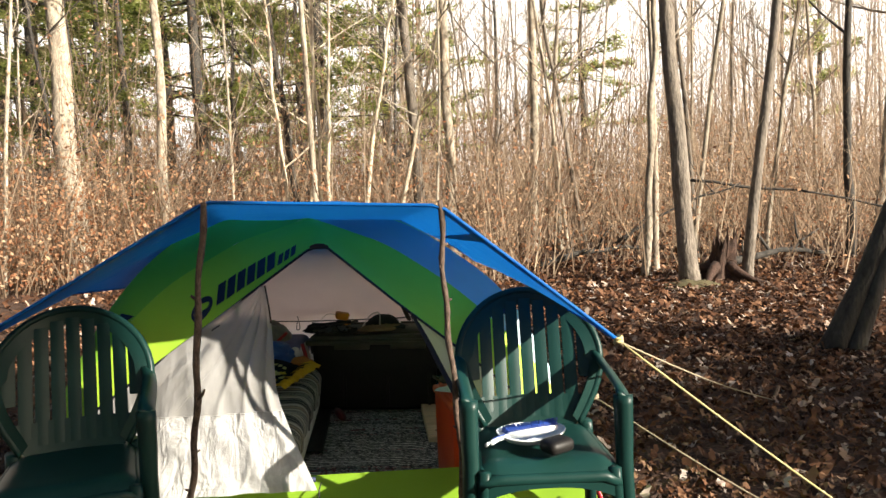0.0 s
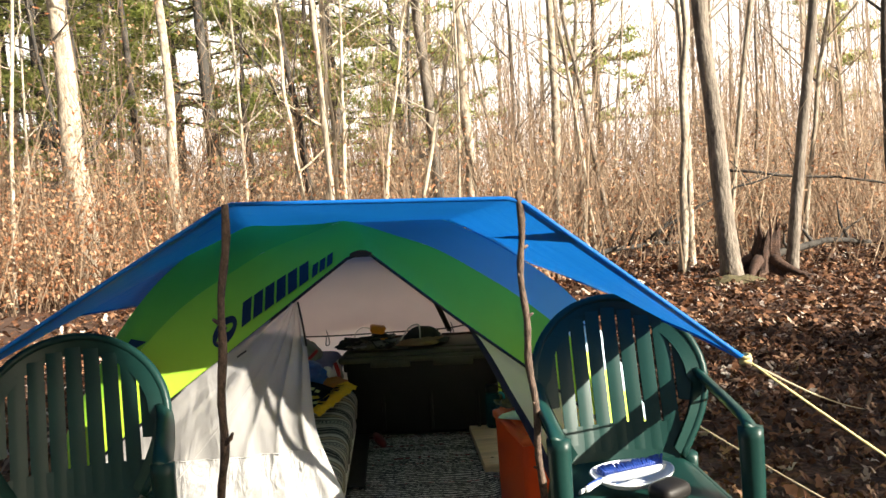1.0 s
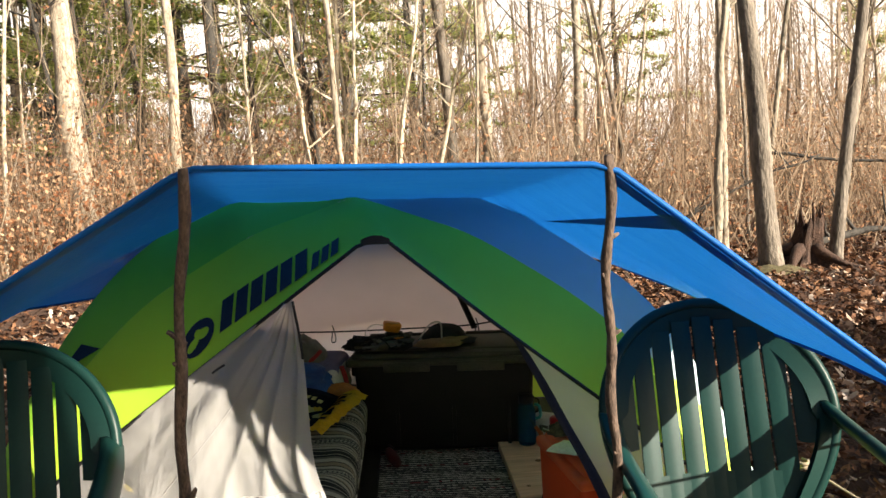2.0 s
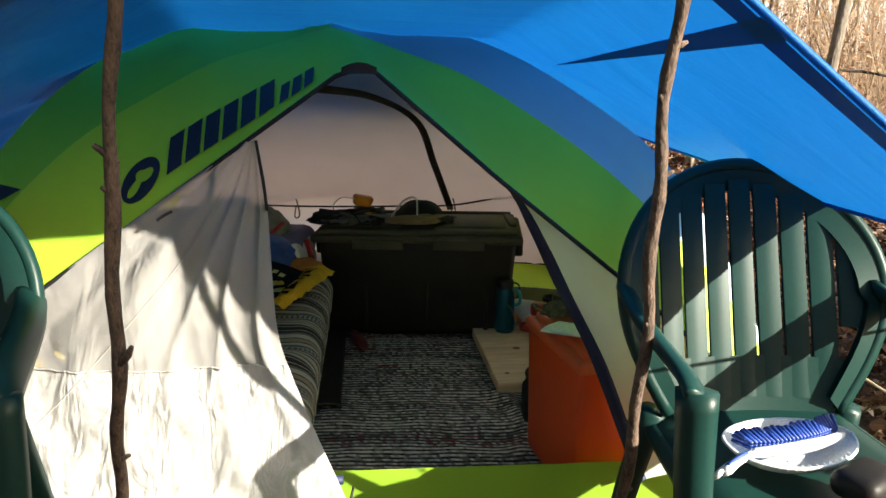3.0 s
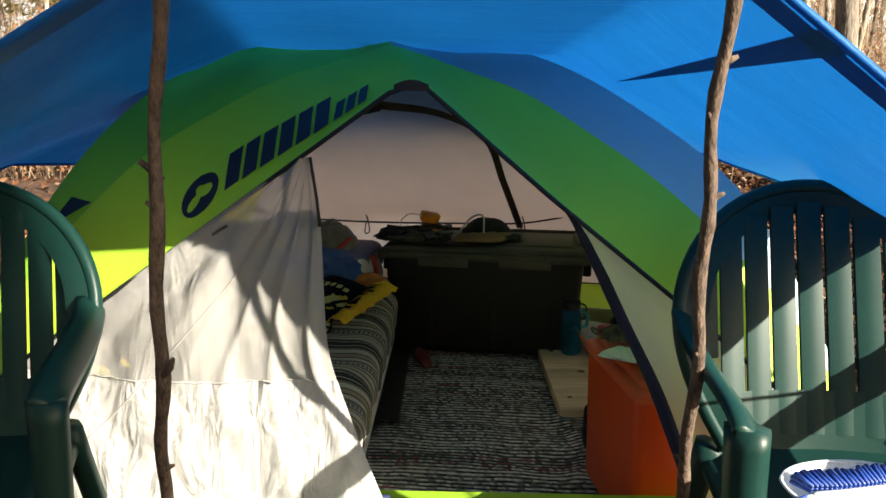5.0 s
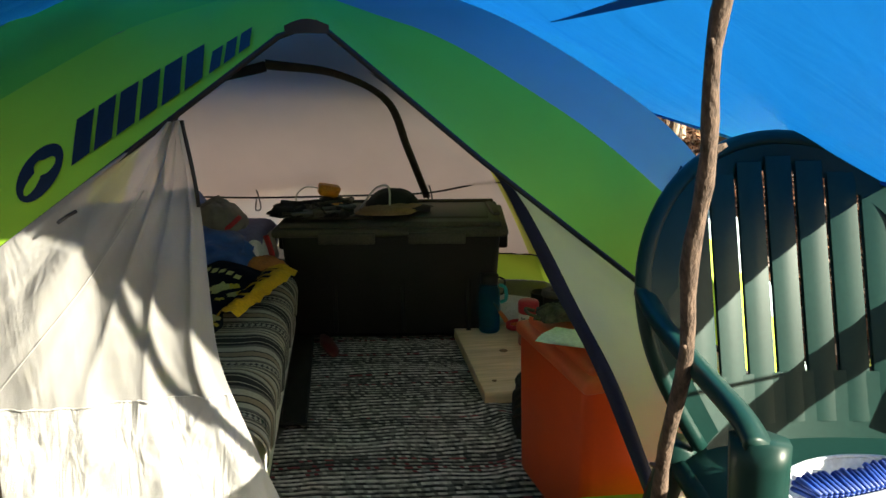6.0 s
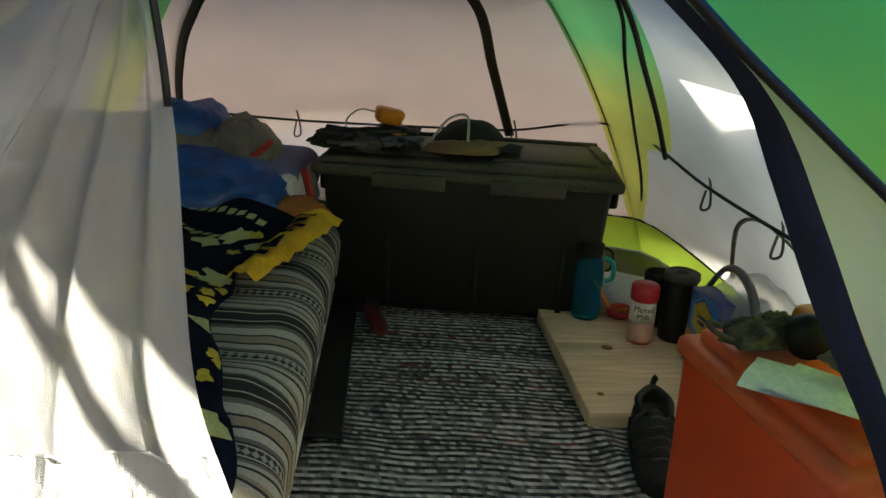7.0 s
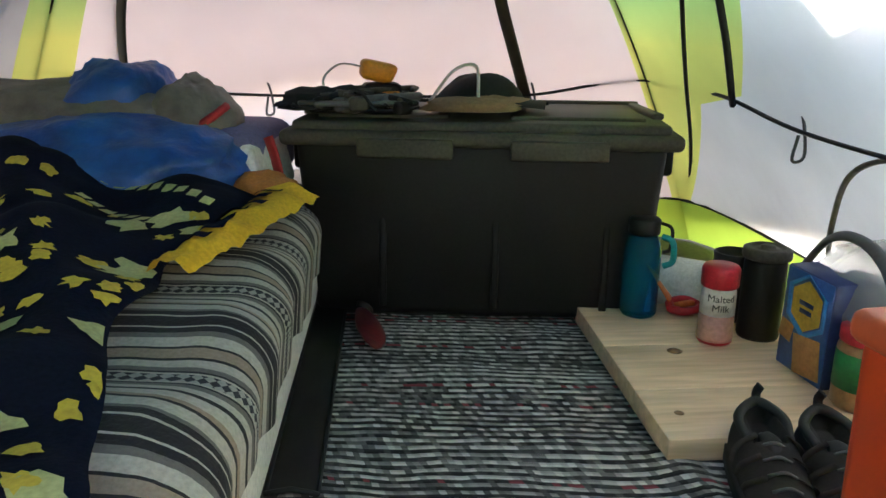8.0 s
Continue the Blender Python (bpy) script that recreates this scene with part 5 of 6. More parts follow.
rug()
def strip(u, v):
    q = Vector((-0.706, 4.12, 0.034)).lerp(Vector((-0.772, 4.86, 0.034)), v)
    return q + Vector(((u - 0.5) * 0.075, 0, 0.006 * math.sin(math.pi * u) + 0.003 * wob((v * 8, u, 0))))


strap = thing("black_strap", "wide flat black strap on the floor beside the bed", "strap", (-0.74, 4.5, 0.03))
bm = bmesh.new()
sheet(bm, strip, 6, 24)
world_part("webbing", bm, TOTE_BLACK, strap)
for edge in (0.02, 0.98):
    bm = bmesh.new()
    tube(bm, [strip(edge, i / 24) + Vector((0, 0, 0.001)) for i in range(25)], 0.0032, 6)
    world_part("bound_edge", bm, BLACK_TAPE, strap)
bm = bmesh.new()
tube(bm, [strip(i / 6, 0.0) + Vector((0, 0, 0.001)) for i in range(7)], 0.004, 6)
world_part("stitched_end", bm, BLACK_TAPE, strap)
MAROON = mat("maroon_leather", (0.13, 0.015, 0.014), (0.06, 0.008, 0.008), 0.4, 30, 150, 0.1, 0.001)
sheath = thing("knife_sheath", "small maroon knife with dark handle lying on the rug", "knife", (-0.665, 4.685, 0.028), 4)
sheath.scale = (1.6, 1.25, 1.3)
bm = bmesh.new()
tube(bm, spline([(-0.008, 0.075, 0.012), (-0.002, 0.02, 0.014), (0.004, -0.03, 0.014), (0.008, -0.075, 0.012)], 4), [0.012, 0.016, 0.02, 0.022, 0.024, 0.025, 0.026, 0.026, 0.025, 0.022, 0.018, 0.014, 0.006], 8, flat=0.45)
part("blade_cover", bm, MAROON, sheath)
bm = bmesh.new()
tube(bm, [(-0.008, 0.07, 0.012), (-0.010, 0.10, 0.013), (-0.012, 0.125, 0.013)], [0.014, 0.014, 0.011], 8, flat=0.6)
part("grip", bm, TOTE_BLACK, sheath)

# ---- black storage tote ----
def storage_tote(name, label, at, turn, size, material, lid_material, ribs, taper, handle=True, inset=0.05):
    w, d, h = size
    ob = thing(name, label, "storage box", at, turn)
    bm = bmesh.new()
    block(bm, (0, 0, (h - 0.035) / 2), (w - inset, d - inset, h - 0.035), 0.022, 0, 3, taper)
    part("body", bm, material, ob)
    for x in ribs:
        bm = bmesh.new()
        block(bm, (x, -d / 2 + 0.034, h * 0.46), (0.016, 0.010, h * 0.80), 0.004, 0, 2, 1.0, rx=-4.3)
        part("rib", bm, material, ob)
    lid = bmesh.new()
    block(lid, (0, 0, h - 0.035), (w, d, 0.032), 0.012, 0, 3)
    block(lid, (0, 0, h - 0.014), (w - 0.045, d - 0.045, 0.026), 0.010, 0, 3)
    lid_ob = part("lid", lid, lid_material, ob, "raised snap-on lid")
    for x in (-w * 0.18, w * 0.2) if handle else ():
        bm = bmesh.new()
        block(bm, (x, -d / 2 - 0.002, h - 0.052), (w * 0.24, 0.014, 0.04), 0.005)
        part("latch_flange", bm, lid_material, lid_ob)
    for x in (-w * 0.25, w * 0.25) if handle else ():
        bm = bmesh.new()
        block(bm, (x, 0, h + 0.0), (w * 0.34, d * 0.62, 0.012), 0.005)
        part("lid_panel", bm, lid_material, lid_ob)
        bm = bmesh.new()
        block(bm, (x * 1.1, d * 0.40, h + 0.004), (w * 0.36, 0.02, 0.012), 0.004)
        part("lid_ridge", bm, lid_material, lid_ob)
    if handle:
        for s in (-1, 1):
            bm = bmesh.new()
            block(bm, (s * (w / 2 - 0.045), 0.02, h + 0.004), (0.025, d * 0.5, 0.014), 0.005, s * 6)
            part("lid_ridge", bm, lid_material, lid_ob)
            bm = bmesh.new()
            block(bm, (s * (w / 2 - 0.012), 0, h - 0.085), (0.035, d * 0.4, 0.075), 0.008)
            part("handle", bm, material, ob)
    return ob


storage_tote("storage_tote", "large black plastic storage tote with dusty lid", (-0.435, 4.965, 0.03), -3.5, (0.815, 0.43, 0.425), TOTE_BLACK, LID_BLACK, (-0.20, 0.04, 0.27), 0.93)
storage_tote("storage_tote", "orange plastic storage tote beside the tent door", (0.079, 3.735, 0.03), 13, (0.355, 0.37, 0.40), TOTE_ORANGE, ORANGE_LID, (), 0.97, False, 0.012)

# ---- bed ----
SHEET_WHITE = mat("white_sheet", (0.72, 0.70, 0.66), (0.6, 0.58, 0.55), 0.85, 8, 120, 0.2, 0.004)
SERAPE, n, l = nodes_of("striped_blanket")
p = n["Principled BSDF"]
tc = n.new("ShaderNodeTexCoord")
s = n.new("ShaderNodeSeparateXYZ")
l.new(tc.outputs["Object"], s.inputs[0])
sway = noise_node(n, l, 4.5, 3)
yy = n.new("ShaderNodeMath")
yy.operation = "MULTIPLY_ADD"
yy.inputs[1].default_value = 0.045
l.new(sway.outputs["Fac"], yy.inputs[0])
l.new(s.outputs[1], yy.inputs[2])
ph = n.new("ShaderNodeMath")
ph.operation = "MULTIPLY_ADD"
ph.inputs[1].default_value, ph.inputs[2].default_value = 1 / 0.27, -3.597 / 0.27
l.new(yy.outputs[0], ph.inputs[0])
fr = n.new("ShaderNodeMath")
fr.operation = "FRACT"
l.new(ph.outputs[0], fr.inputs[0])
INK, CREAM, BEIGE, ASH = (0.014, 0.013, 0.016), (0.38, 0.35, 0.31), (0.26, 0.205, 0.155), (0.12, 0.11, 0.105)
cr = ramp(n, l, fr.outputs[0], [(0.0, INK), (0.035, CREAM), (0.05, INK), (0.09, ASH), (0.115, CREAM), (0.195, INK), (0.215, BEIGE), (0.25, CREAM), (0.32, INK), (0.345, CREAM), (0.39, ASH), (0.425, INK), (0.44, CREAM), (0.56, INK), (0.575, ASH), (0.61, CREAM), (0.67, INK), (0.69, BEIGE), (0.76, INK), (0.775, CREAM), (0.85, ASH), (0.89, INK), (0.93, CREAM), (0.945, INK)])
cr.color_ramp.interpolation = "CONSTANT"
# lozenge bands
band = ramp(n, l, fr.outputs[0], [(0.0, (0, 0, 0)), (0.455, (1, 1, 1)), (0.545, (0, 0, 0))])
band.color_ramp.interpolation = "CONSTANT"
ck = n.new("ShaderNodeTexChecker")
mp = n.new("ShaderNodeMapping")
mp.inputs["Rotation"].default_value = (0, 0, radians(45))
l.new(tc.outputs["UV"], mp.inputs[0])
l.new(mp.outputs[0], ck.inputs[0])
ck.inputs["Scale"].default_value = 78
ck.inputs[1].default_value, ck.inputs[2].default_value = (0.02, 0.02, 0.028, 1), (0.30, 0.29, 0.27, 1)
body = mixed(n, l, band.outputs[0], cr.outputs[0], ck.outputs[0])
fuzz = noise_node(n, l, 190, 2)
l.new(mixed(n, l, 0.3, body, fuzz.outputs["Fac"], "OVERLAY"), p.inputs["Base Color"])
p.inputs["Roughness"].default_value = 0.95
bumped(n, l, fuzz.outputs[0], p, 0.5, 0.004)


def uv_sheet(bm, f, nu, nv, su, sv):
    g = sheet(bm, f, nu, nv)
    lay = bm.loops.layers.uv.new("UVMap")
    at = {v: (i / nu * su, j / nv * sv) for i, row in enumerate(g) for j, v in enumerate(row)}
    for face in bm.faces:
        for lp in face.loops:
            lp[lay].uv = at[lp.vert]


bed = thing("air_bed", "low bed under a white sheet along the tent wall", "bed", (-1.15, 4.4, 0.02))
bm = bmesh.new()
block(bm, (-1.192, 4.42, 0.145), (0.86, 1.66, 0.25), 0.06, 4.7, 4)
world_part("mattress", bm, SHEET_WHITE, bed)


def bed_edge(y):
    """The bed's open side, bowed a little."""
    return -0.712 - 0.085 * (y - 3.9)


def serape(u, v):
    y = 3.62 + 1.30 * v
    x1 = bed_edge(y)
    lum = 0.010 * wob((u * 3, v * 7, 1), 1.0) + 0.011 * math.sin(y * 23.3 + 1.2 * wob((u * 2, v, 3), 1.0))
    if u < 0.68:
        return Vector((-1.50 + (x1 - 0.07 + 1.50) * u / 0.68, y, 0.287 + lum))
    k = (u - 0.68) / 0.32
    a = min(1.0, k / 0.45) * math.pi / 2
    drop = max(0.0, k - 0.45) / 0.55 * (0.045 + 0.06 * v + 0.016 * math.sin(y * 17))
    return Vector((x1 - 0.07 + 0.082 * math.sin(a) - 0.10 * drop + 0.004 * math.sin(y * 40), y, 0.222 + (0.065 + lum * (1 - k)) * math.cos(a) - drop))


bm = bmesh.new()
uv_sheet(bm, serape, 60, 110, 1.1, 1.3)
ob = part("striped_blanket", bm, SERAPE)
tagged(ob, "grey, white and black striped woven blanket over the bed", "blanket")

# navy fleece throw with yellow print
FLEECE = mat("navy_fleece", (0.0055, 0.008, 0.021), (0.003, 0.0045, 0.012), 0.95, 10, 160, 0.4, 0.004, spec=0.1)
MAIZE = mat("yellow_print", (0.55, 0.42, 0.04), (0.42, 0.31, 0.03), 0.9, 12, 160, 0.3, 0.003)
PALE_PRINT = mat("pale_yellow_print", (0.46, 0.46, 0.20), (0.34, 0.34, 0.14), 0.9, 12, 160, 0.3, 0.003)
GOLD = mat("gold_fleece", (0.72, 0.42, 0.015), (0.56, 0.31, 0.01), 0.95, 10, 160, 0.4, 0.004)
throw = thing("fleece_throw", "navy fleece throw with yellow printed shapes, rumpled on the bed", "blanket", (-1.1, 4.1, 0.3))


def fleece(u, v, lift=0.0):
    y = 3.50 + 1.10 * v
    edge = along([(3.4, -0.68, 0), (3.72, -0.752, 0), (3.89, -0.835, 0), (4.05, -0.885, 0), (4.25, -0.90, 0), (4.39, -0.857, 0), (4.7, -0.80, 0)], max(0.0, min(1.0, (y - 3.4) / 1.3))).y + 0.008 * math.sin(y * 23)
    x = -1.52 + (edge + 1.52) * u
    free = 1 - u
    lump = 0.05 * wob((x * 2, y * 2, 4), 2.6) + 0.022 * (abs(wob((x, y, 9), 9.0)) - 0.2) + 0.022 * math.sin(x * 17 + y * 12)
    rise = 0.10 * math.sqrt(free) * (0.35 + 0.65 * v) + 0.03 * max(0, v - 0.6)
    return Vector((x, y, 0.309 + rise + lump * min(1.0, free * 4) + 0.006 * math.sin(y * 31) + lift))


bm = bmesh.new()
sheet(bm, fleece, 60, 80)
world_part("throw", bm, FLEECE, throw)
rng = random.Random(21)
blobs = 0
while blobs < 104:
    cu, cv = 1 - 0.85 * rng.random() ** 1.3, rng.uniform(0.03, 0.90)
    big = blobs % 4 == 0
    su, sv = (0.068, 0.034) if big else (0.036, 0.017)
    ang = rng.uniform(-0.6, 0.6)
    bm = bmesh.new()
    ring = []
    cen = bm.verts.new(fleece(cu, cv, 0.0035))
    k = rng.choice((11, 13, 16))
    for i in range(k):
        a = 2 * math.pi * i / k
        rr = 1.0 + 0.45 * rng.uniform(-1, 1)
        du, dv = su * rr * math.cos(a) * 0.6, sv * rr * math.sin(a) * 0.7
        ring.append(bm.verts.new(fleece(min(0.995, max(0.0, cu + du * math.cos(ang) - dv * math.sin(ang))), min(1, max(0, cv + du * math.sin(ang) * 0.7 + dv * math.cos(ang))), 0.0035)))
    for i in range(k):
        bm.faces.new((cen, ring[i], ring[(i + 1) % k]))
    world_part("print", bm, PALE_PRINT if big else MAIZE, throw)
    blobs += 1
# bars of print that stand for lines of lettering
for row, (v0, n0, tall) in enumerate(((0.93, 9, 0.016), (0.85, 8, 0.014))):
    for i in range(n0):
        u0 = 0.60 + 0.036 * i
        bm = bmesh.new()
        sheet(bm, lambda u, v, u0=u0, v0=v0, i=i, tall=tall: fleece(u0 + 0.026 * u + 0.006 * v, v0 - 0.008 * i + tall * v, 0.004), 2, 2)
        world_part("print_bar", bm, PALE_PRINT, throw)
# gold trim along its corner
def gold(u, v):
    a, b = Vector((-0.885, 4.22, 0.315)), Vector((-0.79, 4.57, 0.345))
    q = a.lerp(b, v)
    return q + Vector(((u - 0.5) * (0.06 + 0.05 * v), 0, 0.022 * math.sin(math.pi * u) + 0.012 * wob((u * 2, v * 9, 0), 1.5)))
bm = bmesh.new()
sheet(bm, gold, 10, 30)
world_part("trim", bm, GOLD, throw, "bright gold fleece edge")
for i in range(7):
    bm = bmesh.new()
    sheet(bm, lambda u, v, i=i: gold(0.10 + 0.45 * u + 0.08 * math.sin(i * 2), 0.22 + 0.105 * i + 0.07 * v + 0.02 * u) + Vector((0, 0, 0.004)), 12, 12)
    world_part("trim_print", bm, FLEECE, throw)

# sleeping bag, pillow and odd cloths at the head
BAG_BLUE = mat("blue_nylon", (0.016, 0.10, 0.38), (0.008, 0.04, 0.18), 0.45, 10, 26, 0.6, 0.02)
BAG_GREY = mat("grey_khaki_nylon", (0.21, 0.19, 0.15), (0.10, 0.09, 0.07), 0.6, 10, 26, 0.6, 0.02)
PURPLE = mat("purple_pillow_cloth", (0.17, 0.155, 0.28), (0.12, 0.11, 0.20), 0.8, 8, 140, 0.2, 0.004)
RED_TRIM = mat("red_webbing", (0.42, 0.02, 0.02), (0.3, 0.015, 0.015), 0.6, 30, 200, 0.2, 0.002)
ORANGE_CLOTH = mat("orange_cloth", (0.55, 0.2, 0.04), (0.4, 0.13, 0.03), 0.9, 10, 150, 0.3, 0.004)


def lump(bm, c, size, turn=0, seed=0, rough=0.18, n=26, flat=0.25):
    """A soft rounded heap with folds; its foot is flattened."""
    m = pose(*c, 0, 0, turn)
    def f(u, v):
        a, b = 2 * math.pi * u, math.pi * (v - 0.5)
        d = Vector((math.cos(a) * math.cos(b), math.sin(a) * math.cos(b), math.sin(b)))
        k = 1 + rough * noise.noise(d * 1.7 + Vector((seed, 0, 0))) + rough * 0.5 * noise.noise(d * 4.5 + Vector((0, seed, 0))) + rough * 0.4 * (abs(noise.noise(d * 8.0 + Vector((seed, seed, 0)))) - 0.2)
        z = d.z * k
        return m @ Vector((d.x * size[0] * k, d.y * size[1] * k, (z if z > -flat else -flat) * size[2]))
    sheet(bm, f, n * 2, n)
    bmesh.ops.remove_doubles(bm, verts=bm.verts, dist=1e-5)


bag = thing("sleeping_bag", "blue and grey sleeping bag heaped at the bed's head", "sleeping bag", (-1.3, 4.8, 0.3))
bm = bmesh.new()
lump(bm, (-1.22, 4.72, 0.37), (0.34, 0.20, 0.10), -8, 3)
world_part("lower_roll", bm, BAG_BLUE, bag)
bm = bmesh.new()
lump(bm, (-1.33, 4.86, 0.425), (0.38, 0.17, 0.10), -4, 8)
world_part("upper_roll", bm, BAG_GREY, bag, "grey lining folded outwards")
bm = bmesh.new()
lump(bm, (-1.20, 4.87, 0.465), (0.135, 0.14, 0.10), 6, 12)
world_part("hood", bm, BAG_BLUE, bag)
bm = bmesh.new()
lump(bm, (-1.045, 4.83, 0.43), (0.10, 0.13, 0.105), 20, 15)
world_part("fold", bm, BAG_GREY, bag)
bm = bmesh.new()
tube(bm, spline([(-1.14, 4.70, 0.452), (-1.08, 4.705, 0.438), (-1.02, 4.715, 0.437), (-0.98, 4.735, 0.46), (-0.955, 4.78, 0.482)], 5), 0.009, 6)
world_part("zip", bm, RED_TRIM, bag, "red zip edge")
bm = bmesh.new()
block(bm, (-0.955, 4.86, 0.375), (0.17, 0.30, 0.13), 0.05, -6, 4)
lumpy = part("pillow", bm, PURPLE)
tagged(lumpy, "dark purple pillow wedged against the storage tote", "pillow")
bm = bmesh.new()
block(bm, (-0.885, 4.80, 0.36), (0.035, 0.20, 0.11), 0.016, -8, 3, ry=-14)
ob = part("white_towel", bm, SHEET_WHITE)
tagged(ob, "folded white towel beside the pillow", "towel")
bm = bmesh.new()
lump(bm, (-0.86, 4.66, 0.325), (0.07, 0.06, 0.045), 0, 4)
ob = part("orange_cloth", bm, ORANGE_CLOTH)
tagged(ob, "crumpled orange cloth on the bed", "cloth")
bm = bmesh.new()
tube(bm, spline([(-0.86, 4.72, 0.43), (-0.845, 4.715, 0.38), (-0.835, 4.71, 0.32), (-0.83, 4.72, 0.26)], 4), 0.018, 8, flat=0.3)
ob = part("red_strap", bm, RED_TRIM)
tagged(ob, "red strap hanging at the tote's side", "strap")

# ---- board and what stands on it ----
BZ = 0.062
board = thing("pine_board", "pale pine plank lying on the rug as a low table", "board", (0.0, 4.53, 0.024), 6)
for y0, y1 in ((-0.278, -0.118), (-0.1172, 0.062), (0.0628, 0.278)):
    bm = bmesh.new()
    block(bm, (0.032, (y0 + y1) / 2, 0.019), (0.464, y1 - y0, 0.038), 0.002, 0, 2)
    part("plank", bm, PINE_WOOD, board)
KNOT = mat("wood_knot", (0.30, 0.16, 0.07), (0.16, 0.08, 0.03), 0.6, 40, 150, 0.1, 0.001)
for x, y, r in ((-0.075, 0.03, 0.014), (-0.155, -0.20, 0.008)):
    bm = bmesh.new()
    lathe(bm, [(0.0005, 0.0), (r, 0.0002), (r * 0.5, 0.0012), (0.0005, 0.0014)], 16, (x, y, 0.038))
    part("knot", bm, KNOT, board)

GLASS_BLUE, n, l = nodes_of("blue_bottle_plastic")
p = n["Principled BSDF"]
p.inputs["Base Color"].default_value = (0.05, 0.46, 0.80, 1)
p.inputs["Roughness"].default_value = 0.15
p.inputs["Transmission Weight"].default_value = 0.88
p.inputs["IOR"].default_value = 1.2
bumped(n, l, noise_node(n, l, 30, 3).outputs[0], p, 0.1, 0.002)
TEAL = mat("teal_rubber", (0.02, 0.36, 0.38), (0.015, 0.28, 0.3), 0.5, 30, 150, 0.05, 0.001)
ORANGE_LABEL = mat("orange_label", (0.65, 0.16, 0.02), (0.5, 0.1, 0.015), 0.5, 30, 120, 0.05, 0.001)
bottle = thing("water_bottle", "translucent blue water bottle with black screw cap", "bottle", (-0.105, 4.743, BZ))
bm = bmesh.new()
lathe(bm, [(0.002, 0.0), (0.034, 0.001), (0.038, 0.008), (0.038, 0.135), (0.035, 0.155), (0.029, 0.168), (0.027, 0.178), (0.002, 0.179)], 28)
part("body", bm, GLASS_BLUE, bottle)
bm = bmesh.new()
lathe(bm, [(0.002, 0.176), (0.031, 0.176), (0.032, 0.180), (0.032, 0.205), (0.028, 0.209), (0.002, 0.209)], 28)
part("cap", bm, TOTE_BLACK, bottle, "black screw cap")
bm = bmesh.new()
tube(bm, spline([(0.028, -0.008, 0.20), (0.05, -0.02, 0.19), (0.048, -0.025, 0.15), (0.036, -0.02, 0.14)], 5), 0.004, 6)
part("cap_loop", bm, TOTE_BLACK, bottle)
bm = bmesh.new()
tube(bm, spline([(0.034, -0.014, 0.172), (0.052, -0.026, 0.165), (0.055, -0.028, 0.125), (0.038, -0.022, 0.112)], 5), 0.0065, 8)
part("carry_loop", bm, TEAL, bottle, "teal carry loop")
bm = bmesh.new()
tube(bm, [(0.0385 * math.cos(a), 0.0385 * math.sin(a), 0.075) for a in (-0.7 + 0.1 * i for i in range(12))], 0.05, 6, flat=0.02)
part("label", bm, ORANGE_LABEL, bottle, "orange and yellow label")

JAR_WHITE = mat("jar_label_white", (0.70, 0.68, 0.66), (0.62, 0.6, 0.58), 0.4, 20, 120, 0.04, 0.001)
JAR_PINK = mat("malt_powder_pink", (0.55, 0.30, 0.24), (0.45, 0.24, 0.19), 0.4, 20, 120, 0.04, 0.001)
JAR_RED = mat("red_lid_plastic", (0.52, 0.02, 0.035), (0.42, 0.015, 0.028), 0.35, 20, 150, 0.05, 0.001)
INK = mat("dark_print", (0.03, 0.025, 0.03), (0.02, 0.02, 0.02), 0.5, 30, 120, 0.02, 0.001)
jar = thing("malt_jar", "malted milk jar with red lid and white label", "jar", (0.012, 4.608, BZ), -8)
bm = bmesh.new()
lathe(bm, [(0.002, 0.0), (0.031, 0.0), (0.033, 0.004), (0.033, 0.008)], 28)
part("foot", bm, JAR_RED, jar)
bm = bmesh.new()
lathe(bm, [(0.002, 0.006), (0.033, 0.006), (0.0335, 0.012), (0.0325, 0.058), (0.002, 0.059)], 28)
part("lower_label", bm, JAR_PINK, jar)
bm = bmesh.new()
lathe(bm, [(0.002, 0.057), (0.0325, 0.057), (0.0322, 0.095), (0.030, 0.113), (0.002, 0.114)], 28)
part("label", bm, JAR_WHITE, jar)
bm = bmesh.new()
lathe(bm, [(0.002, 0.112), (0.0335, 0.112), (0.035, 0.116), (0.035, 0.146), (0.032, 0.152), (0.002, 0.153)], 28)
part("lid", bm, JAR_RED, jar, "ribbed red plastic lid")


def lettering(word, size, centre, radius, parent, material):
    """Raised printed words, bent round a jar."""
    cu = bpy.data.curves.new("word", "FONT")
    cu.body, cu.size, cu.align_x, cu.extrude = word, size, "CENTER", 0.0004
    tmp = new("word", cu)
    me = bpy.data.meshes.new_from_object(tmp.evaluated_get(bpy.context.evaluated_depsgraph_get()))
    bpy.data.objects.remove(tmp)
    for v in me.vertices:
        a = v.co.x / radius - math.pi / 2 + centre[0]
        rr = radius + 0.0006 + v.co.z
        v.co = Vector((rr * math.cos(a), rr * math.sin(a), centre[1] + v.co.y))
    me.materials.append(material)
    ob = new("printed_word", me)
    ob.parent = parent


lettering("Malted", 0.019, (0.0, 0.088), 0.0325, jar, INK)
lettering("Milk", 0.019, (0.0, 0.069), 0.0325, jar, INK)

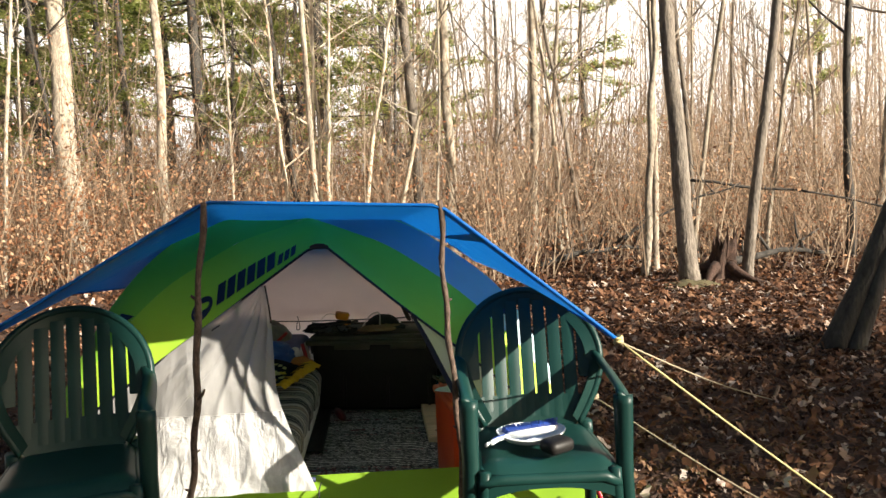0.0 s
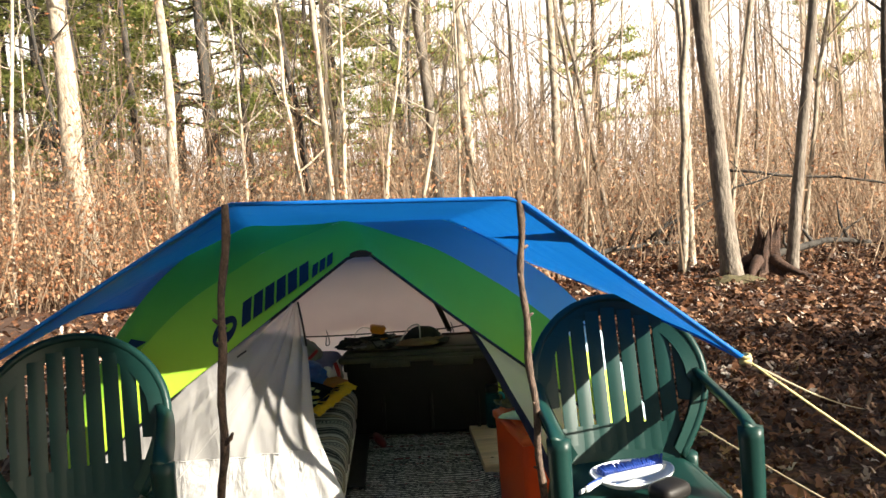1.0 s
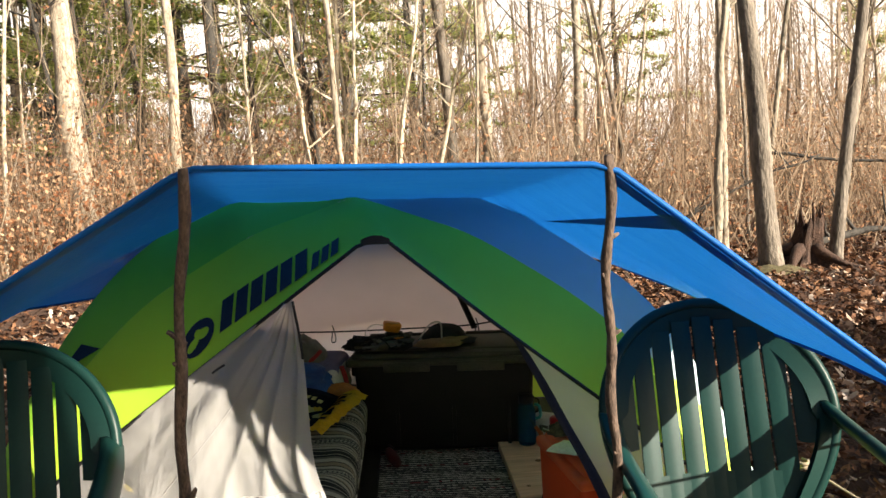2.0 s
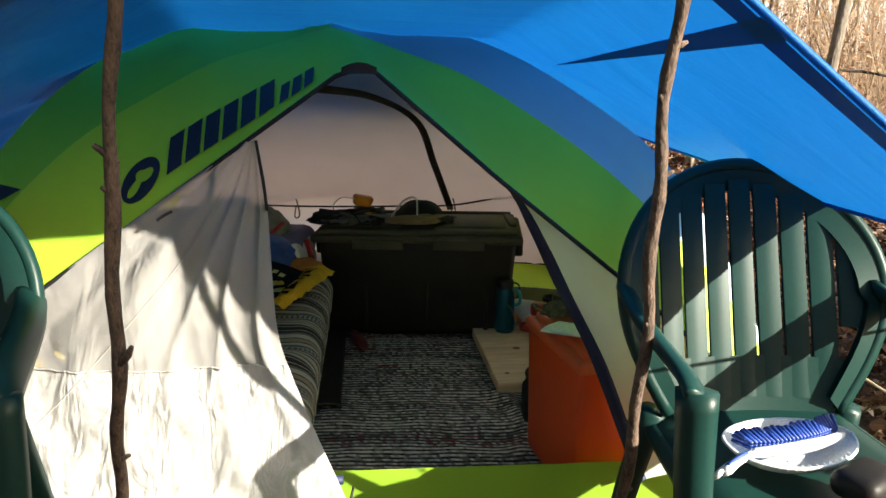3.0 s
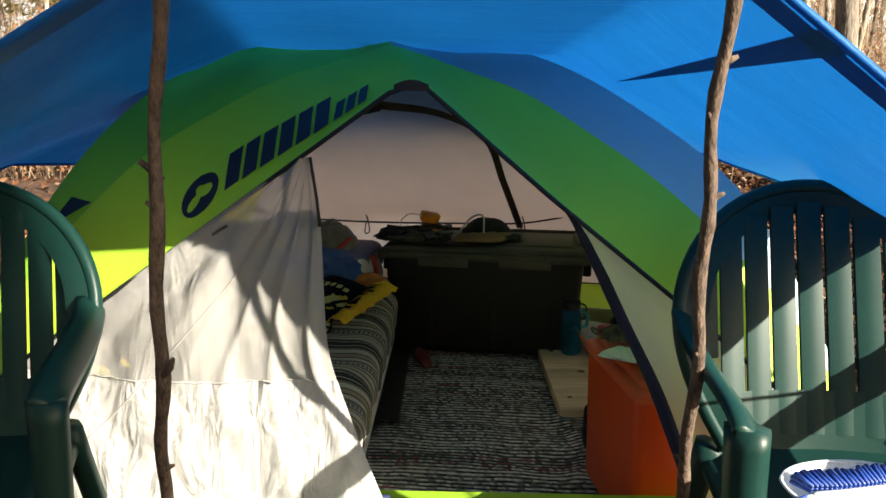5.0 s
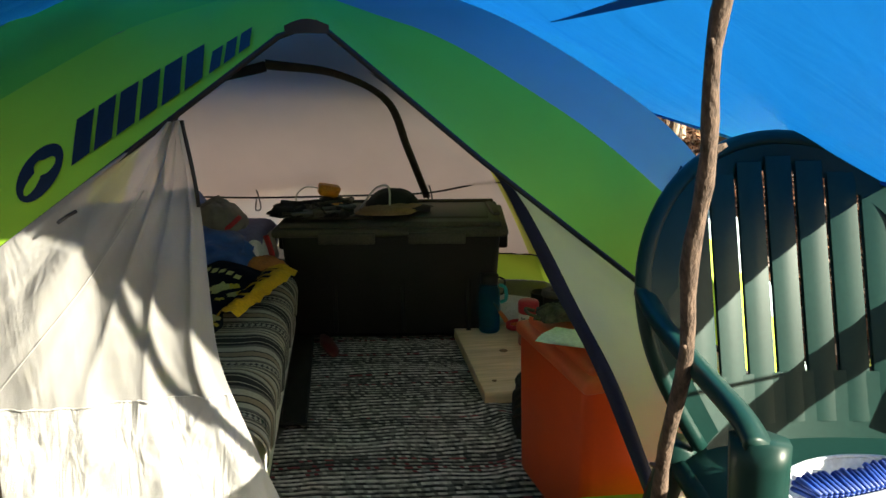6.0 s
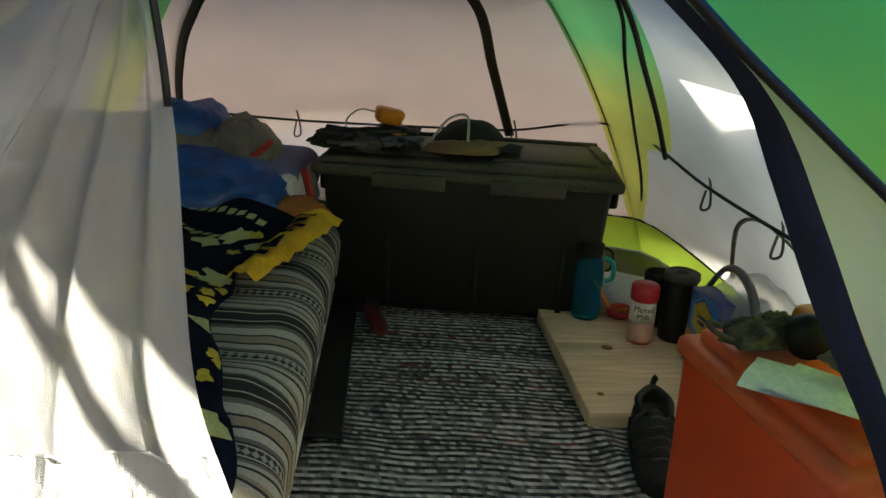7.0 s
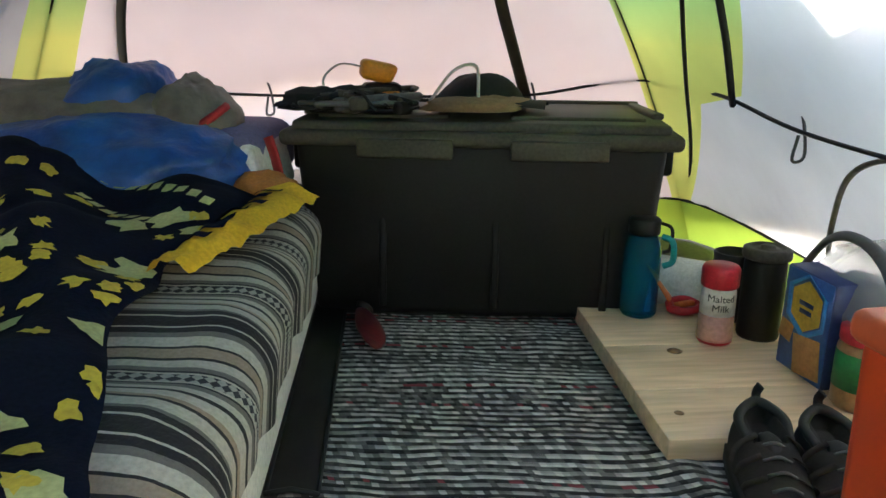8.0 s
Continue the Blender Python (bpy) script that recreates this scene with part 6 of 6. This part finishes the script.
flask = thing("thermos_flask", "black insulated flask with domed lid", "flask", (0.105, 4.636, BZ))
bm = bmesh.new()
lathe(bm, [(0.002, 0), (0.038, 0), (0.040, 0.006), (0.040, 0.15), (0.036, 0.162), (0.002, 0.163)], 28)
part("body", bm, TOTE_BLACK, flask)
bm = bmesh.new()
lathe(bm, [(0.002, 0.160), (0.044, 0.160), (0.046, 0.166), (0.044, 0.178), (0.034, 0.182), (0.030, 0.178), (0.014, 0.178), (0.013, 0.184), (0.002, 0.184)], 28)
part("lid", bm, LID_BLACK, flask, "ringed black lid")
mug = thing("travel_mug", "squat black mug with a handle", "mug", (0.078, 4.728, BZ), 150)
bm = bmesh.new()
lathe(bm, [(0.002, 0), (0.034, 0), (0.038, 0.006), (0.040, 0.13), (0.041, 0.142), (0.036, 0.144), (0.034, 0.13), (0.002, 0.128)], 28)
part("body", bm, TOTE_BLACK, mug)
bm = bmesh.new()
tube(bm, spline([(-0.038, 0, 0.12), (-0.062, -0.005, 0.115), (-0.066, -0.005, 0.07), (-0.04, 0, 0.04)], 5), 0.006, 6)
part("handle", bm, TOTE_BLACK, mug)

PAPER = mat("white_tissue", (0.74, 0.74, 0.72), (0.64, 0.64, 0.62), 0.95, 20, 160, 0.2, 0.002)
roll = thing("paper_roll", "roll of white kitchen paper lying on its side", "paper roll", (-0.01, 4.86, 0.093), 62)
bm = bmesh.new()
lathe(bm, [(0.016, -0.10), (0.055, -0.10), (0.058, -0.096), (0.058, 0.096), (0.055, 0.10), (0.016, 0.10)], 28)
bmesh.ops.transform(bm, matrix=pose(0, 0, 0, 90, 0, 0), verts=bm.verts)
part("paper", bm, PAPER, roll)
bm = bmesh.new()
lathe(bm, [(0.012, -0.103), (0.018, -0.103), (0.018, 0.103), (0.012, 0.103)], 20)
bmesh.ops.transform(bm, matrix=pose(0, 0, 0, 90, 0, 0), verts=bm.verts)
part("core", bm, KNOT, roll, "cardboard core")
clamp = thing("red_tin", "small red tin opener beside the water bottle", "opener", (-0.005, 4.755, BZ), 25)
bm = bmesh.new()
tube(bm, spline([(-0.035, 0, 0.012), (-0.02, 0.022, 0.018), (0.02, 0.022, 0.018), (0.035, 0, 0.012), (0.02, -0.022, 0.012), (-0.02, -0.022, 0.012), (-0.035, 0, 0.012)], 5), 0.009, 8)
part("frame", bm, JAR_RED, clamp)
bm = bmesh.new()
block(bm, (0, 0, 0.018), (0.05, 0.014, 0.012), 0.004)
part("bar", bm, ORANGE_LABEL, clamp)

BOX_BLUE = mat("blue_carton", (0.05, 0.13, 0.36), (0.03, 0.09, 0.28), 0.4, 14, 120, 0.04, 0.001)
BOX_SIDE = mat("dark_blue_carton", (0.03, 0.05, 0.17), (0.02, 0.035, 0.12), 0.4, 14, 120, 0.04, 0.001)
BOX_BRIGHT = mat("bright_blue_print", (0.06, 0.30, 0.68), (0.05, 0.24, 0.58), 0.4, 14, 120, 0.04, 0.001)
BOX_TAN = mat("biscuit_tan", (0.52, 0.27, 0.09), (0.42, 0.2, 0.06), 0.5, 30, 120, 0.04, 0.001)
BOX_GOLD = mat("gold_badge", (0.62, 0.42, 0.05), (0.5, 0.33, 0.03), 0.4, 30, 120, 0.04, 0.001)
carton = thing("cracker_box", "blue cracker carton with a gold badge", "carton", (0.108, 4.458, BZ), -78)
bm = bmesh.new()
block(bm, (0, 0.03, 0.093), (0.125, 0.055, 0.186), 0.002, 0, 1)
part("box", bm, BOX_SIDE, carton)
bm = bmesh.new()
block(bm, (0, 0.0015, 0.093), (0.121, 0.002, 0.182), 0.0005, 0, 1)
part("face", bm, BOX_BLUE, carton)
bm = bmesh.new()
v = [bm.verts.new((0.044 * math.cos(a) + 0.002, -0.0012, 0.128 + 0.046 * math.sin(a))) for a in (math.pi / 6 + math.pi / 3 * i for i in range(6))]
bm.faces.new(v)
part("badge", bm, BOX_GOLD, carton)
bm = bmesh.new()
tube(bm, [(0.052 * math.cos(a) + 0.002, -0.0006, 0.128 + 0.054 * math.sin(a)) for a in (math.pi / 6 + math.pi / 3 * i for i in range(7))], 0.006, 6, flat=0.1)
part("badge_rim", bm, BOX_BRIGHT, carton, "bright blue rim round the badge")
for dz, w in ((0.132, 0.036), (0.118, 0.030)):
    bm = bmesh.new()
    block(bm, (0.002, -0.0018, dz), (w, 0.001, 0.008), 0, 0, 1)
    part("print_bar", bm, BOX_SIDE, carton)
for x, z, s, r in ((-0.042, 0.070, 0.034, 10), (0.018, 0.042, 0.070, -8)):
    bm = bmesh.new()
    block(bm, (x, -0.0012, z), (s, 0.0012, s), 0.0004, 0, 1, ry=r)
    part("biscuit", bm, BOX_TAN, carton)

PEANUT = mat("peanut_butter", (0.36, 0.20, 0.09), (0.28, 0.15, 0.06), 0.35, 20, 120, 0.05, 0.001)
LABEL_GREEN = mat("green_label", (0.02, 0.20, 0.05), (0.015, 0.15, 0.04), 0.4, 20, 120, 0.04, 0.001)
butter = thing("peanut_butter_jar", "peanut butter jar with green label and red lid", "jar", (0.160, 4.352, BZ))
bm = bmesh.new()
lathe(bm, [(0.002, 0), (0.036, 0), (0.041, 0.006), (0.041, 0.04), (0.041, 0.10), (0.036, 0.112), (0.002, 0.113)], 28)
part("body", bm, PEANUT, butter)
bm = bmesh.new()
lathe(bm, [(0.0405, 0.035), (0.0418, 0.0355), (0.0418, 0.095), (0.0405, 0.0955)], 28)
part("label", bm, LABEL_GREEN, butter)
bm = bmesh.new()
lathe(bm, [(0.002, 0.111), (0.039, 0.111), (0.040, 0.114), (0.040, 0.132), (0.002, 0.134)], 28)
part("lid", bm, JAR_RED, butter, "red screw lid")
for a0, z0 in ((-2.0, 0.07), (-1.7, 0.07), (-1.45, 0.07)):
    bm = bmesh.new()
    sheet(bm, lambda u, v, a0=a0, z0=z0: Vector((0.0424 * math.cos(a0 + 0.2 * u), 0.0424 * math.sin(a0 + 0.2 * u), z0 - 0.014 + 0.028 * v)), 3, 1)
    part("print_bar", bm, JAR_WHITE, butter)

# ---- shoes ----
SUEDE = mat("dark_brown_suede", (0.017, 0.013, 0.0105), (0.007, 0.006, 0.005), 0.95, 30, 220, 0.4, 0.004)
SOLE = mat("black_rubber", (0.007, 0.007, 0.007), (0.004, 0.004, 0.004), 0.7, 30, 150, 0.3, 0.002)

STRAP_TAN = mat("brown_grey_overlay", (0.045, 0.035, 0.028), (0.025, 0.02, 0.016), 0.85, 40, 200, 0.2, 0.002)


def shoe(at, turn):
    ob = thing("hiking_shoe", "worn dark brown low hiking shoe with laces", "shoe", at, turn, group="hiking shoes")
    def foot(t):
        w = 0.036 + 0.014 * math.sin(math.pi * min(1, t * 0.95 + 0.05)) + (0.004 if t > 0.6 else 0)
        return w * math.sqrt(max(0.02, 1 - max(0, (t - 0.86) / 0.14) ** 2)) * math.sqrt(max(0.15, 1 - max(0, (0.10 - t) / 0.10) ** 2))
    def top(t):
        return 0.042 + 0.050 * (1 - min(1, max(0, (t - 0.28) / 0.5))) ** 1.2
    bm = bmesh.new()
    def f(u, v):
        t = v
        a = math.pi * u
        w, h = foot(t), top(t)
        return Vector((-math.cos(a) * w * (1 - 0.25 * math.sin(a) ** 2 * (0.5 if t < 0.4 else 1)), 0.14 - 0.28 * t, 0.018 + (h - 0.018) * math.sin(a) ** 0.6 * (0.62 if 0.06 < t < 0.34 and 0.3 < u < 0.7 else 1)))
    sheet(bm, f, 20, 30)
    part("upper", bm, SUEDE, ob)
    bm = bmesh.new()
    g = [(foot(i / 24) + 0.004, 0.142 - 0.284 * i / 24) for i in range(25)]
    outline = [(w, y) for w, y in g] + [(-w, y) for w, y in reversed(g)]
    lo = [bm.verts.new((x, y, 0.0)) for x, y in outline]
    hi = [bm.verts.new((x, y, 0.026)) for x, y in outline]
    for i in range(len(lo)):
        j = (i + 1) % len(lo)
        bm.faces.new((lo[i], lo[j], hi[j], hi[i]))
    bm.faces.new(hi)
    bm.faces.new(lo[::-1])
    part("sole", bm, SOLE, ob, "thick black rubber sole")
    bm = bmesh.new()
    tube(bm, spline([(0.030, 0.05, 0.072), (0.034, 0.10, 0.082), (0.0, 0.132, 0.092), (-0.034, 0.10, 0.082), (-0.030, 0.05, 0.072)], 6), 0.008, 6)
    part("collar", bm, SOLE, ob)
    bm = bmesh.new()
    tube(bm, spline([(0, 0.132, 0.088), (0.002, 0.142, 0.102), (0.006, 0.138, 0.116)], 4), 0.008, 6, flat=0.35)
    part("pull_tab", bm, SOLE, ob)
    # overlays down the sides and a padded tongue
    for sgn in (-1, 1):
        for i in range(4):
            y0 = 0.045 - 0.034 * i
            t0 = (0.14 - y0) / 0.28
            w0, h0 = foot(t0), top(t0)
            bm = bmesh.new()
            tube(bm, spline([(sgn * (w0 + 0.001), y0 + 0.012, 0.030), (sgn * (w0 * 0.93 + 0.001), y0 + 0.004, 0.018 + (h0 - 0.018) * 0.66), (sgn * w0 * 0.45, y0, h0 + 0.001)], 4), 0.005, 6, flat=0.16)
            part("overlay", bm, STRAP_TAN, ob)
    bm = bmesh.new()
    lump(bm, (0, 0.045, 0.070), (0.018, 0.030, 0.011), 0, 3, 0.1, 10)
    part("tongue", bm, SOLE, ob)
    for i in range(5):
        y, z = 0.035 - 0.026 * i, 0.080 - 0.007 * i
        bm = bmesh.new()
        tube(bm, spline([(-0.02, y, z - 0.008), (0, y - 0.006, z + 0.003), (0.02, y, z - 0.008)], 4), 0.0026, 5)
        part("lace", bm, CLIP_GREY, ob, "grey lace")
    ob.scale = (0.92, 1.0, 0.95)
    return ob


shoe((-0.055, 4.125, 0.028), -6)
shoe((0.035, 4.105, 0.028), -3)

# ---- on the tote lids ----
TOOL_YELLOW = mat("yellow_tool_plastic", (0.74, 0.25, 0.008), (0.60, 0.19, 0.006), 0.45, 20, 140, 0.05, 0.001)
DARK_CLOTH = mat("black_cloth", (0.016, 0.015, 0.015), (0.009, 0.009, 0.009), 0.9, 14, 150, 0.3, 0.004)
TAN_CLOTH = mat("tan_leather", (0.26, 0.16, 0.075), (0.17, 0.10, 0.045), 0.75, 14, 150, 0.3, 0.003)
CAMO = mat("camouflage_cloth", (0.11, 0.095, 0.065), (0.018, 0.017, 0.013), 0.9, 34, 150, 0.3, 0.004)
CORD_WHITE = mat("pale_cord", (0.55, 0.53, 0.48), (0.45, 0.43, 0.4), 0.6, 40, 200, 0.1, 0.001)
LZ = 0.462
lantern = thing("work_light", "yellow and black cordless work light on the tote", "work light", (-0.655, 4.915, LZ), 12)
lantern.scale = (1.0, 1.0, 0.84)
bm = bmesh.new()
block(bm, (0, 0, 0.035), (0.085, 0.075, 0.07), 0.014, 0, 3)
part("battery", bm, TOTE_BLACK, lantern)
bm = bmesh.new()
block(bm, (0.004, -0.036, 0.034), (0.062, 0.008, 0.036), 0.004)
part("badge_plate", bm, TOOL_YELLOW, lantern)
bm = bmesh.new()
block(bm, (-0.008, 0.005, 0.098), (0.082, 0.07, 0.05), 0.014, 0, 3, 0.85, ry=14)
part("head", bm, TOOL_YELLOW, lantern, "yellow lamp head")
bm = bmesh.new()
tube(bm, spline([(-0.04, 0, 0.11), (-0.09, 0.01, 0.115), (-0.125, 0, 0.075), (-0.10, -0.03, 0.03), (-0.02, -0.07, 0.02), (0.06, -0.08, 0.012)], 6), 0.0028, 5)
part("wire", bm, CORD_WHITE, lantern)
cap = thing("baseball_cap", "black cap with brim lying on the tote lid", "cap", (-0.44, 4.95, LZ), -12)
bm = bmesh.new()
lump(bm, (0, 0.01, 0.016), (0.095, 0.085, 0.062), 0, 5, 0.08, 18)
part("crown", bm, DARK_CLOTH, cap)
bm = bmesh.new()
sheet(bm, lambda u, v: Vector((0.05 + 0.10 * v, -0.02 + (u - 0.5) * 0.13 * (1 - 0.35 * v * v), 0.022 + 0.012 * math.sin(math.pi * u) - 0.012 * v)), 12, 6)
part("brim", bm, DARK_CLOTH, cap)
bm = bmesh.new()
tube(bm, spline([(-0.10, -0.06, 0.02), (-0.05, -0.05, 0.085), (0.0, -0.055, 0.095), (0.012, -0.085, 0.03)], 6), 0.004, 6)
part("drawstring", bm, CORD_WHITE, cap)
glove = thing("work_gloves", "tan leather work gloves on the tote lid", "gloves", (-0.46, 4.85, LZ), 5)
bm = bmesh.new()
lump(bm, (0, 0, 0.014), (0.105, 0.045, 0.022), -4, 9, 0.25, 18)
part("glove", bm, TAN_CLOTH, glove)
bm = bmesh.new()
lump(bm, (0.05, 0.03, 0.016), (0.085, 0.035, 0.02), 15, 19, 0.25, 16)
part("glove", bm, TAN_CLOTH, glove)
tangle = thing("cable_tangle", "tangle of dark cables and clips on the tote lid", "cables", (-0.74, 4.85, LZ))
rng = random.Random(8)
for i in range(15):
    bm = bmesh.new()
    pts = [(rng.uniform(-0.11, 0.17), rng.uniform(-0.07, 0.11), rng.uniform(0.006, 0.026 + 0.0018 * i)) for _ in range(7)]
    tube(bm, spline(pts, 6), rng.uniform(0.003, 0.009), 6)
    part("cable", bm, (TOTE_BLACK, LID_BLACK, DARK_CLOTH, CLIP_GREY)[i % 4], tangle)
for i in range(8):
    bm = bmesh.new()
    block(bm, (rng.uniform(-0.10, 0.14), rng.uniform(-0.06, 0.09), 0.018 + 0.002 * i), (0.042, 0.026, 0.028), 0.008, rng.uniform(0, 90), rx=rng.uniform(-25, 25))
    part("plug", bm, (TOTE_BLACK, LID_BLACK, CLIP_GREY)[i % 3], tangle)
bm = bmesh.new()
lump(bm, (-0.02, 0.02, 0.02), (0.10, 0.07, 0.035), 10, 41, 0.4, 16)
part("wrapping", bm, DARK_CLOTH, tangle)

OZ = 0.437
camo = thing("camo_cap", "crumpled camouflage cap on the orange tote", "cap", (-0.062, 3.785, OZ), 10)
camo.scale = (0.74, 0.74, 0.8)
bm = bmesh.new()
lump(bm, (0, 0, 0.016), (0.058, 0.04, 0.032), -15, 6, 0.35, 20)
part("crown", bm, CAMO, camo)
bm = bmesh.new()
lump(bm, (0.055, 0.012, 0.014), (0.045, 0.035, 0.042), 25, 16, 0.4, 16)
part("folded_side", bm, CAMO, camo)
bm = bmesh.new()
tube(bm, spline([(-0.05, -0.02, 0.02), (-0.085, -0.02, 0.035), (-0.085, 0.01, 0.04), (-0.055, 0.015, 0.03)], 5), 0.005, 6)
part("strap", bm, CAMO, camo)
lamp2 = thing("head_torch", "yellow and black head torch on the orange tote", "torch", (0.018, 3.80, OZ), 15)
bm = bmesh.new()
block(bm, (0.02, 0, 0.028), (0.07, 0.055, 0.05), 0.014, 0, 3)
part("housing", bm, TOOL_YELLOW, lamp2)
bm = bmesh.new()
lathe(bm, [(0.005, 0), (0.026, 0), (0.029, 0.006), (0.029, 0.03), (0.005, 0.031)], 18)
bmesh.ops.transform(bm, matrix=pose(-0.02, -0.02, 0.03, 90, 0, -30), verts=bm.verts)
part("lens_ring", bm, TOTE_BLACK, lamp2)
bm = bmesh.new()
block(bm, (0.09, 0.01, 0.025), (0.07, 0.05, 0.045), 0.012, 8, 3)
part("battery_pack", bm, TOOL_YELLOW, lamp2)
PAPER_BLUE = mat("pale_blue_paper", (0.78, 0.79, 0.75), (0.70, 0.71, 0.67), 0.8, 12, 120, 0.1, 0.002)
for i, (x, y, r) in enumerate(((-0.022, 3.66, -33), (0.004, 3.63, -43))):
    bm = bmesh.new()
    sheet(bm, lambda u, v: Vector(((u - 0.5) * 0.17, (v - 0.5) * 0.11, 0.003 + 0.012 * u * u + 0.004 * math.sin(5 * v))), 8, 6)
    ob = part("paper", bm, PAPER_BLUE)
    ob.matrix_world = pose(x, y, OZ + 0.006 * i, 0, 0, r)
    tagged(ob, "folded sheet of pale paper on the orange tote", "paper", "papers")
bm = bmesh.new()
lump(bm, (0, 0, 0.014), (0.06, 0.03, 0.022), -20, 13, 0.3, 16)
ob = part("grey_glove", bm, BAG_GREY)
ob.matrix_world = pose(0.045, 3.66, OZ + 0.018)
tagged(ob, "crumpled grey glove on the papers", "glove")

# gear bag by the right wall
CLEAR = cloth("clear_vinyl", (0.62, 0.64, 0.62), 0.4, 0.25, 14, 0.6, 0.02, sheer=0.6, shine=0.6)
gear = thing("clear_bag", "clear vinyl bag with grey rim against the tent wall", "bag", (0.222, 4.43, 0.03))
gear.scale = (1.0, 1.35, 1.15)
bm = bmesh.new()
lump(bm, (0, 0, 0.10), (0.085, 0.15, 0.14), 6, 17, 0.12, 20)
part("pouch", bm, CLEAR, gear)
bm = bmesh.new()
tube(bm, spline([(-0.07, -0.14, 0.15), (-0.06, -0.08, 0.225), (-0.05, 0.0, 0.245), (-0.05, 0.08, 0.225), (-0.06, 0.14, 0.15)], 6), 0.010, 8, flat=0.6)
part("rim", bm, CLIP_GREY, gear)
bm = bmesh.new()
lump(bm, (0.0, 0.0, 0.085), (0.06, 0.11, 0.10), 0, 23, 0.3, 14)
part("contents", bm, JAR_WHITE, gear)
# sewn arch of a vent on that wall
bm = bmesh.new()
tube(bm, spline([right_wall(4.73, 0.20, 0.01), right_wall(4.66, 0.28, 0.01), right_wall(4.52, 0.40, 0.01), right_wall(4.37, 0.455, 0.01), right_wall(4.25, 0.435, 0.01), right_wall(4.205, 0.36, 0.01), right_wall(4.19, 0.25, 0.01)], 8), 0.006, 6, flat=0.5)
world_part("vent_seam", bm, BAG_GREY, inner, "grey sewn vent arch")
# pole sleeve up that wall
bm = bmesh.new()
tube(bm, spline([plan(r * 0.985, r * w) + Vector((-0.008, 0, inner_z(r))) for r, w in ((0.765, 0.40), (0.69, 0.27), (0.61, 0.11), (0.51, -0.20), (0.40, -0.55))], 6), 0.007, 6)
world_part("pole_sleeve", bm, BLACK_TAPE, inner, "black pole sleeve")
bm = bmesh.new()
tube(bm, spline([plan(r * 0.985, r * w) + Vector((-0.006, 0, inner_z(r))) for r, w in ((0.40, -0.45), (0.51, -0.10), (0.61, 0.34), (0.74, 0.66), (0.84, 0.81), (0.935, 0.955))], 6), 0.005, 6)
world_part("corner_pole", bm, BLACK_TAPE, inner, "thin black corner pole")

# red folding tool under the chair by the sill
tool = thing("red_saw", "red and black folding saw leaning at the tent sill", "saw", (0.50, 3.40, 0.0), 10)
bm = bmesh.new()
tube(bm, [(-0.02, 0, 0.13), (0.0, 0, 0.07), (0.015, -0.005, 0.012)], [0.010, 0.012, 0.011], 8, flat=0.6)
part("handle", bm, JAR_RED, tool)
bm = bmesh.new()
tube(bm, [(-0.045, 0.005, 0.12), (-0.025, 0.005, 0.06), (-0.005, 0, 0.008)], [0.009, 0.010, 0.009], 8, flat=0.5)
part("blade_guard", bm, TOTE_BLACK, tool)
